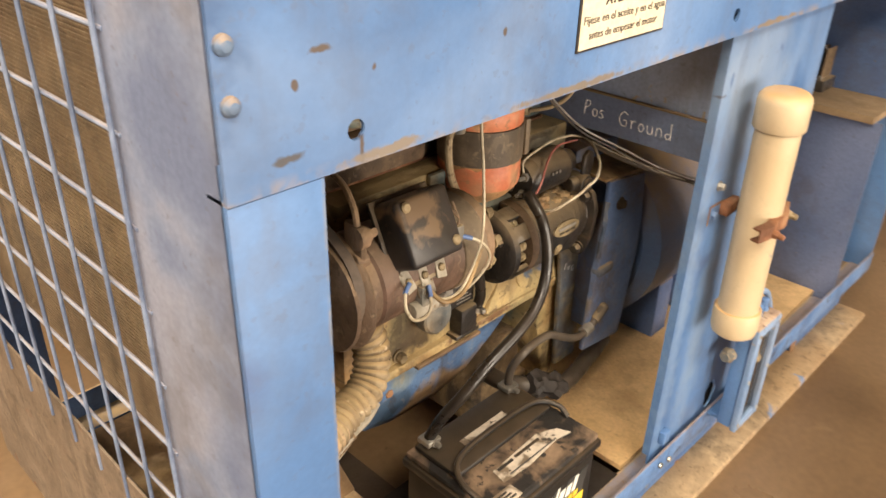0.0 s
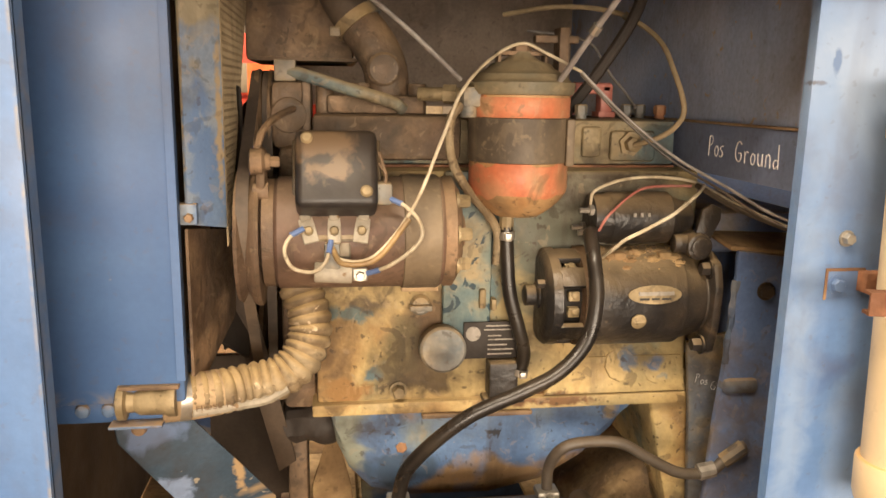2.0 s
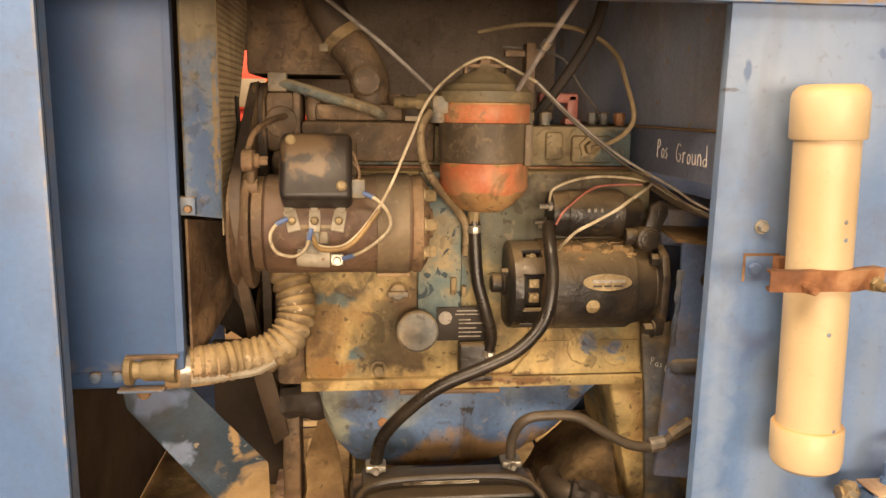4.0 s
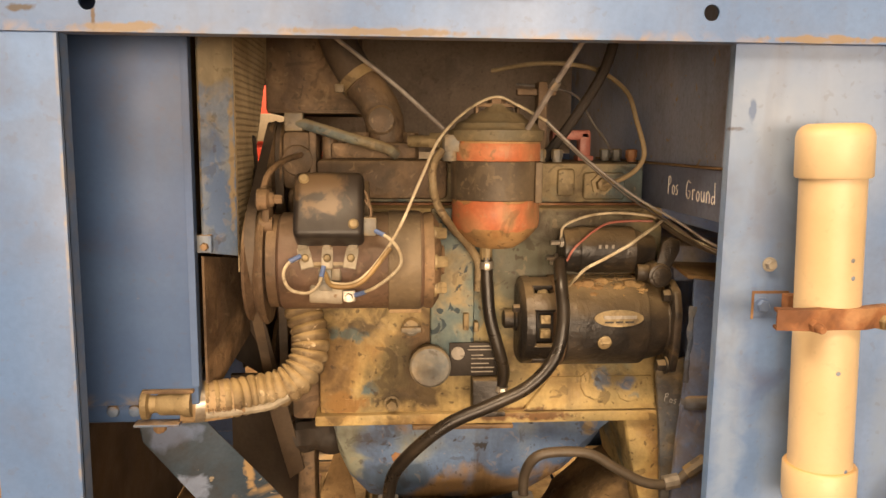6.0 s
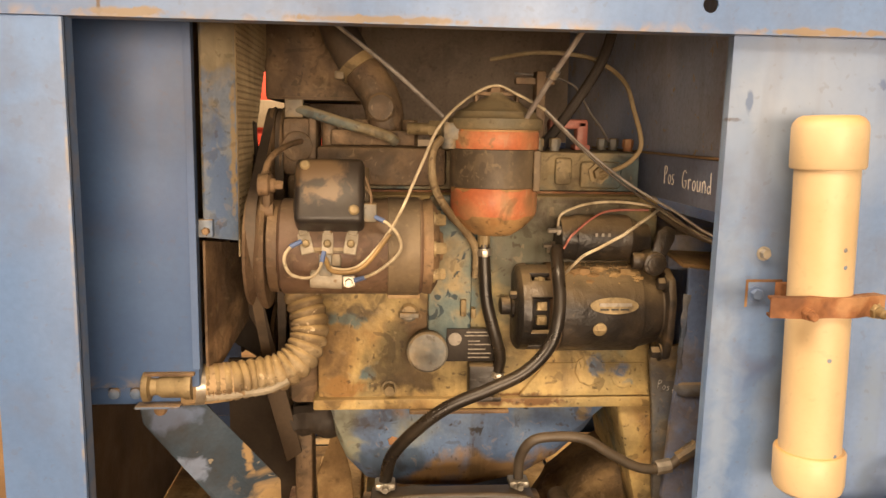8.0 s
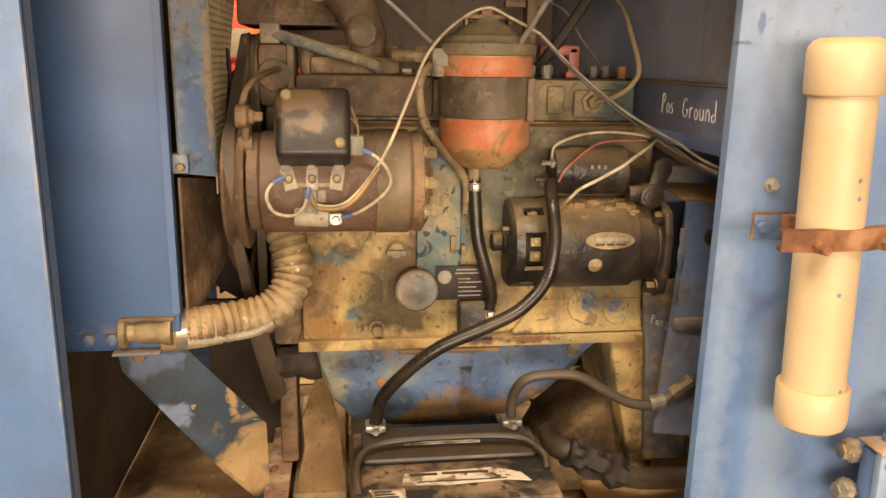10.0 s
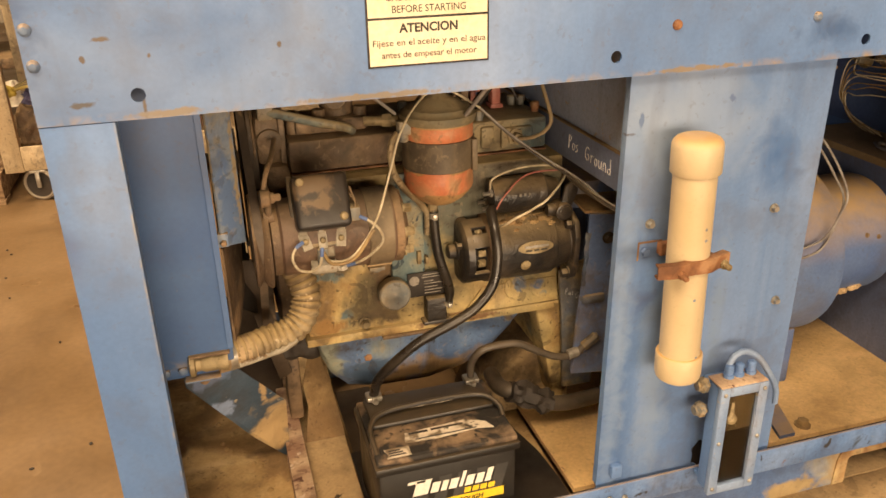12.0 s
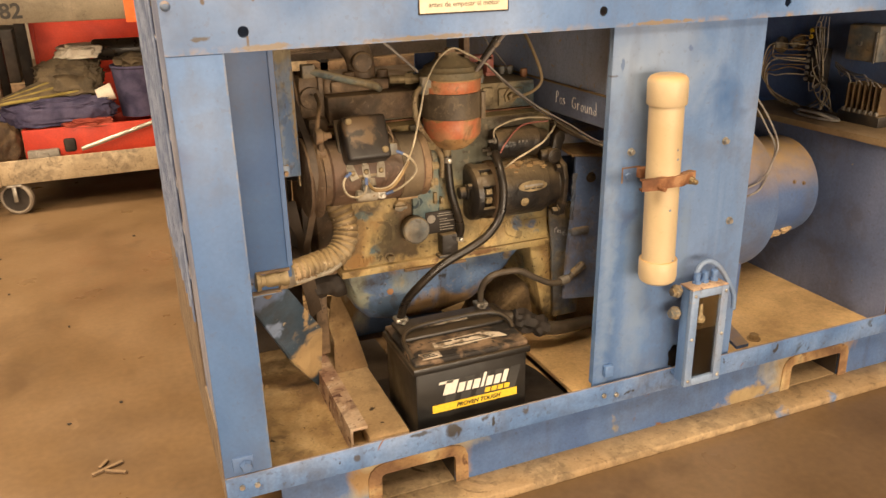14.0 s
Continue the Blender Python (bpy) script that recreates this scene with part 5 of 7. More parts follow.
box(bm, 0.225, 0.268, 0.30, 0.53, 0.42, 0.76, 0.01)
part("timing_cover", bm, M_BROWN, eng)
bm = B()
tube(bm, [(0.232, 0.37, 0.372), (0.252, 0.362, 0.378), (0.275, 0.362, 0.372), (0.292, 0.37, 0.378)], 0.026, 14, 8, lump=0.010)
part("front_mount", bm, M_DARK, eng, "grimy black engine mount")
bm = B()
box(bm, 0.224, 0.252, 0.372, 0.44, 0.199, 0.352, 0.006)
part("mount_plate", bm, M_BROWN, eng)
# bell housing and rear casting
bm = B()
extrude_poly(bm, [(0.772, 0.185, 0.648), (0.884, 0.185, 0.634), (0.895, 0.185, 0.54), (0.896, 0.185, 0.471), (0.873, 0.185, 0.354), (0.872, 0.185, 0.302), (0.752, 0.185, 0.317), (0.760, 0.185, 0.43), (0.767, 0.185, 0.50), (0.773, 0.185, 0.60)], (0, 0.010, 0), 0.003, 2)
box(bm, 0.805, 0.868, 0.194, 0.66, 0.325, 0.630, 0.008, 2)
bell = part("bell_housing", bm, M_BELL, eng, "blue flywheel housing with dusty top")
bm = B()
box(bm, 0.768, 0.90, 0.255, 0.66, 0.630, 0.684, 0.008, 2)
part("bell_crown", bm, M_BELL, bell)
bm = B()
box(bm, 0.764, 0.812, 0.178, 0.20, 0.466, 0.487, 0.008, 2)
part("bell_rib", bm, M_PATCHY, bell, "dusty cast rib")
bm = B()
tube(bm, [(0.773, 0.188, 0.610), (0.770, 0.186, 0.56), (0.767, 0.188, 0.505)], 0.0038, 8, 10, lump=0.004)
part("corner_bead", bm, M_PATCHY, bell, "dust caked corner")
bm = B()
bolt(bm, (0.811, 0.185, 0.597), (0, -1, 0), 0.0085, 0.010)
part("bolt", bm, M_CAKE, bell)
bm = B()
extrude_poly(bm, [(0.700, 0.275, 0.468), (0.792, 0.275, 0.468), (0.792, 0.275, 0.20), (0.758, 0.275, 0.20), (0.735, 0.275, 0.32)], (0, 0.2, 0), 0.006)
part("rear_casting", bm, M_BLOCK, eng)
bm = B()
extrude_poly(bm, [(0.748, 0.252, 0.512), (0.835, 0.252, 0.53), (0.832, 0.252, 0.24), (0.768, 0.252, 0.24), (0.759, 0.252, 0.41)], (0, 0.010, 0), 0.003)
brk = part("ground_bracket", bm, M_PATCHY, eng, "blue bracket under tan dust")
handwriting([("P", 0, 0), ("o", 14, -3), ("s", 27, -5), ("G", 44, -18)], facing((0.763, 0.2507, 0.457), (1, 0, -0.10), (0.1, 0, 1)), 0.00050, brk)
bm = B()
extrude_poly(bm, [(0.764, 0.190, 0.646), (0.884, 0.190, 0.634), (0.895, 0.256, 0.650), (0.764, 0.256, 0.654)], (0, 0, 0.007), 0.003)
part("housing_ledge", bm, M_DECK, eng, "dirt covered ledge")
bm = B()
tube(bm, [(0.640, 0.330, 0.252), (0.634, 0.270, 0.262), (0.640, 0.236, 0.272), (0.656, 0.224, 0.270)], 0.0165, 14, 10)
part("drain_hose", bm, M_CABLE, eng, "dull black formed drain hose")
bm = B()
tube(bm, [(0.640, 0.224, 0.276), (0.665, 0.222, 0.266), (0.695, 0.214, 0.254), (0.722, 0.206, 0.242)], 0.021, 16, 14, lump=0.014)
part("hose_wrap", bm, M_DARK, eng, "lumpy oily hose wrap")
bm = B()
tube(bm, [(0.712, 0.208, 0.244), (0.76, 0.212, 0.232), (0.85, 0.235, 0.218), (0.96, 0.265, 0.205)], 0.0160, 14, 8)
part("drain_pipe", bm, M_CABLE, eng, "dull black drain pipe")
bm = B()
extrude_poly(bm, [(0.600, 0.33, 0.142), (0.792, 0.33, 0.142), (0.792, 0.33, 0.300), (0.745, 0.33, 0.305), (0.700, 0.33, 0.282), (0.655, 0.33, 0.235), (0.620, 0.33, 0.185)], (0, 0.16, 0), 0.014, 3)
part("rear_foot", bm, M_CAKE, eng, "dirt covered lower housing flange")
bm = B()
box(bm, 0.666, 0.684, 0.405, 0.430, 0.800, 0.843, 0.004)
box(bm, 0.622, 0.684, 0.405, 0.430, 0.829, 0.845, 0.005)
box(bm, 0.622, 0.634, 0.405, 0.430, 0.800, 0.843, 0.004)
box(bm, 0.663, 0.687, 0.402, 0.433, 0.797, 0.805, 0.001)
part("lifting_eye", bm, M_RWIRE, eng, "faded red lifting eye")

# dark air cleaner behind the manifold
air = thing("air_cleaner", (0.24, 0.55, 0.88), "dark brown air cleaner box under the roof", "air cleaner")
bm = B()
box(bm, 0.175, 0.322, 0.46, 0.66, 0.868, 1.10, 0.006)
box(bm, 0.178, 0.328, 0.455, 0.665, 0.868, 0.873, 0.001)
part("body", bm, M_BROWN, air)
bm = B()
tube(bm, [(0.325, 0.388, 0.916), (0.312, 0.391, 0.936), (0.294, 0.398, 0.970), (0.278, 0.418, 1.020), (0.270, 0.460, 1.060)], 0.0275, 18, 8)
part("intake_hose", bm, M_BELT, air, "dusty dark rubber intake hose")

# ---- dynamo and regulator ----
DY, DZ = 0.202, 0.672
dyn = thing("dynamo", (0.32, DY, 0.62), "brown dusted dynamo bolted to the engine", "dynamo")
bm = B()
lathe(bm, (0.228, DY, DZ), (1, 0, 0), [(0, 0.058), (0.004, 0.0625), (0.142, 0.0625), (0.145, 0.0635), (0.180, 0.0635), (0.183, 0.061)], 44)
part("shell", bm, M_DYNAMO, dyn)
bm = B()
lathe(bm, (0.366, DY, DZ), (1, 0, 0), [(0, 0.0635), (0.001, 0.0648), (0.040, 0.0648), (0.041, 0.0635)], 44)
part("brush_band", bm, M_BAND, dyn, "scuffed steel brush cover band")
bm = B()
lathe(bm, (0.411, DY, DZ), (1, 0, 0), [(0, 0.061), (0.004, 0.063), (0.012, 0.063), (0.020, 0.05), (0.024, 0.02), (0.028, 0.018)], 36)
part("end_frame", bm, M_BROWN, dyn)
for a in (-0.55, 0.1, 0.8, 2.4):
    bm = B()
    p = Vector((0.4235, DY - 0.055 * math.cos(a), DZ + 0.055 * math.sin(a)))
    bolt(bm, p, (1, 0, 0), 0.008, 0.016)
    part("end_bolt", bm, M_BRASS, dyn)
bm = B()
box(bm, 0.366, 0.409, DY - 0.014, DY + 0.05, DZ - 0.066, DZ - 0.050, 0.003)
box(bm, 0.366, 0.409, DY - 0.018, DY - 0.008, DZ - 0.067, DZ - 0.054, 0.002)
part("mount_foot", bm, M_FLANGE, dyn, "orange tan dusty foot")
bm = B()
lathe(bm, (0.212, DY, DZ), (1, 0, 0), [(0, 0.05), (0.004, 0.06), (0.016, 0.06)], 36)
part("drive_end", bm, M_BROWN, dyn)
bm = B()
lathe(bm, (0.185, DY + 0.012, DZ - 0.005), (1, 0, 0), [(0, 0.045), (0.002, 0.074), (0.006, 0.076), (0.013, 0.066), (0.020, 0.078), (0.024, 0.080), (0.028, 0.078), (0.030, 0.03)], 44)
part("pulley", bm, M_BROWN, dyn, "rusty vee pulley with fan disc")
bm = B()
box(bm, 0.210, 0.221, 0.158, 0.190, 0.722, 0.768, 0.005)
lathe(bm, (0.204, 0.163, 0.754), (1, 0, 0), [(0, 0.009), (0.002, 0.014), (0.014, 0.014), (0.017, 0.009), (0.021, 0.009)], 16)
lathe(bm, (0.205, 0.168, 0.722), (1, 0, 0), [(0, 0.006), (0.002, 0.010), (0.018, 0.010)], 14)
part("adjusting_ear", bm, M_BROWN, dyn)
bm = B()
tube(bm, [(0.212, 0.166, 0.766), (0.218, 0.180, 0.786), (0.232, 0.22, 0.800), (0.245, 0.30, 0.806)], 0.004, 8, 4)
bolt(bm, (0.224, 0.163, 0.754), (1, 0, 0), 0.006, 0.012)
part("adjusting_rod", bm, M_BROWN, dyn)

reg = thing("voltage_regulator", (0.292, 0.15, 0.70), "black voltage regulator with a dusty cover", "voltage regulator")
NORM = Vector((0, -0.90, 0.436))
RUP = Vector((0, 0.436, 0.90))
RC = Vector((0.2945, 0.1305, 0.7525))       # middle of the cover's face
RM = facing(RC - NORM * 0.056, (1, 0, 0), RUP)
bm = B()
box(bm, -0.042, 0.042, -0.042, 0.042, 0.004, 0.056, 0.008, 3, RM)
part("cover", bm, M_REG, reg, "dusty black pressed cover")
bm = B()
box(bm, -0.047, 0.048, -0.049, 0.047, 0.008, 0.014, 0.002, 2, RM)
part("base", bm, M_BLACK, reg)
for u, v in ((-0.030, 0.031), (0.030, -0.027)):
    bm = B()
    lathe(bm, RM @ Vector((u, v, 0.0558)), NORM, [(0, 0.0065), (0.002, 0.0065), (0.004, 0.0045), (0.0042, 0.001)], 14)
    part("cover_screw", bm, M_BRASS, reg)
for u, w, tilt in ((-0.028, 0.0080, 0.25), (-0.001, 0.0070, 0.0), (0.028, 0.0080, -0.15)):
    tm = RM @ Matrix.Translation((u - 0.002, -0.056, 0.018)) @ Matrix.Rotation(tilt, 4, "Z")
    bm = B()
    box(bm, -w, w, -0.015, 0.013, -0.002, 0.001, 0.0008, 1, tm)
    box(bm, -w * 0.7, w * 0.7, 0.009, 0.016, -0.008, 0.004, 0.001, 1, tm)
    term = part("terminal", bm, M_STRIPE, reg, "dull tinned terminal tab")
    bm = B()
    lathe(bm, tm @ Vector((0, -0.002, 0.001)), NORM, [(0, 0.0052), (0.0025, 0.0050), (0.004, 0.0032)], 8)
    part("screw", bm, M_BRASS, term)
bm = B()
box(bm, -0.026, 0.024, -0.068, -0.046, 0.006, 0.0155, 0.002, 1, RM)
box(bm, -0.014, 0.014, -0.086, -0.068, 0.006, 0.013, 0.002, 1, RM)
part("terminal_block", bm, M_CAP, reg, "dusty grey terminal block")
cond = thing("condenser", (0.298, 0.14, 0.64), "small tan condenser strapped to the dynamo", "condenser")
bm = B()
cyl(bm, (0.270, 0.140, 0.640), (0.310, 0.140, 0.638), 0.011, 16, 0.002)
part("can", bm, M_STRIPE, cond)
bm = B()
box(bm, 0.281, 0.297, 0.131, 0.15, 0.640, 0.672, 0.002)
bolt(bm, (0.289, 0.131, 0.662), (0, -1, 0), 0.005, 0.007)
part("strap", bm, M_CAP, cond)
bm = B()
box(bm, 0.310, 0.326, 0.131, 0.14, 0.631, 0.645, 0.002)
bolt(bm, (0.318, 0.131, 0.638), (0, -1, 0), 0.005, 0.007)
part("lug", bm, M_STEEL, cond)

# ---- oil filter canister ----
FX, FY = 0.513, 0.252
fil = thing("oil_filter", (FX, FY, 0.68), "dusty orange oil filter canister with a steel band", "oil filter")
bm = B()
lathe(bm, (FX, FY, 0.682), (0, 0, 1), [(0, 0.020), (0.001, 0.027), (0.005, 0.033), (0.012, 0.043), (0.020, 0.0505), (0.025, 0.0550), (0.030, 0.0575), (0.036, 0.059), (0.158, 0.059)], 48)
part("can", bm, M_CANTAN, fil, "tan dusted can")
bm = B()
uneven = [random.uniform(-0.006, 0.006) for _ in range(48)]
lathe(bm, (FX, FY, 0.708), (0, 0, 1), [(0, 0.0555), (0.004, 0.0582), (0.010, 0.0597), (0.040, 0.0597), (0.041, 0.059)], 48)
for k, v in enumerate(bm.verts):
    if k < 48 or k >= 144:
        v.co.z += 0.5 * (uneven[k % 48] + uneven[k % 48 - 1]) - (0.003 if k >= 144 else 0.0)
        if k < 48:
            out = 1 + max(0.0, v.co.z - 0.708) * 6.0
            v.co.x, v.co.y = FX + (v.co.x - FX) * out, FY + (v.co.y - FY) * out
part("lower_stripe", bm, M_ORANGE, fil, "worn orange stripe")
bm = B()
lathe(bm, (FX, FY, 0.801), (0, 0, 1), [(0, 0.059), (0.001, 0.0597), (0.022, 0.0597), (0.023, 0.059)], 48)
part("upper_stripe", bm, M_ORANGE, fil, "worn orange stripe")
bm = B()
lathe(bm, (FX, FY, 0.749), (0, 0, 1), [(0, 0.060), (0.001, 0.0615), (0.051, 0.0615), (0.052, 0.060)], 48)
box(bm, FX + 0.046, FX + 0.056, FY - 0.046, FY - 0.032, 0.746, 0.800, 0.002)
part("clamp_band", bm, M_BAND, fil, "dark steel clamp band")
bm = B()
lathe(bm, (FX, FY, 0.8265), (0, 0, 1), [(0, 0.0595), (0.001, 0.0625), (0.008, 0.0645), (0.0145, 0.0645), (0.0165, 0.059), (0.020, 0.056), (0.024, 0.054), (0.030, 0.040), (0.036, 0.035), (0.040, 0.022), (0.044, 0.016), (0.048, 0.013), (0.050, 0.012)], 48)
part("lid", bm, M_OLIVE, fil, "dusty olive domed lid")
bm = B()
lathe(bm, (FX, FY, 0.874), (0, 0, 1), [(0, 0.012), (0.010, 0.012), (0.011, 0.008)], 6)
box(bm, FX - 0.030, FX + 0.030, FY - 0.010, FY + 0.010, 0.872, 0.877, 0.001)
box(bm, FX - 0.030, FX - 0.026, FY - 0.010, FY + 0.010, 0.858, 0.876, 0.001)
box(bm, FX + 0.026, FX + 0.030, FY - 0.010, FY + 0.010, 0.858, 0.876, 0.001)
part("lid_bolt", bm, M_BROWN, fil)
bm = B()
cyl(bm, (FX - 0.012, FY, 0.684), (FX - 0.012, FY, 0.665), 0.009, 10)
part("drain_boss", bm, M_BRASS, fil)
bm = B()
box(bm, 0.440, 0.462, 0.225, 0.245, 0.812, 0.832, 0.003)
cyl(bm, (0.448, 0.235, 0.835), (0.448, 0.235, 0.80), 0.010, 12, 0.002)
part("inlet_elbow", bm, M_CAP, fil)
bm = B()
tube(bm, [(0.440, 0.233, 0.815), (0.428, 0.232, 0.800), (0.425, 0.230, 0.775), (0.431, 0.230, 0.745), (0.450, 0.236, 0.714), (0.475, 0.245, 0.686), (0.490, 0.252, 0.660), (0.491, 0.258, 0.62)], 0.0055, 10, 8)
part("oil_line", bm, M_HOSE, fil, "brown oil line")
oilhose = thing("oil_hose", (0.51, 0.25, 0.48), "glossy black oil hose with bright clamps", "hose")
bm = B()
tube(bm, [(0.501, 0.252, 0.668), (0.503, 0.250, 0.63), (0.507, 0.247, 0.585), (0.519, 0.245, 0.54), (0.528, 0.248, 0.505), (0.524, 0.253, 0.478)], 0.0088, 14, 8)
part("hose_body", bm, M_RUBBER, oilhose)
for a, b in (((0.501, 0.252, 0.662), (0.5015, 0.2515, 0.652)), ((0.5255, 0.2525, 0.484), (0.524, 0.253, 0.476))):
    bm = B()
    tube(bm, [a, b], 0.0108, 14, 2)
    box(bm, a[0] - 0.004, a[0] + 0.004, a[1] - 0.017, a[1] - 0.008, b[2], a[2], 0.001)
    part("clamp", bm, M_STEEL, oilhose, "bright steel clamp")

# ---- starter ----
SY, SZ = 0.262, 0.577
st = thing("starter_motor", (0.66, SY, 0.51), "black starter motor with grime and dust", "starter motor")
bm = B()
lathe(bm, (0.606, SY, SZ), (1, 0, 0), [(0, 0.0615), (0.002, 0.0635), (0.112, 0.0635), (0.115, 0.0615)], 48)
part("body", bm, M_BLACK, st)
bm = B()
lathe(bm, (0.545, SY, SZ), (1, 0, 0), [(0, 0.048), (0.003, 0.057), (0.007, 0.061), (0.018, 0.062), (0.020, 0.060), (0.021, 0.050)], 40)
part("end_plate", bm, M_BLACK, st, "dusty black end plate")
bm = B()
lathe(bm, (0.560, SY, SZ), (1, 0, 0), [(0, 0.046), (0.045, 0.046)], 32)
part("commutator_core", bm, M_DARK, st, "dark open brush gear")
bm = B()
lathe(bm, (0.590, SY, SZ), (1, 0, 0), [(0, 0.0520), (0.001, 0.0630), (0.016, 0.0640), (0.017, 0.0600)], 40)
part("cover_band", bm, M_BROWN, st, "rusty brown band")
for a in (-0.62, 0.62, 1.25, 2.2, 3.4, 4.6):
    bm = B()
    c = Vector((0.578, SY - 0.0580 * math.cos(a), SZ + 0.0580 * math.sin(a)))
    box(bm, -0.016, 0.016, -0.013, 0.013, -0.004, 0.004, 0.002, 2, facing(c, (1, 0, 0), (0, math.sin(a), math.cos(a))))
    part("bridge", bm, M_BLACK, st)
for a in (-0.16, 0.22, 0.94):
    bm = B()
    c = Vector((0.578, SY - 0.0500 * math.cos(a), SZ + 0.0500 * math.sin(a)))
    m = facing(c, (1, 0, 0), (0, math.sin(a), math.cos(a)))
    box(bm, -0.007, 0.007, -0.006, 0.006, -0.004, 0.005, 0.001, 1, m)
    lathe(bm, m @ Vector((0.001, 0.001, 0.005)), m.to_3x3() @ Vector((0, 0, 1)), [(0, 0.0045), (0.002, 0.0045), (0.003, 0.002)], 8)
    part("brush_holder", bm, M_BRASS, st, "copper brush holder")
bm = B()
lathe(bm, (0.526, SY - 0.008, SZ + 0.003), (1, 0, 0), [(0, 0.009), (0.002, 0.013), (0.014, 0.013), (0.016, 0.017), (0.022, 0.017)], 20)
part("end_boss", bm, M_BLACK, st)
for a in (0.6, 2.2, 4.2):
    bm = B()
    lathe(bm, (0.536, SY - 0.042 * math.cos(a), SZ + 0.042 * math.sin(a)), (1, 0, 0), [(0, 0.006), (0.012, 0.006)], 6)
    part("through_bolt", bm, M_BLACK, st)
bm = B()
k = 20
c = Vector((0.676, SY - 0.0628, SZ + 0.0145))
for y0, y1, sx, sz in ((0.0, -0.0012, 0.034, 0.0115),):
    pts = [(c.x + sx * math.cos(2 * math.pi * i / k), c.y + 0.0012, c.z + sz * math.sin(2 * math.pi * i / k)) for i in range(k)]
    extrude_poly(bm, pts, (0, -0.0024, 0))
bmesh.ops.rotate(bm, cent=c, matrix=Matrix.Rotation(radians(-13), 3, "X"), verts=bm.verts)
tag = part("name_tag", bm, M_BRASS, st, "oval metal name tag")
bm = B()
box(bm, 0.655, 0.700, c.y - 0.0022, c.y - 0.0008, c.z - 0.001, c.z + 0.0035)
bmesh.ops.rotate(bm, cent=c, matrix=Matrix.Rotation(radians(-13), 3, "X"), verts=bm.verts)
part("print_bar", bm, M_GREY, tag)
bm = B()
for x, w in ((0.662, 0.012), (0.676, 0.010), (0.690, 0.012)):
    box(bm, x - w / 2, x + w / 2, c.y - 0.0022, c.y - 0.0008, c.z - 0.0065, c.z - 0.0040)
bmesh.ops.rotate(bm, cent=c, matrix=Matrix.Rotation(radians(-13), 3, "X"), verts=bm.verts)
part("print_bar", bm, M_INK, tag)
bm = B()
lathe(bm, (0.657, SY - 0.0625, SZ - 0.018), (0, -1, -0.25), [(0, 0.0095), (0.0025, 0.0095), (0.003, 0.008)], 20)
box(bm, 0.650, 0.664, SY - 0.0665, SY - 0.0655, SZ - 0.0195, SZ - 0.0165)
part("pole_screw", bm, M_BRASS, st, "brass slotted pole screw")
bm = B()
lathe(bm, (0.720, SY, SZ), (1, 0, 0), [(0, 0.062), (0.004, 0.059), (0.018, 0.056), (0.030, 0.052), (0.036, 0.055), (0.040, 0.058)], 36)
part("nose", bm, M_BLACK, st)
bm = B()
extrude_poly(bm, [(0.752, SY - 0.062, SZ - 0.03), (0.752, SY - 0.050, SZ - 0.066), (0.752, SY - 0.018, SZ - 0.072), (0.752, SY + 0.05, SZ - 0.04), (0.752, SY + 0.05, SZ + 0.05), (0.752, SY - 0.03, SZ + 0.062), (0.752, SY - 0.056, SZ + 0.050), (0.752, SY - 0.066, SZ + 0.02)], (0.012, 0, 0), 0.004)
bolt(bm, (0.752, SY - 0.040, SZ - 0.058), (-1, 0, 0), 0.009, 0.014)
bolt(bm, (0.752, SY - 0.046, SZ + 0.042), (-1, 0, 0), 0.009, 0.012)
part("flange", bm, M_BLACK, st)
for x in (0.640, 0.698):
    bm = B()
    box(bm, x - 0.008, x + 0.008, SY - 0.036, SY - 0.012, SZ + 0.050, SZ + 0.061, 0.003)
    part("top_lug", bm, M_DECK, st, "dirt caked lug")
for x, a, r in ((0.628, 1.10, 0.012), (0.652, 0.98, 0.009), (0.664, 1.22, 0.013), (0.683, 1.02, 0.011), (0.696, 1.25, 0.010), (0.708, 1.08, 0.013), (0.715, 0.92, 0.008), (0.645, 0.80, 0.007), (0.712, 0.84, 0.006)):
    bm = B()
    blob(bm, (x, SY - 0.0612 * math.cos(a), SZ + 0.0612 * math.sin(a)), (r, r * 0.7, r * 0.42), x * 90, 3, 0.45, 3.5)
    part("dirt_lump", bm, M_DECK, st, "tan dirt lump", 60)
bm = B()
for k in range(150):
    a = random.gauss(1.25, 0.22)
    x = random.uniform(0.612, 0.718)
    q = random.uniform(0.0008, 0.0026)
    lathe(bm, (x, SY - 0.0620 * math.cos(a), SZ + 0.0620 * math.sin(a)), (0, -math.cos(a), math.sin(a)), [(0, q), (0.0016, q * 0.8), (0.0024, q * 0.2)], 6)
tagged(part("dirt_crust", bm, M_DECK, st, "tan dirt crust"), kind="stuff")
sol = B()
lathe(sol, (0.604, 0.252, 0.678), (1, 0, 0), [(0, 0.022), (0.002, 0.030), (0.022, 0.031), (0.024, 0.0325), (0.100, 0.0325), (0.104, 0.029), (0.118, 0.022), (0.130, 0.020)], 36)
sol = part("solenoid", sol, M_BLACK, st, "black starter solenoid")
for i in range(3):
    bm = B()
    box(bm, 0.650 + 0.009 * i, 0.6535 + 0.009 * i, 0.2172, 0.2185, 0.684, 0.689)
    part("print_bar", bm, M_GREY, sol)
for y, z in ((0.235, 0.690), (0.262, 0.665), (0.238, 0.662)):
    bm = B()
    lathe(bm, (0.606, y, z), (-1, 0, 0), [(0, 0.007), (0.006, 0.007), (0.006, 0.0035), (0.018, 0.0035)], 6)
    part("stud", bm, M_STEEL, sol)
bm = B()
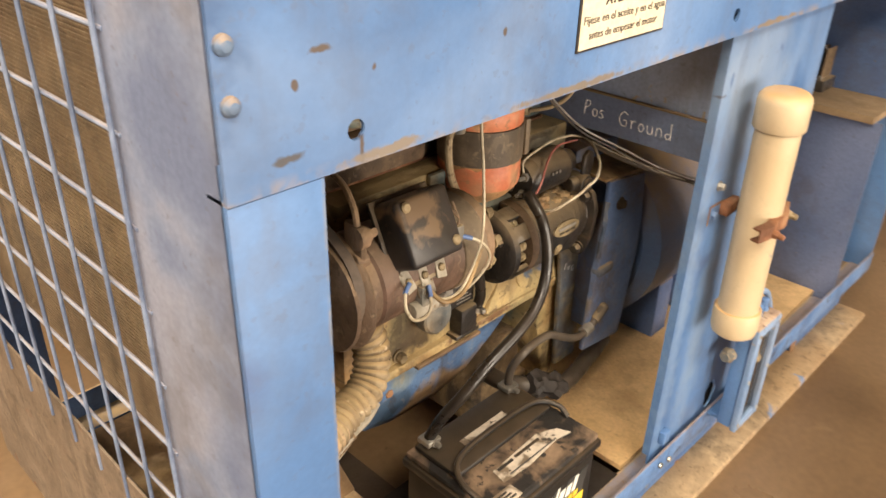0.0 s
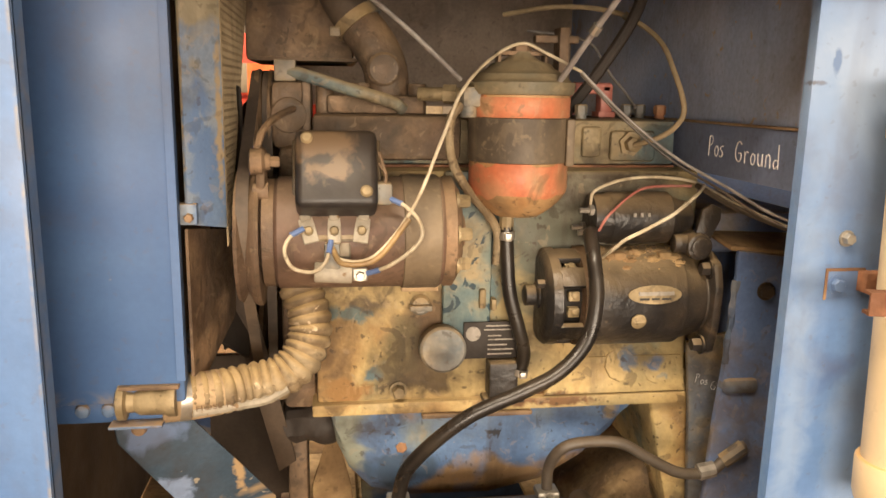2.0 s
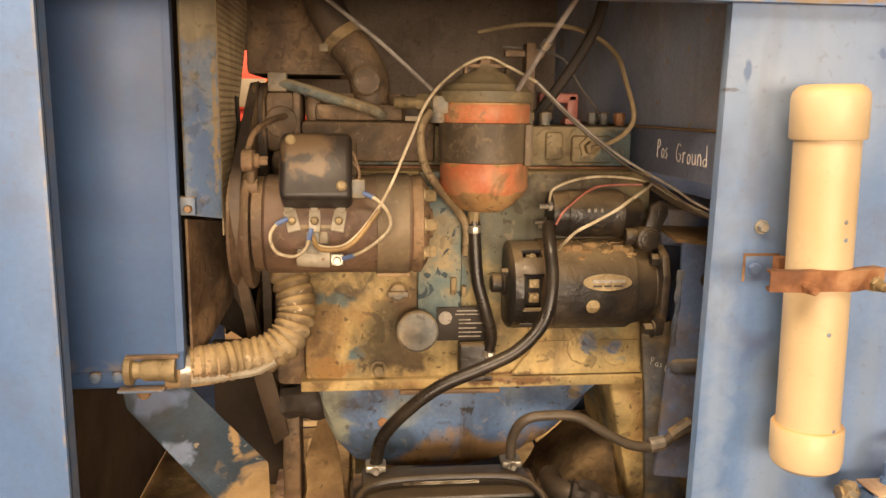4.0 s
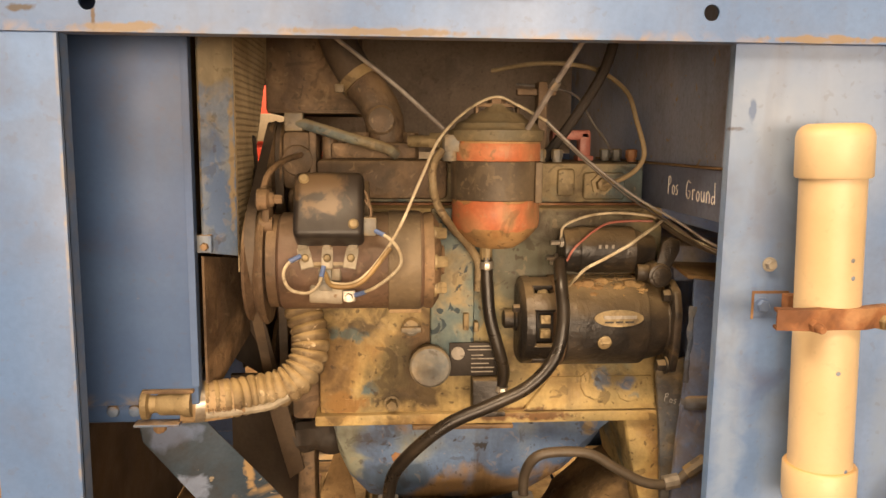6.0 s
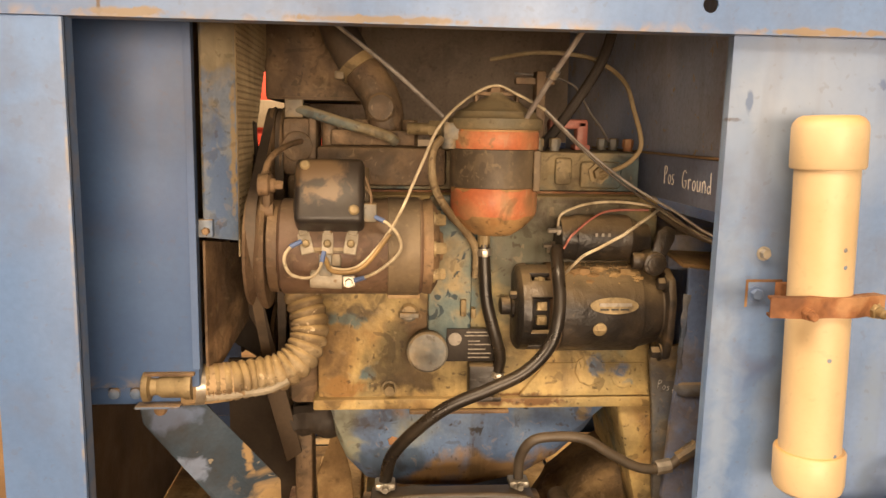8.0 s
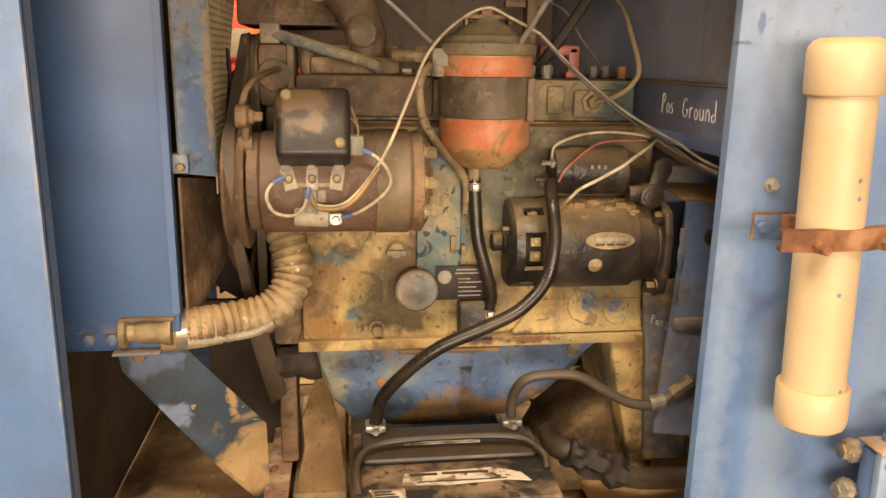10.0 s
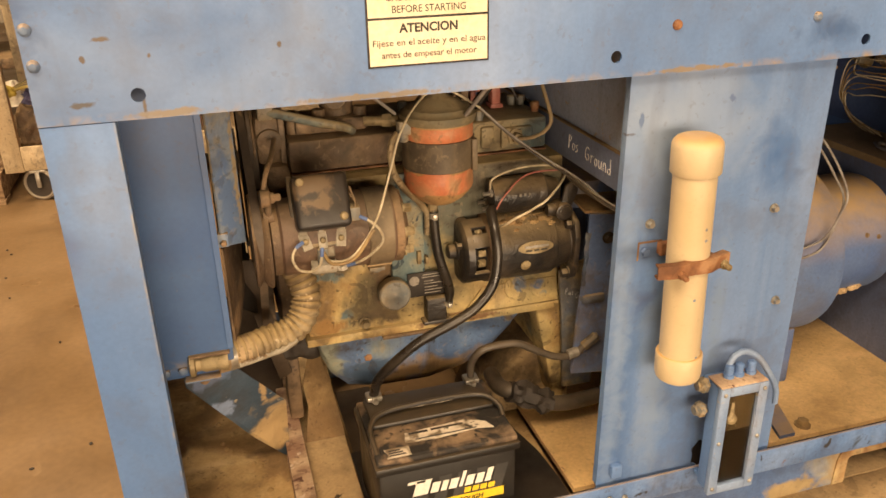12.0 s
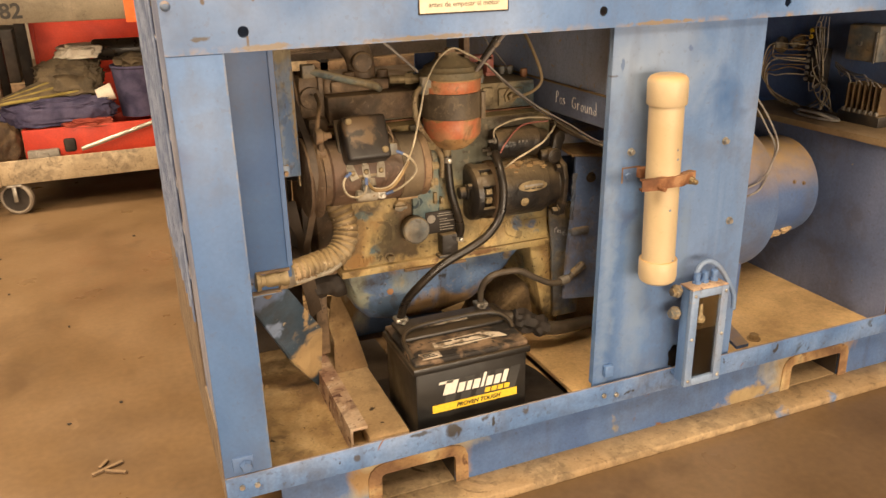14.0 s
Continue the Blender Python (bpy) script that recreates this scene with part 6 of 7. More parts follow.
cyl(bm, (0.733, 0.245, 0.648), (0.733, 0.206, 0.648), 0.0165, 20, 0.003)
cyl(bm, (0.733, 0.206, 0.648), (0.733, 0.203, 0.648), 0.012, 20, 0.001)
cyl(bm, (0.705, 0.224, 0.650), (0.722, 0.222, 0.650), 0.012, 14, 0.002)
extrude_poly(bm, [(0.729, 0.214, 0.660), (0.738, 0.218, 0.692), (0.750, 0.218, 0.700), (0.763, 0.218, 0.694), (0.762, 0.216, 0.680), (0.748, 0.212, 0.655)], (0, 0.007, 0), 0.002)
part("shift_fork", bm, M_BLACK, st)

# ---- battery ----
bat = thing("battery", (0.46, 0.12, 0.142), "black car battery with a dusty worn label", "battery")
BX0, BX1, BY0, BY1 = 0.336, 0.579, 0.034, 0.214
bm = B()
box(bm, BX0, BX1, BY0, BY1, 0.143, 0.300, 0.006)
part("case", bm, M_CASE, bat)
bm = B()
box(bm, BX0 - 0.006, BX1 + 0.006, BY0 - 0.006, BY1 + 0.006, 0.296, 0.312, 0.004)
lid = part("lid", bm, M_CASE, bat, "dusty black lid")
bm = B()
box(bm, BX0 - 0.002, BX1 + 0.002, BY0 - 0.002, BY1 + 0.002, 0.3115, 0.324, 0.005)
part("lid_top", bm, M_LIDDIRT, lid, "dirt streaked black top")
bm = B()
box(bm, BX0 + 0.010, BX1 - 0.010, BY0 + 0.085, BY1 - 0.006, 0.3235, 0.334, 0.005)
part("vent_ridge", bm, M_CASE, lid)
bm = B()
tube(bm, [(BX0 + 0.004, BY0 + 0.02, 0.322), (BX0 + 0.004, BY0 + 0.075, 0.338), (BX0 + 0.035, BY0 + 0.10, 0.348), (0.46, BY0 + 0.105, 0.350), (BX1 - 0.035, BY0 + 0.10, 0.348), (BX1 - 0.006, BY0 + 0.075, 0.338), (BX1 - 0.004, BY0 + 0.055, 0.326)], 0.0046, 10, 8)
part("carry_strap", bm, M_CASE, bat, "black rope carry strap")
bm = B()
box(bm, BX0 + 0.012, BX1 - 0.018, BY0 + 0.004, BY0 + 0.078, 0.324, 0.3252)
part("dust_label", bm, M_LIDDIRT, bat, "dirt covered top label")
bm = B()
extrude_poly(bm, [(BX0 + 0.055, BY0 + 0.034, 0.3254), (BX0 + 0.11, BY0 + 0.030, 0.3254), (BX1 - 0.060, BY0 + 0.036, 0.3254), (BX1 - 0.030, BY0 + 0.030, 0.3254), (BX1 - 0.040, BY0 + 0.052, 0.3254), (BX1 - 0.075, BY0 + 0.066, 0.3254), (BX0 + 0.10, BY0 + 0.062, 0.3254), (BX0 + 0.060, BY0 + 0.060, 0.3254)], (0, 0, 0.0008))
wl = part("white_label", bm, M_TORN, bat, "worn white label")
for i, (x0, x1, y) in enumerate(((0.402, 0.436, 0.087), (0.442, 0.500, 0.088), (0.410, 0.520, 0.071))):
    bm = B()
    box(bm, x0, x1, y, y + (0.005 if i < 2 else 0.0022), 0.3262, 0.3268)
    part("print_bar", bm, (M_INK, M_CASE, M_GREYINK)[i], wl)
bm = B()
box(bm, BX0 + 0.016, BX0 + 0.058, BY0 + 0.002, BY0 + 0.026, 0.3256, 0.3266)
st2 = part("date_label", bm, M_TORN, bat, "small cream date sticker")
for i in range(3):
    bm = B()
    box(bm, BX0 + 0.022, BX0 + 0.05 - 0.004 * i, BY0 + 0.006 + 0.006 * i, BY0 + 0.009 + 0.006 * i, 0.3266, 0.3272)
    part("print_bar", bm, M_INK, st2)
bm = B()
box(bm, 0.40, 0.50, BY0 + 0.118, BY0 + 0.132, 0.334, 0.335)
part("rear_label", bm, M_TORN, bat)
# printed front: wordmark blocks, bars and slogan
FYB = BY0 - 0.0006


def slanted(bm, x, z, w, h, sl=0.2):
    extrude_poly(bm, [(x, FYB, z), (x + w, FYB, z), (x + w + h * sl, FYB, z + h), (x + h * sl, FYB, z + h)], (0, 0.0012, 0))


for i in range(5):
    bm = B()
    slanted(bm, 0.392 + 0.034 * i, 0.212, 0.022, 0.058, 0.25)
    part("ghost_bar", bm, M_GREYINK, bat, "dark grey printed bar")
FYB -= 0.0008
x = 0.392
for w, h in ((0.026, 0.030), (0.014, 0.020), (0.010, 0.020), (0.014, 0.020), (0.006, 0.031), (0.014, 0.020), (0.013, 0.020), (0.010, 0.027)):
    bm = B()
    slanted(bm, x, 0.2395, w, h, 0.28)
    part("wordmark_block", bm, M_WHITE, bat, "white printed block")
    x += w + 0.0045
bm = B()
slanted(bm, 0.384, 0.265, 0.03, 0.005, 0.28)
part("wordmark_block", bm, M_WHITE, bat, "white printed block")
for i in range(4):
    bm = B()
    slanted(bm, 0.483 + 0.0145 * i, 0.2245, 0.0115, 0.010, 0.2)
    part("wordmark_block", bm, M_YELLOW, bat, "gold printed block")
bm = B()
box(bm, 0.369, 0.556, FYB - 0.0004, FYB + 0.0008, 0.2035, 0.2205)
part("yellow_bar", bm, M_YELLOW, bat, "yellow slogan bar")
lettering("PROVEN TOUGH", 0.0125, facing((0.420, FYB - 0.0008, 0.2075), (1, 0, 0), (0, 0, 1)), M_INK, bat, shear=0.25, width=0.098, bold=0.0003)
for x, y in ((0.365, 0.196), (0.550, 0.196)):
    bm = B()
    lathe(bm, (x, y, 0.332), (0, 0, 1), [(0, 0.010), (0.012, 0.009)], 16)
    box(bm, x - 0.014, x + 0.014, y - 0.013, y + 0.013, 0.337, 0.347, 0.003)
    bolt(bm, (x, y - 0.013, 0.342), (0, -1, 0), 0.005, 0.010)
    part("terminal_clamp", bm, M_STEEL, bat, "dull lead terminal clamp")
mat_ob = thing("battery_mat", (0.62, 0.15, 0.142), "dark oily mat under the battery", "mat")
bm = B()
extrude_poly(bm, [(0.330, 0.047, 0.1425), (0.697, 0.047, 0.1425), (0.697, 0.10, 0.1425), (0.690, 0.19, 0.1425), (0.664, 0.30, 0.1425), (0.330, 0.30, 0.1425)], (0, 0, 0.004), 0.001)
part("sheet", bm, M_DARK, mat_ob)

# ---- cables and wires ----


def cable(name, label, pts, r, material, n=10, cat="wire", ends=()):
    at = pts[0]
    ob = thing(name, at, label, cat)
    bm = B()
    tube(bm, pts, r, n, 8)
    part("insulation", bm, material, ob)
    for p, q, rr, m, nm in ends:
        bm = B()
        tube(bm, [p, q], rr, 10, 1)
        part(nm, bm, m, ob)
    return ob


cable("battery_cable", "thick black battery cable to the starter solenoid",
      [(0.365, 0.196, 0.345), (0.373, 0.178, 0.389), (0.402, 0.160, 0.431), (0.445, 0.152, 0.467), (0.503, 0.150, 0.493), (0.548, 0.155, 0.514), (0.582, 0.165, 0.548), (0.594, 0.175, 0.594), (0.594, 0.190, 0.637), (0.596, 0.215, 0.662), (0.602, 0.228, 0.664)], 0.0088, M_RUBBER, 14, "cable")
cable("ground_cable", "dusty dark ground cable to the flywheel housing",
      [(0.550, 0.196, 0.342), (0.551, 0.192, 0.379), (0.566, 0.182, 0.407), (0.601, 0.183, 0.412), (0.64, 0.184, 0.407), (0.68, 0.185, 0.383), (0.72, 0.183, 0.364), (0.759, 0.182, 0.366), (0.785, 0.180, 0.392), (0.80, 0.180, 0.398)], 0.0070, M_CABLE, 14, "cable",
      [((0.742, 0.1825, 0.364), (0.762, 0.182, 0.368), 0.0105, M_GREY, "sleeve"), ((0.772, 0.181, 0.378), (0.798, 0.180, 0.397), 0.010, M_CAP, "lug")])
cable("white_wire", "long white wire looping over the oil filter",
      [(0.288, 0.132, 0.670), (0.299, 0.114, 0.658), (0.333, 0.112, 0.663), (0.373, 0.120, 0.712), (0.405, 0.150, 0.778), (0.431, 0.180, 0.830), (0.470, 0.215, 0.867), (0.509, 0.235, 0.885), (0.538, 0.230, 0.874), (0.571, 0.200, 0.853)], 0.0019, M_WWIRE)
cable("grey_wire", "dirty grey run of the long wire to the bulkhead", [(0.571, 0.200, 0.853), (0.622, 0.196, 0.806), (0.684, 0.190, 0.759), (0.733, 0.150, 0.727), (0.752, 0.090, 0.707), (0.79, 0.035, 0.692)], 0.0017, M_GWIRE)
cable("grey_wire", "grey wire strand beside the white loop", [(0.571, 0.203, 0.851), (0.618, 0.200, 0.806), (0.680, 0.194, 0.756), (0.728, 0.160, 0.724), (0.750, 0.095, 0.700), (0.79, 0.04, 0.684)], 0.0016, M_CABLE)
cable("tan_wire", "yellowed wire from the regulator", [(0.289, 0.128, 0.668), (0.300, 0.110, 0.655), (0.334, 0.109, 0.660), (0.368, 0.116, 0.700)], 0.0030, M_YWIRE)
cable("white_wire", "short white wire with blue crimps under the regulator",
      [(0.257, 0.132, 0.685), (0.246, 0.124, 0.680), (0.241, 0.117, 0.667), (0.249, 0.113, 0.651), (0.269, 0.113, 0.646), (0.282, 0.117, 0.655), (0.287, 0.126, 0.670)], 0.0021, M_WWIRE, 10, "wire",
      [((0.247, 0.126, 0.682), (0.260, 0.132, 0.688), 0.0030, M_LUG, "crimp"), ((0.2855, 0.121, 0.664), (0.288, 0.128, 0.676), 0.0030, M_LUG, "crimp")])
cable("white_wire", "short white wire with blue crimps from the dynamo post",
      [(0.352, 0.132, 0.718), (0.366, 0.122, 0.711), (0.378, 0.115, 0.698), (0.381, 0.113, 0.682), (0.370, 0.114, 0.667), (0.349, 0.119, 0.651), (0.328, 0.128, 0.641)], 0.0021, M_WWIRE, 10, "wire",
      [((0.349, 0.133, 0.719), (0.361, 0.126, 0.714), 0.0030, M_LUG, "crimp"), ((0.338, 0.124, 0.645), (0.325, 0.129, 0.640), 0.0030, M_LUG, "crimp")])
bm = B()
box(bm, 0.335, 0.352, 0.130, 0.155, 0.712, 0.735, 0.003)
post = thing("dynamo_post", (0.344, 0.14, 0.71), "small metal field post on the dynamo", "terminal")
part("lug", bm, M_CAP, post)
for dz in (0.0, 0.012):
    cable("thin_wire", "thin brown wire beside the regulator", [(0.338, 0.140, 0.755 + dz), (0.345, 0.135, 0.744), (0.344, 0.136, 0.732)], 0.0016, M_BROWN, 6)
cable("white_wire", "white wire curling from the solenoid to the bulkhead",
      [(0.602, 0.238, 0.696), (0.608, 0.244, 0.712), (0.635, 0.240, 0.725), (0.668, 0.240, 0.730), (0.703, 0.240, 0.729), (0.736, 0.230, 0.723), (0.750, 0.150, 0.706), (0.79, 0.05, 0.682)], 0.0019, M_WWIRE)
cable("red_wire", "faded red wire from the solenoid", [(0.606, 0.214, 0.668), (0.614, 0.212, 0.684), (0.630, 0.219, 0.697), (0.646, 0.226, 0.708), (0.667, 0.233, 0.717), (0.695, 0.239, 0.719), (0.728, 0.232, 0.720)], 0.0016, M_RWIRE)
cable("white_wire", "white wire rising off the starter", [(0.610, 0.215, 0.634), (0.612, 0.182, 0.651), (0.621, 0.166, 0.666), (0.637, 0.157, 0.677), (0.653, 0.153, 0.687), (0.669, 0.150, 0.697), (0.691, 0.161, 0.709), (0.714, 0.184, 0.717), (0.730, 0.205, 0.722), (0.740, 0.224, 0.722)], 0.0021, M_WWIRE)
cable("dark_wire", "dark wire bundle to the bulkhead", [(0.732, 0.226, 0.721), (0.748, 0.14, 0.702), (0.80, 0.05, 0.680)], 0.0034, M_CABLE)
cable("grey_line", "thin grey capillary line arching to the bulkhead",
      [(0.674, 0.290, 0.766), (0.692, 0.262, 0.776), (0.707, 0.245, 0.791), (0.715, 0.241, 0.813), (0.710, 0.264, 0.856), (0.713, 0.325, 0.899), (0.687, 0.372, 0.931), (0.645, 0.390, 0.943), (0.590, 0.410, 0.945), (0.530, 0.440, 0.936)], 0.0034, M_GUARD, 10, "wire",
      [((0.691, 0.368, 0.927), (0.683, 0.376, 0.934), 0.0055, M_CAP, "tape")])
cable("thin_line", "thin wire behind the head", [(0.716, 0.40, 0.811), (0.712, 0.44, 0.835), (0.705, 0.471, 0.854), (0.691, 0.49, 0.885), (0.678, 0.497, 0.903), (0.645, 0.50, 0.914), (0.58, 0.50, 0.920)], 0.0020, M_GWIRE, 6)
cable("control_rod", "grey control rod rising from behind the filter", [(0.544, 0.205, 0.838), (0.573, 0.165, 0.897), (0.598, 0.130, 0.946), (0.625, 0.10, 1.00)], 0.0036, M_GWIRE, 8, "rod",
      [((0.571, 0.168, 0.893), (0.575, 0.162, 0.901), 0.0060, M_STEEL, "clip")])
cable("throttle_rod", "thin diagonal throttle rod", [(0.441, 0.25, 0.843), (0.375, 0.24, 0.900), (0.306, 0.23, 0.952), (0.25, 0.222, 0.995)], 0.0028, M_GWIRE, 8, "rod")
pivot = thing("throttle_link", (0.60, 0.36, 0.80), "dark linkage plate under the hood", "linkage")
bm = B()
box(bm, 0.590, 0.604, 0.36, 0.39, 0.800, 0.915, 0.002)
box(bm, 0.56, 0.62, 0.37, 0.385, 0.895, 0.905, 0.002)
part("plate", bm, M_BROWN, pivot)
bm = B()
tube(bm, [(0.60, 0.36, 0.80), (0.64, 0.34, 0.86), (0.68, 0.33, 0.93), (0.70, 0.33, 1.0)], 0.008, 10, 6)
part("dark_hose", bm, M_DARK, pivot)

# ---- document tube ----
tub = thing("document_tube", (0.82, -0.05, 0.44), "cream pvc document tube strapped to the panel", "tube")
TA, TB = Vector((0.8275, -0.045, 0.440)), Vector((0.8165, -0.045, 0.848))
TD = (TB - TA).normalized()
bm = B()
lathe(bm, TA + TD * 0.006, TD, [(0, 0.0322), (0.396, 0.0322)], 44)
part("pipe", bm, M_PVC, tub)
bm = B()
lathe(bm, TB, -TD, [(0.000, 0.006), (0.0005, 0.026), (0.003, 0.0315), (0.008, 0.0358), (0.014, 0.0372), (0.053, 0.0372), (0.055, 0.0358), (0.0555, 0.0323)], 44)
part("cap", bm, M_PVC, tub)
bm = B()
lathe(bm, TA, TD, [(-0.004, 0.006), (-0.0035, 0.018), (-0.001, 0.029), (0.004, 0.0352), (0.012, 0.0372), (0.046, 0.0372), (0.048, 0.0358), (0.0485, 0.0323)], 44)
part("cap", bm, M_PVC, tub)
for z, a in ((0.712, 0.2), (0.694, 0.24), (0.596, -0.1), (0.49, 0.35), (0.823, -0.1)):
    bm = B()
    c = TA + TD * (z - TA.z)
    p = c + Vector((math.sin(a) * 0.0323, -math.cos(a) * 0.0323, 0))
    lathe(bm, p, (math.sin(a), -math.cos(a), 0), [(0, 0.0026), (0.0004, 0.0020)], 7)
    part("paint_spot", bm, M_CHIP, tub)
clampo = thing("tube_clamp", (0.82, -0.05, 0.653), "rusty iron clamp round the document tube", "clamp")
TC = TA + TD * (0.653 - TA.z)
def channel(bm, path, half, web, flange):
    """A channel section swept along a level path of (x, y); its flanges point away from the camera side."""
    P = [Vector((x, y, 0)) for x, y in path]
    rows = []
    for i, p in enumerate(P):
        t = (P[min(i + 1, len(P) - 1)] - P[max(i - 1, 0)]).normalized()
        n = Vector((-t.y, t.x, 0))
        z = TC.z
        rows.append([bm.verts.new((q.x, q.y, z + dz)) for q, dz in ((p, -half), (p, half), (p + n * flange, half), (p + n * flange, half - web), (p + n * web, half - web), (p + n * web, web - half), (p + n * flange, web - half), (p + n * flange, -half))])
    for a, b in zip(rows, rows[1:]):
        for k in range(8):
            bm.faces.new((a[k], a[(k + 1) % 8], b[(k + 1) % 8], b[k]))
    bm.faces.new(rows[0][::-1])
    bm.faces.new(rows[-1])
    return bm


bm = B()
channel(bm, [(p.x, p.y) for p in smooth_path([(0.751, -0.0790, 0), (0.770, -0.0830, 0), (0.786, -0.0845, 0), (0.812, -0.0815, 0), (0.838, -0.0825, 0), (0.858, -0.074, 0), (0.882, -0.066, 0)], 5)], 0.0105, 0.003, 0.014)
part("saddle", bm, M_RUST, clampo, "rusty bent channel saddle")
bm = B()
tube(bm, [(0.868, -0.062, TC.z - 0.003), (0.867, -0.035, TC.z - 0.003), (0.858, -0.014, TC.z - 0.003), (0.838, -0.004, TC.z - 0.003), (0.8215, -0.003, TC.z - 0.003)], 0.0042, 10, 8)
box(bm, 0.800, 0.843, -0.006, 0.0092, TC.z - 0.010, TC.z + 0.010, 0.001)
part("back_hook", bm, M_RUST, clampo)
for p, ax, r, m in (((0.787, -0.082, TC.z - 0.004), (0, -1, -0.12), 0.0068, M_RUST), ((0.868, -0.067, TC.z - 0.005), (0.15, -1, -0.10), 0.0078, M_BRASS)):
    bm = B()
    d = Vector(ax).normalized()
    lathe(bm, p, d, [(0, r * 1.25), (0.002, r * 1.25), (0.0022, r), (0.0085, r), (0.0095, r * 0.9)], 6)
    lathe(bm, Vector(p) + d * 0.009, d, [(0, r * 0.68), (0.008, r * 0.66), (0.010, r * 0.45)], 12)
    part("nut", bm, m, clampo, "" if m is M_RUST else "tan dusted nut")

# ---- sight gauge box ----
gau = thing("sight_gauge", (0.94, -0.04, 0.185), "blue sight gauge box with a dark window", "gauge")
GX0, GX1, GZ0, GZ1 = 0.908, 0.997, 0.186, 0.402
bm = B()
box(bm, GX0, GX1, -0.052, -0.026, GZ0, GZ1, 0.003)
part("box", bm, M_POST, gau)
bm = B()
box(bm, GX0 + 0.008, GX1 - 0.008, -0.026, -0.0045, GZ0 + 0.001, GZ0 + 0.009, 0.001)
part("mount_tab", bm, M_POST, gau)
bm = B()
box(bm, GX0 + 0.008, GX1 - 0.008, -0.026, 0.0088, GZ1 - 0.02, GZ1 - 0.012, 0.001)
part("mount_tab", bm, M_POST, gau)
bm = B()
for a, b, c, d in ((GX0 - 0.002, GX0 + 0.016, GZ0 - 0.003, GZ1 + 0.003), (GX1 - 0.016, GX1 + 0.002, GZ0 - 0.003, GZ1 + 0.003), (GX0 + 0.016, GX1 - 0.016, GZ0 - 0.003, GZ0 + 0.014), (GX0 + 0.016, GX1 - 0.016, GZ1 - 0.014, GZ1 + 0.003)):
    box(bm, a, b, -0.064, -0.053, c, d, 0.0015)
cap_dirt = B()
box(cap_dirt, GX0 - 0.001, GX1 + 0.001, -0.062, -0.020, GZ1 + 0.0032, GZ1 + 0.0062, 0.0012)
part("top_dirt", cap_dirt, M_BEAM, gau, "pink tan dust on the top")
gf = part("window_frame", bm, M_PALE, gau, "light blue window frame")
for x in (GX0 + 0.006, GX1 - 0.006):
    for z in (GZ0 + 0.01, 0.295, GZ1 - 0.008):
        bm = B()
        lathe(bm, (x, -0.064, z), (0, -1, 0), [(0, 0.004), (0.002, 0.0035), (0.003, 0.001)], 8)
        part("screw", bm, M_STEEL, gf)
bm = B()
box(bm, GX0 + 0.016, GX1 - 0.016, -0.0565, -0.0545, GZ0 + 0.012, GZ1 - 0.012)
gl = part("window", bm, M_GLASS, gau, "dirty sight glass")
bm = B()
box(bm, GX0 + 0.014, GX1 - 0.014, -0.0535, -0.0522, GZ0 + 0.012, GZ1 - 0.012)
part("dark_inside", bm, M_DARK, gau, "dark oily inside")
bm = B()
box(bm, GX0 + 0.016, GX1 - 0.016, -0.0541, -0.0536, GZ0 + 0.125, GZ1 - 0.013)
part("dry_inside", bm, M_DRY, gau, "pale dusty upper inside")
bm = B()
lathe(bm, (0.938, -0.0542, 0.330), (0, 0, 1), [(0, 0.010), (0.008, 0.012), (0.016, 0.006), (0.04, 0.004)], 10)
part("float", bm, M_BRASS, gau, "yellowed float")
for z in (0.392, 0.342):
    bm = B()
    lathe(bm, (GX0, -0.022, z), (-1, 0, 0), [(0, 0.009), (0.004, 0.010), (0.005, 0.0135), (0.014, 0.0140), (0.016, 0.010), (0.022, 0.009)], 6)
    fitting = part("side_fitting", bm, M_CAP, gau, "dust caked side fitting")
    bm = B()
    blob(bm, (GX0 - 0.010, -0.024, z + 0.003), (0.010, 0.0125, 0.012), z * 40, 3, 0.35, 3.0)
    part("dirt_cake", bm, M_CAP, fitting)
for x in (0.938, 0.958, 0.982):
    bm = B()
    lathe(bm, (x, -0.034, GZ1 + 0.006), (0, 0, 1), [(0, 0.0095), (0.006, 0.0095), (0.007, 0.0070), (0.022, 0.0075), (0.024, 0.005)], 10)
    part("top_fitting", bm, M_POST, gau)
bm = B()
tube(bm, [(0.938, -0.030, 0.412), (0.939, -0.030, 0.430), (0.950, -0.030, 0.447), (0.970, -0.030, 0.450), (0.996, -0.030, 0.434), (1.022, -0.030, 0.400), (1.046, -0.028, 0.360), (1.052, -0.026, 0.325)], 0.0054, 10, 8)
part("loop_hose", bm, M_PALE, gau, "thin pale blue hose")

# ---- welding generator and its bay ----
GY, GZ = 0.360, 0.445
gen = thing("welding_generator", (1.2, GY, 0.165), "large dusty blue generator drum on the deck", "generator")
bm = B()
lathe(bm, (0.93, GY, GZ), (1, 0, 0), [(0, 0.17), (0.02, 0.197), (0.405, 0.197), (0.413, 0.194), (0.415, 0.165)], 64)
part("main_drum", bm, M_DRUM, gen)
bm = B()
lathe(bm, (1.34, GY, GZ), (1, 0, 0), [(0, 0.134), (0.185, 0.134), (0.199, 0.130), (0.207, 0.115), (0.209, 0.02)], 64)
part("end_drum", bm, M_DRUM, gen)
for a, x in ((0.35, 1.455), (0.30, 1.485)):
    bm = B()
    bolt(bm, (x, GY - 0.134 * math.cos(a), GZ + 0.134 * math.sin(a)), (0, -math.cos(a), math.sin(a)), 0.004, 0.005)
    part("bolt", bm, M_BROWN, gen)
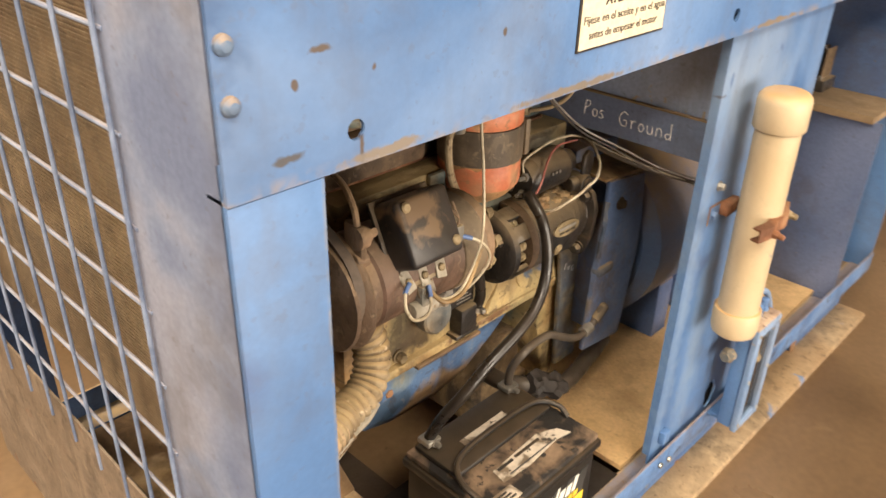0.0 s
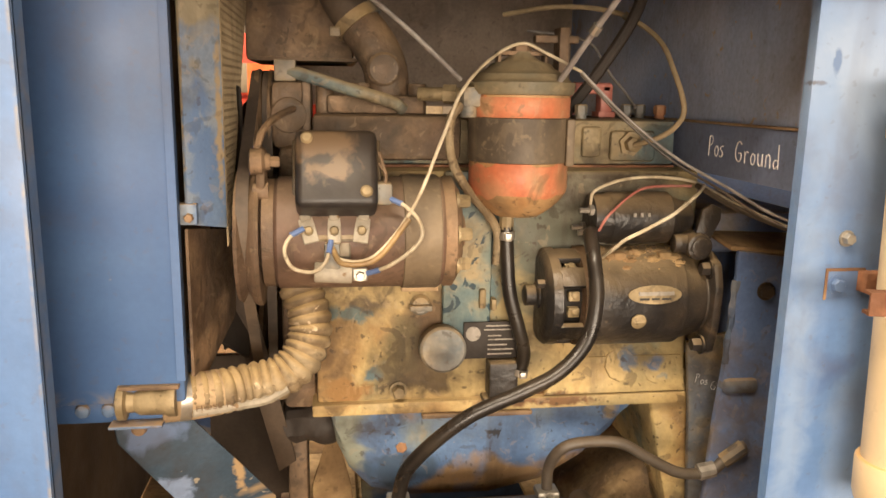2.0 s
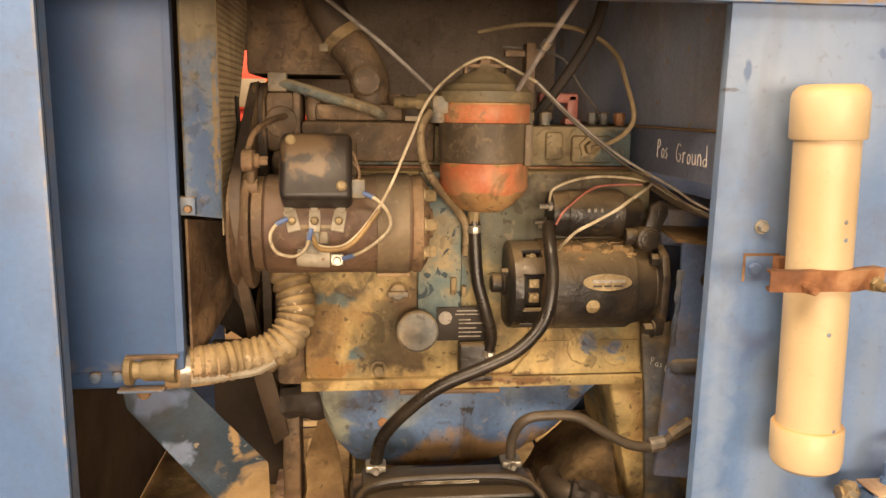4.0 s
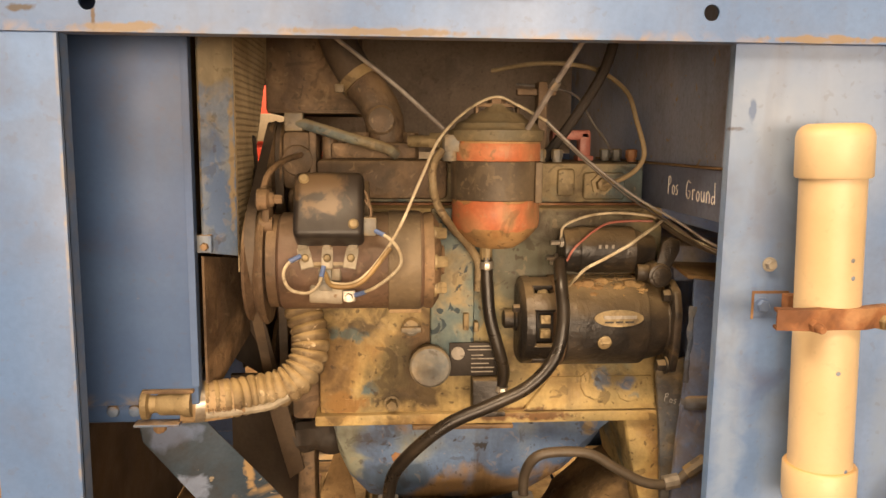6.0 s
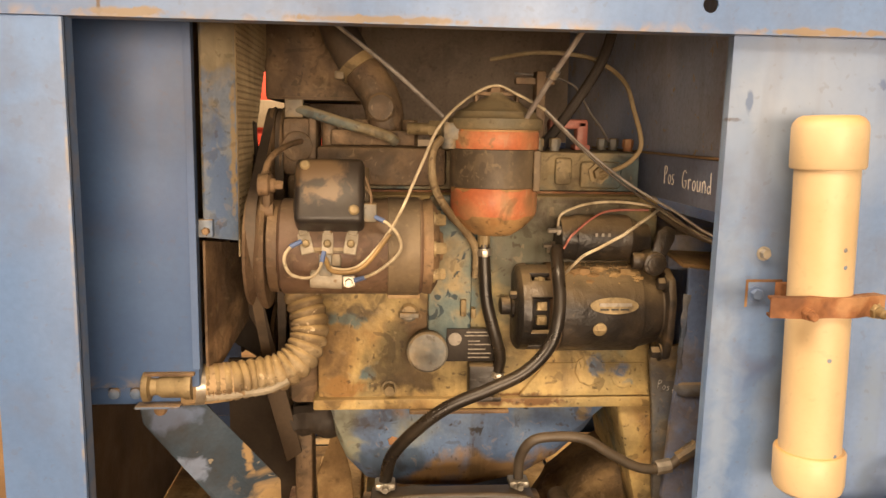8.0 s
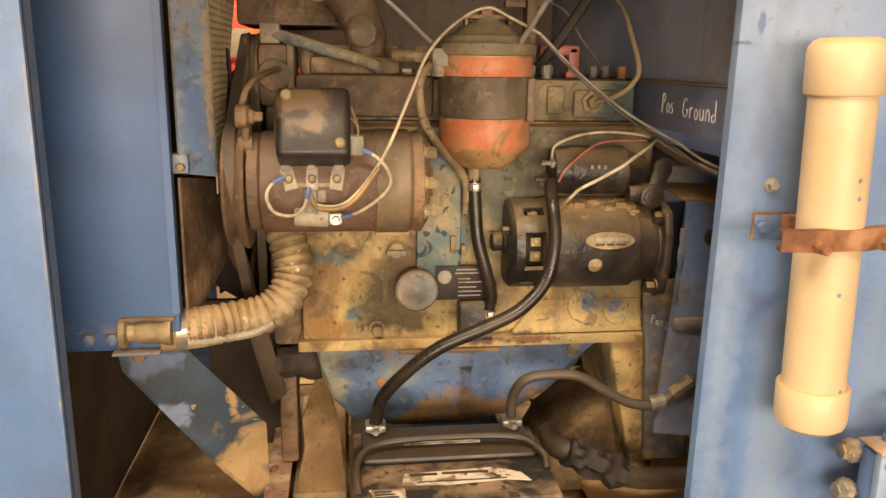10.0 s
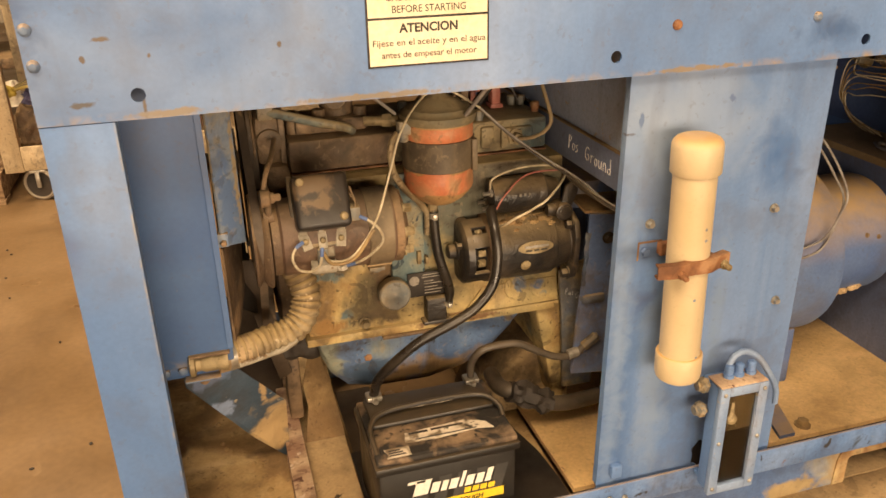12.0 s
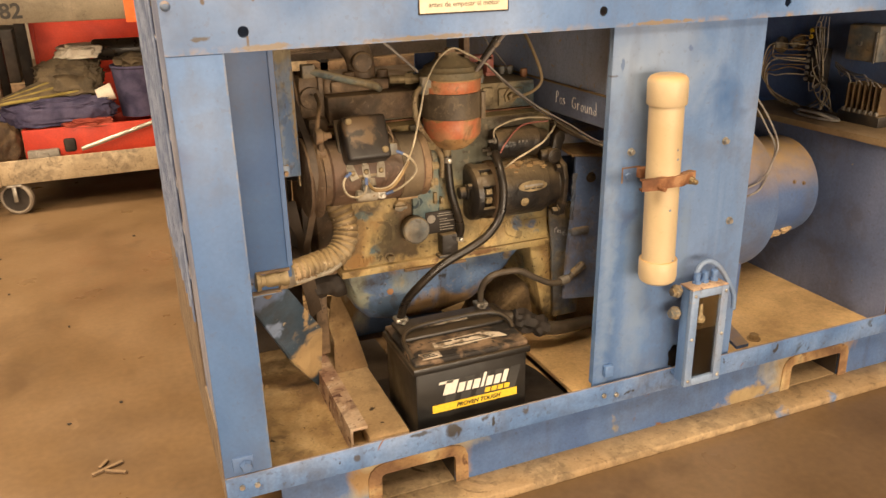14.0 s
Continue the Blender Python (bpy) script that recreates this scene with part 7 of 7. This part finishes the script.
for k in range(16):
    a, x = -0.86 + random.gauss(0, 0.13), 1.372 + 0.0085 * k + random.uniform(-0.004, 0.004)
    q = random.uniform(0.006, 0.014) * (1.2 if 4 < k < 13 else 0.7)
    bm = B()
    blob(bm, (x, GY - 0.134 * math.cos(a), GZ + 0.134 * math.sin(a)), (q * 1.3, q * 0.6, q * 0.75), 7.0 + k * 3.1, 3, 0.45, 3.5)
    part("dirt_lump", bm, M_FLANGE, gen, "pale dirt crust")
for x in (1.12, 1.27):
    bm = B()
    box(bm, x - 0.03, x + 0.03, GY - 0.14, GY + 0.14, 0.165, 0.30, 0.004)
    part("foot", bm, M_DARKBLUE, gen)
for i in range(2):
    d = 0.010 * i
    cable("generator_lead", "grey lead hanging over the generator drum", [(1.20 + d, 0.24, 0.80), (1.258 + d, 0.20, 0.715 + d), (1.302 + d, 0.195 - d, 0.655), (1.324, 0.185 - d, 0.612), (1.316, 0.178, 0.575), (1.285, 0.172, 0.535 - 2 * d), (1.238, 0.170, 0.520 - 2.2 * d), (1.14, 0.175, 0.505 - 2 * d)], 0.0024, M_GWIRE, 8)
cable("generator_lead", "thick tan lead above the generator", [(1.16, 0.20, 0.80), (1.20, 0.19, 0.83), (1.235, 0.18, 0.88)], 0.012, M_HOSE, 10)
# control gear on the shelf
RB = 1.716          # face of the recess behind the shelf
for y, z in ((0.594, 0.784), (0.529, 0.797)):
    kn = thing("rear_terminal", (RB, y, z), "dusty round terminal cone", "terminal")
    bm = B()
    lathe(bm, (RB, y, z), (-1, 0, 0), [(0, 0.024), (0.008, 0.022), (0.016, 0.012), (0.030, 0.010)], 18)
    part("cone", bm, M_CAP, kn)
tst = thing("terminal_strip", (RB - 0.02, 0.455, 0.70), "dark terminal strip with white wires", "terminal strip")
bm = B()
box(bm, RB - 0.026, RB, 0.440, 0.472, 0.695, 0.845, 0.003)
part("body", bm, M_BLACK, tst)
bm = B()
box(bm, RB - 0.026, RB, 0.410, 0.436, 0.690, 0.790, 0.003)
part("body", bm, M_BLACK, tst)
for i in range(9):
    bm = B()
    lathe(bm, (RB - 0.026, 0.464, 0.704 + 0.0165 * i), (-1, 0, 0), [(0, 0.006), (0.005, 0.006), (0.007, 0.004)], 6)
    part("screw", bm, M_YELLOW if i > 6 else M_STEEL, tst)
for i in range(7):
    z = 0.716 + 0.0135 * i
    w = random.uniform(-1, 1)
    cable("control_wire", "pale control wire looping to the terminal strip",
          [(RB - 0.034, 0.466, z), (RB - 0.05, 0.510, z + 0.004 * w), (RB - 0.05, 0.555 + 0.006 * i, z - 0.012), (RB - 0.05, 0.585 + 0.004 * i, 0.706 + 0.005 * w), (RB - 0.055, 0.575 + 0.004 * w, 0.672), (RB - 0.06, 0.53 + 0.006 * w, 0.642 + 0.002 * i), (RB - 0.06, 0.49 - 0.008 * i, 0.632 + 0.003 * (i % 3))], 0.0015, M_YWIRE if i % 3 else M_WWIRE, 6)
for i in range(2):
    for y, z, zz in ((0.594, 0.784, 0.752), (0.529, 0.797, 0.822 - 0.02 * i)):
        cable("control_wire", "pale control wire from a rear terminal", [(RB - 0.03, y, z), (RB - 0.05, y - 0.02, z - (0.024 if y > 0.55 else -0.012) - 0.004 * i), (RB - 0.05, y - 0.05, zz + 0.004 * i), (RB - 0.034, 0.466, zz + 0.008 * i)], 0.0016, M_WWIRE if y > 0.55 else M_YWIRE, 6)
for i in range(11):
    z = 0.70 + 0.016 * i
    a, b, c = random.uniform(-1, 1), random.uniform(-1, 1), random.uniform(-1, 1)
    cable("control_wire", "grey control wire crossing the shelf",
          [(RB - 0.034, 0.446 - 0.02 * (i % 2), z), (RB - 0.045, 0.425 + 0.012 * a, z - 0.02 + 0.02 * b), (RB - 0.035, 0.400 + 0.014 * c, 0.705 + 0.012 * a), (RB - 0.045, 0.385 + 0.05 * b, 0.672 + 0.012 * c), (RB - 0.055, 0.37 + 0.07 * a, 0.632)], 0.0015, (M_GWIRE, M_WWIRE, M_CABLE)[i % 3], 6)
for i in range(4):
    cable("control_wire", "grey wire climbing beside the strip", [(RB - 0.03, 0.425 - 0.006 * i, 0.76), (RB - 0.05, 0.415 - 0.010 * i, 0.80), (RB - 0.05, 0.432 - 0.014 * i, 0.845), (RB - 0.03, 0.44 - 0.01 * i, 0.875)], 0.0015, M_GWIRE, 6)
rb = thing("relay_box", (RB - 0.02, 0.31, 0.78), "grey metal relay box on the bulkhead", "box")
bm = B()
box(bm, RB - 0.055, RB, 0.225, 0.322, 0.776, 0.866, 0.006)
part("body", bm, M_CAP, rb)
bm = B()
lathe(bm, (RB - 0.055, 0.278, 0.820), (-1, 0, 0), [(0, 0.006), (0.004, 0.006)], 12)
part("stud", bm, M_STEEL, rb)
bm = B()
box(bm, RB - 0.058, RB - 0.055, 0.230, 0.234, 0.775, 0.850)
part("bright_edge", bm, M_STEEL, rb)
rect = thing("rectifier_stack", (RB - 0.04, 0.235, 0.622), "dusty stack of rectifier plates", "rectifier")
for i in range(7):
    bm = B()
    box(bm, RB - 0.070, RB - 0.01, 0.182 + 0.0165 * i, 0.1850 + 0.0165 * i, 0.652, 0.722, 0.001)
    part("fin", bm, M_CAKE, rect)
    bm = B()
    box(bm, RB - 0.077, RB - 0.069, 0.179 + 0.0165 * i, 0.1885 + 0.0165 * i, 0.650, 0.660, 0.002)
    part("foot_clip", bm, M_GREY, rect)
bm = B()
box(bm, RB - 0.075, RB, 0.172, 0.300, 0.622, 0.650, 0.002)
part("base", bm, M_BLACK, rect)
for i in range(6):
    cable("control_wire", "pale wire along the rectifier", [(RB - 0.070, 0.185 + 0.018 * i, 0.722), (RB - 0.082, 0.195 + 0.016 * i + 0.006 * (i % 2), 0.736 + 0.006 * (i % 3)), (RB - 0.070, 0.25 + 0.012 * i, 0.744 - 0.008 * (i % 2)), (RB - 0.04, 0.36, 0.752 + 0.006 * (i % 3))], 0.0014, M_GWIRE, 6)
for i in range(2):
    d = 0.012 * i
    cable("shelf_cable", "grey cable coiled on the shelf", [(RB - 0.10, 0.42 - d, 0.627), (RB - 0.12, 0.38, 0.627 + d), (RB - 0.12, 0.31 + d, 0.627 + d), (RB - 0.10, 0.27 + d, 0.627), (RB - 0.09, 0.30, 0.632), (RB - 0.08, 0.37 - d, 0.632)], 0.0035, M_GWIRE, 8, "cable")

# ---- tool cart and what lies on it ----
cart = thing("tool_cart", (-0.2, 2.9, 0.0), "dirty cream steel tool cart on casters", "cart")
CX0, CX1, CY0, CY1 = -0.715, 0.75, 2.58, 3.25
for x in (CX0, CX1 - 0.075):
    for y in (CY0, CY1 - 0.04):
        bm = B()
        box(bm, x, x + 0.075, y, y + 0.04, 0.135, 0.95, 0.004)
        part("leg", bm, M_CARTMET, cart)
bm = B()
box(bm, CX0 + 0.076, CX1 - 0.076, CY0 - 0.002, CY0 + 0.01, 0.140, 0.245, 0.003)
box(bm, CX0 + 0.076, CX1 - 0.076, CY0 + 0.01, CY1, 0.205, 0.215)
part("lower_shelf", bm, M_CARTMET, cart)
bm = B()
box(bm, CX0, CX1, CY0 - 0.004, CY1, 0.815, 0.93, 0.004)
us = part("upper_shelf", bm, M_CARTTOP, cart, "grey tan upper shelf darkened for shade with stencilled letters")
lettering("RC-82", 0.085, facing((-0.650, CY0 - 0.0052, 0.838), (1, 0, 0), (0, 0, 1)), M_INK, us, bold=0.002)
for x in (CX0 + 0.12, CX1 - 0.12):
    for y in (CY0 + 0.03, CY1 - 0.06):
        bm = B()
        lathe(bm, (x - 0.015, y, 0.072), (1, 0, 0), [(0.002, 0.058), (0.0, 0.064), (0.006, 0.072), (0.024, 0.072), (0.030, 0.064), (0.028, 0.058), (0.002, 0.058)], 32, False)
        turn = Matrix.Rotation(radians(70), 3, "Z")
        bmesh.ops.rotate(bm, cent=(x, y, 0.07), matrix=turn, verts=bm.verts)
        wh = part("caster_wheel", bm, M_CASTER, cart)
        bm = B()
        lathe(bm, (x - 0.012, y, 0.072), (1, 0, 0), [(0, 0.012), (0.004, 0.014), (0.005, 0.050), (0.003, 0.0578), (0.021, 0.0578), (0.019, 0.050), (0.020, 0.014), (0.024, 0.012)], 32)
        bmesh.ops.rotate(bm, cent=(x, y, 0.07), matrix=turn, verts=bm.verts)
        part("hub", bm, M_DARK, wh)
        bm = B()
        box(bm, x - 0.012, x + 0.006, y - 0.028, y - 0.02, 0.06, 0.137, 0.003)
        box(bm, x - 0.03, x + 0.03, y - 0.03, y + 0.03, 0.128, 0.138, 0.002)
        part("caster_fork", bm, M_STEEL, cart)


tool = thing("tool_tray", (-0.3, 2.75, 0.215), "open red plastic tool tray on the cart", "tray")
bm = B()
box(bm, -0.53, 0.06, 2.64, 2.66, 0.215, 0.36, 0.006)
box(bm, -0.53, 0.06, 2.90, 2.92, 0.215, 0.36, 0.006)
box(bm, -0.53, -0.51, 2.66, 2.90, 0.215, 0.36, 0.006)
box(bm, 0.04, 0.06, 2.66, 2.90, 0.215, 0.36, 0.006)
box(bm, -0.53, 0.06, 2.64, 2.92, 0.216, 0.226)
part("tray_body", bm, M_RED, tool)
bm = B()
box(bm, -0.37, -0.32, 2.63, 2.645, 0.25, 0.31, 0.01)
part("latch", bm, M_DARK, tool)
cl = thing("folded_cloth", (-0.35, 2.75, 0.36), "dirty blue folded cloth over the tool tray", "cloth")
bm = B()
blob(bm, (-0.37, 2.76, 0.415), (0.22, 0.10, 0.062), 3.0, 5, 0.16, 2.2, 0.6, 0.22)
part("cloth", bm, M_CLOTHB, cl, "", 80)
cl = thing("canvas_bag", (-0.30, 2.85, 0.40), "olive canvas bag in a heap", "bag")
bm = B()
blob(bm, (-0.30, 2.86, 0.53), (0.13, 0.10, 0.10), 7.0, 5, 0.25, 2.2, 0.75, 0.3)
part("canvas", bm, M_CLOTHG, cl, "", 80)
cl = thing("white_rag", (-0.30, 2.85, 0.62), "crumpled white rag on the bag", "rag")
bm = B()
blob(bm, (-0.25, 2.87, 0.660), (0.085, 0.07, 0.032), 12.0, 5, 0.35, 2.4, 0.6, 0.15)
part("cloth", bm, M_CLOTHW, cl, "", 80)
bag = thing("black_roll", (-0.12, 2.88, 0.60), "black cylindrical canister lying on the heap", "canister")
bm = B()
cyl(bm, (-0.19, 2.9, 0.66), (0.05, 2.86, 0.66), 0.05, 24, 0.015)
part("body", bm, M_RUBBER, bag)
bin_ = thing("blue_bin", (-0.03, 2.8, 0.36), "dark blue plastic bin", "bin")
bm = B()
lathe(bm, (-0.02, 2.82, 0.36), (0, 0, 1), [(0, 0.085), (0.22, 0.105), (0.225, 0.110), (0.235, 0.110), (0.235, 0.10), (0.05, 0.08)], 30)
part("tub", bm, M_CLOTHB, bin_)
bm = B()
blob(bm, (-0.02, 2.82, 0.61), (0.085, 0.085, 0.04), 4.0, 3, 0.4, 5)
part("contents", bm, M_CLOTHG, bin_)
cup = thing("paper_cup", (-0.17, 2.72, 0.42), "cream paper cup lying on the cloth", "cup")
bm = B()
lathe(bm, (-0.20, 2.72, 0.475), (1, 0, 0.25), [(0, 0.028), (0.07, 0.038), (0.072, 0.038)], 20)
part("cup_body", bm, M_CLOTHW, cup)
for i in range(9):
    o = 0.009 * i
    cable("canvas_strap", "olive canvas strap gathered at a knot", [(-0.645, 2.665, 0.462), (-0.58, 2.665 + 0.4 * o, 0.478 + 0.002 * i), (-0.46, 2.70 + o, 0.484 + 0.006 * i), (-0.34, 2.74 + o, 0.492 + 0.010 * i), (-0.22, 2.79 + o, 0.492 + 0.011 * i)], 0.0075, M_CLOTHG if i % 3 else M_ROPE, 8, "strap")
knot = thing("strap_knot", (-0.65, 2.66, 0.46), "yellow knotted end of the straps", "knot")
bm = B()
blob(bm, (-0.655, 2.66, 0.460), (0.034, 0.022, 0.026), 5.0, 4, 0.4, 2.5)
part("knot_body", bm, M_YROPE, knot, "", 80)
bm = B()
tube(bm, [(-0.672, 2.652, 0.455), (-0.692, 2.650, 0.435), (-0.688, 2.650, 0.412), (-0.666, 2.650, 0.405)], 0.007, 8, 8)
part("loose_end", bm, M_YROPE, knot)
rag2 = thing("white_paper", (-0.70, 2.72, 0.36), "crumpled white paper at the cart end", "paper")
bm = B()
blob(bm, (-0.665, 2.75, 0.43), (0.05, 0.03, 0.055), 21.0, 4, 0.4, 2.5, 0.7)
part("sheet", bm, M_CLOTHW, rag2, "", 60)
red2 = thing("red_rag", (-0.22, 2.68, 0.35), "dull red rag over the tray", "rag")
bm = B()
blob(bm, (-0.26, 2.675, 0.362), (0.10, 0.035, 0.024), 31.0, 5, 0.3, 2.5, 0.7, 0.3)
part("cloth", bm, M_REDRAG, red2, "", 80)
bm = B()
pipe = thing("steel_pipe", (-0.1, 2.62, 0.25), "bright steel pipe leaning on the cart shelf", "pipe")
cyl(bm, (-0.30, 2.61, 0.262), (0.14, 2.625, 0.385), 0.010, 14, 0.002)
part("tube_body", bm, M_STEEL, pipe)
clampb = thing("metal_block", (-0.42, 2.6, 0.245), "grey metal tool block on the cart shelf", "tool")
bm = B()
box(bm, -0.52, -0.39, 2.600, 2.635, 0.222, 0.275, 0.008)
lathe(bm, (-0.45, 2.600, 0.25), (0, -1, 0), [(0, 0.016), (0.006, 0.014)], 14)
part("block", bm, M_GREY, clampb)
sack = thing("brown_sack", (-0.60, 2.7, 0.22), "brown sack slumped at the cart end", "sack")
bm = B()
blob(bm, (-0.60, 2.72, 0.30), (0.06, 0.07, 0.10), 9.0, 4, 0.3, 2.5)
part("cloth", bm, M_BROWN, sack, "", 80)
# red cabinet behind the cart and dark uprights
cab = thing("red_cabinet", (-0.1, 3.5, 0.0), "red steel tool cabinet behind the cart", "cabinet")
bm = B()
box(bm, -0.48, 0.22, 3.42, 3.95, 0.0, 1.10, 0.01)
part("body", bm, M_RED, cab)
# Dark box added in place of the black shade beneath the cart.
bm = B()
box(bm, -0.48, 0.22, 3.36, 3.419, 0.0, 0.20, 0.004)
part("under_cart_shade", bm, M_DARK, cab)
for i in range(3):
    bm = B()
    box(bm, -0.46, 0.20, 3.405, 3.4195, 0.22 + 0.29 * i, 0.49 + 0.29 * i, 0.006)
    part("drawer", bm, M_RED, cab)
for i in range(6):
    bm = B()
    box(bm, -0.34, -0.10, 3.4215, 3.4325, 0.905 + 0.027 * i, 0.914 + 0.027 * i)
    part("louvre", bm, M_DARK, cab)
for x in (-0.66, -0.54):
    up = thing("dark_upright", (x, 3.35, 0), "dark steel upright behind the cart", "post")
    bm = B()
    box(bm, x, x + 0.05, 3.33, 3.38, 0, 2.4, 0.003)
    part("bar", bm, M_DARK, up)
rack = thing("dark_rack", (-1.6, 4.4, 0), "dark steel storage rack loaded with crates", "rack")
for z in (0.3, 0.9, 1.5, 2.1):
    bm = B()
    box(bm, -2.6, 2.2, 4.2, 4.9, z, z + 0.06, 0.004)
    part("shelf", bm, M_BROWN, rack)
for x in (-2.6, -1.2, 0.15, 1.2, 2.15):
    bm = B()
    box(bm, x, x + 0.06, 4.2, 4.9, 0, 2.4, 0.004)
    part("frame_post", bm, M_DARK, rack)
for i in range(17):
    bm = B()
    x = -2.4 + 0.26 * i
    z = 0.36 + 0.6 * (i % 3)
    box(bm, x, x + 0.2, 4.25, 4.7, z, z + random.uniform(0.2, 0.45), 0.01)
    part("crate", bm, random.choice((M_BROWN, M_DARK, M_GREY, M_WOOD)), rack)
otag = thing("orange_tag", (0.02, 2.575, 0.78), "bright orange inspection tag hanging from the cart", "tag")
bm = B()
box(bm, -0.030, 0.075, 2.570, 2.572, 0.80, 0.93)
part("card", bm, M_TAG, otag)
# portable welder on a pallet
wel = thing("portable_welder", (-1.15, 2.75, 0.13), "teal blue portable welder in a black roll frame", "welder")
bm = B()
box(bm, -1.55, -0.87, 2.66, 3.15, 0.52, 0.92, 0.02)
part("housing", bm, M_WELDER, wel)
bm = B()
box(bm, -0.96, -0.89, 2.656, 2.66, 0.655, 0.685)
part("print_bar", bm, M_WHITE, wel)
bm = B()
box(bm, -1.5, -0.90, 2.70, 3.12, 0.15, 0.52, 0.03)
part("lower_body", bm, M_DARK, wel)
bm = B()
box(bm, -1.2, -0.90, 2.672, 2.70, 0.36, 0.44, 0.005)
part("chrome_strip", bm, M_STEEL, wel)
bm = B()
tube(bm, [(-0.84, 2.66, 0.95), (-0.835, 2.655, 0.80), (-0.80, 2.655, 0.45), (-0.82, 2.655, 0.22), (-0.92, 2.655, 0.165), (-1.5, 2.655, 0.16)], 0.02, 12, 8)
part("roll_frame", bm, M_RUBBER, wel)
pal = thing("pallet", (-1.2, 2.9, 0), "weathered wooden pallet under the welder", "pallet")
for i in range(5):
    bm = B()
    box(bm, -1.75, -0.74, 2.60 + 0.16 * i, 2.71 + 0.16 * i, 0.115, 0.135, 0.002)
    part("plank", bm, M_WOOD, pal)
for x in (-1.72, -1.25, -0.79):
    bm = B()
    box(bm, x, x + 0.045, 2.60, 3.35, 0.02, 0.115, 0.002)
    part("stringer", bm, M_WOOD, pal)
for y in (2.60, 3.24):
    bm = B()
    box(bm, -1.75, -0.74, y - 0.02, y + 0.09, 0.0, 0.02, 0.002)
    part("plank", bm, M_WOOD, pal)
# scraps on the floor
for x, y, a, L in ((-0.262, 0.42, 0.4, 0.07), (-0.245, 0.40, -0.5, 0.05), (-0.27, 0.44, 1.0, 0.03)):
    ch = thing("wood_chip", (x, y, 0.0), "small brown wood splinter on the floor", "splinter", "floor scraps")
    bm = B()
    box(bm, -L / 2, L / 2, -0.004, 0.004, 0.0, 0.006, 0.001, 1, Matrix.Translation((x, y, 0.001)) @ Matrix.Rotation(a, 4, "Z"))
    part("chip", bm, M_BROWN, ch)
for i in range(24):
    x, y = random.uniform(-1.0, -0.1), random.uniform(0.2, 2.2)
    gr = thing("grit", (x, y, 0.0), "small dark grit crumb on the floor", "grit", "floor scraps")
    bm = B()
    blob(bm, (x, y, 0.002), (random.uniform(0.003, 0.008), random.uniform(0.003, 0.007), 0.003), i, 1, 0.3)
    part("crumb", bm, M_DARK, gr)
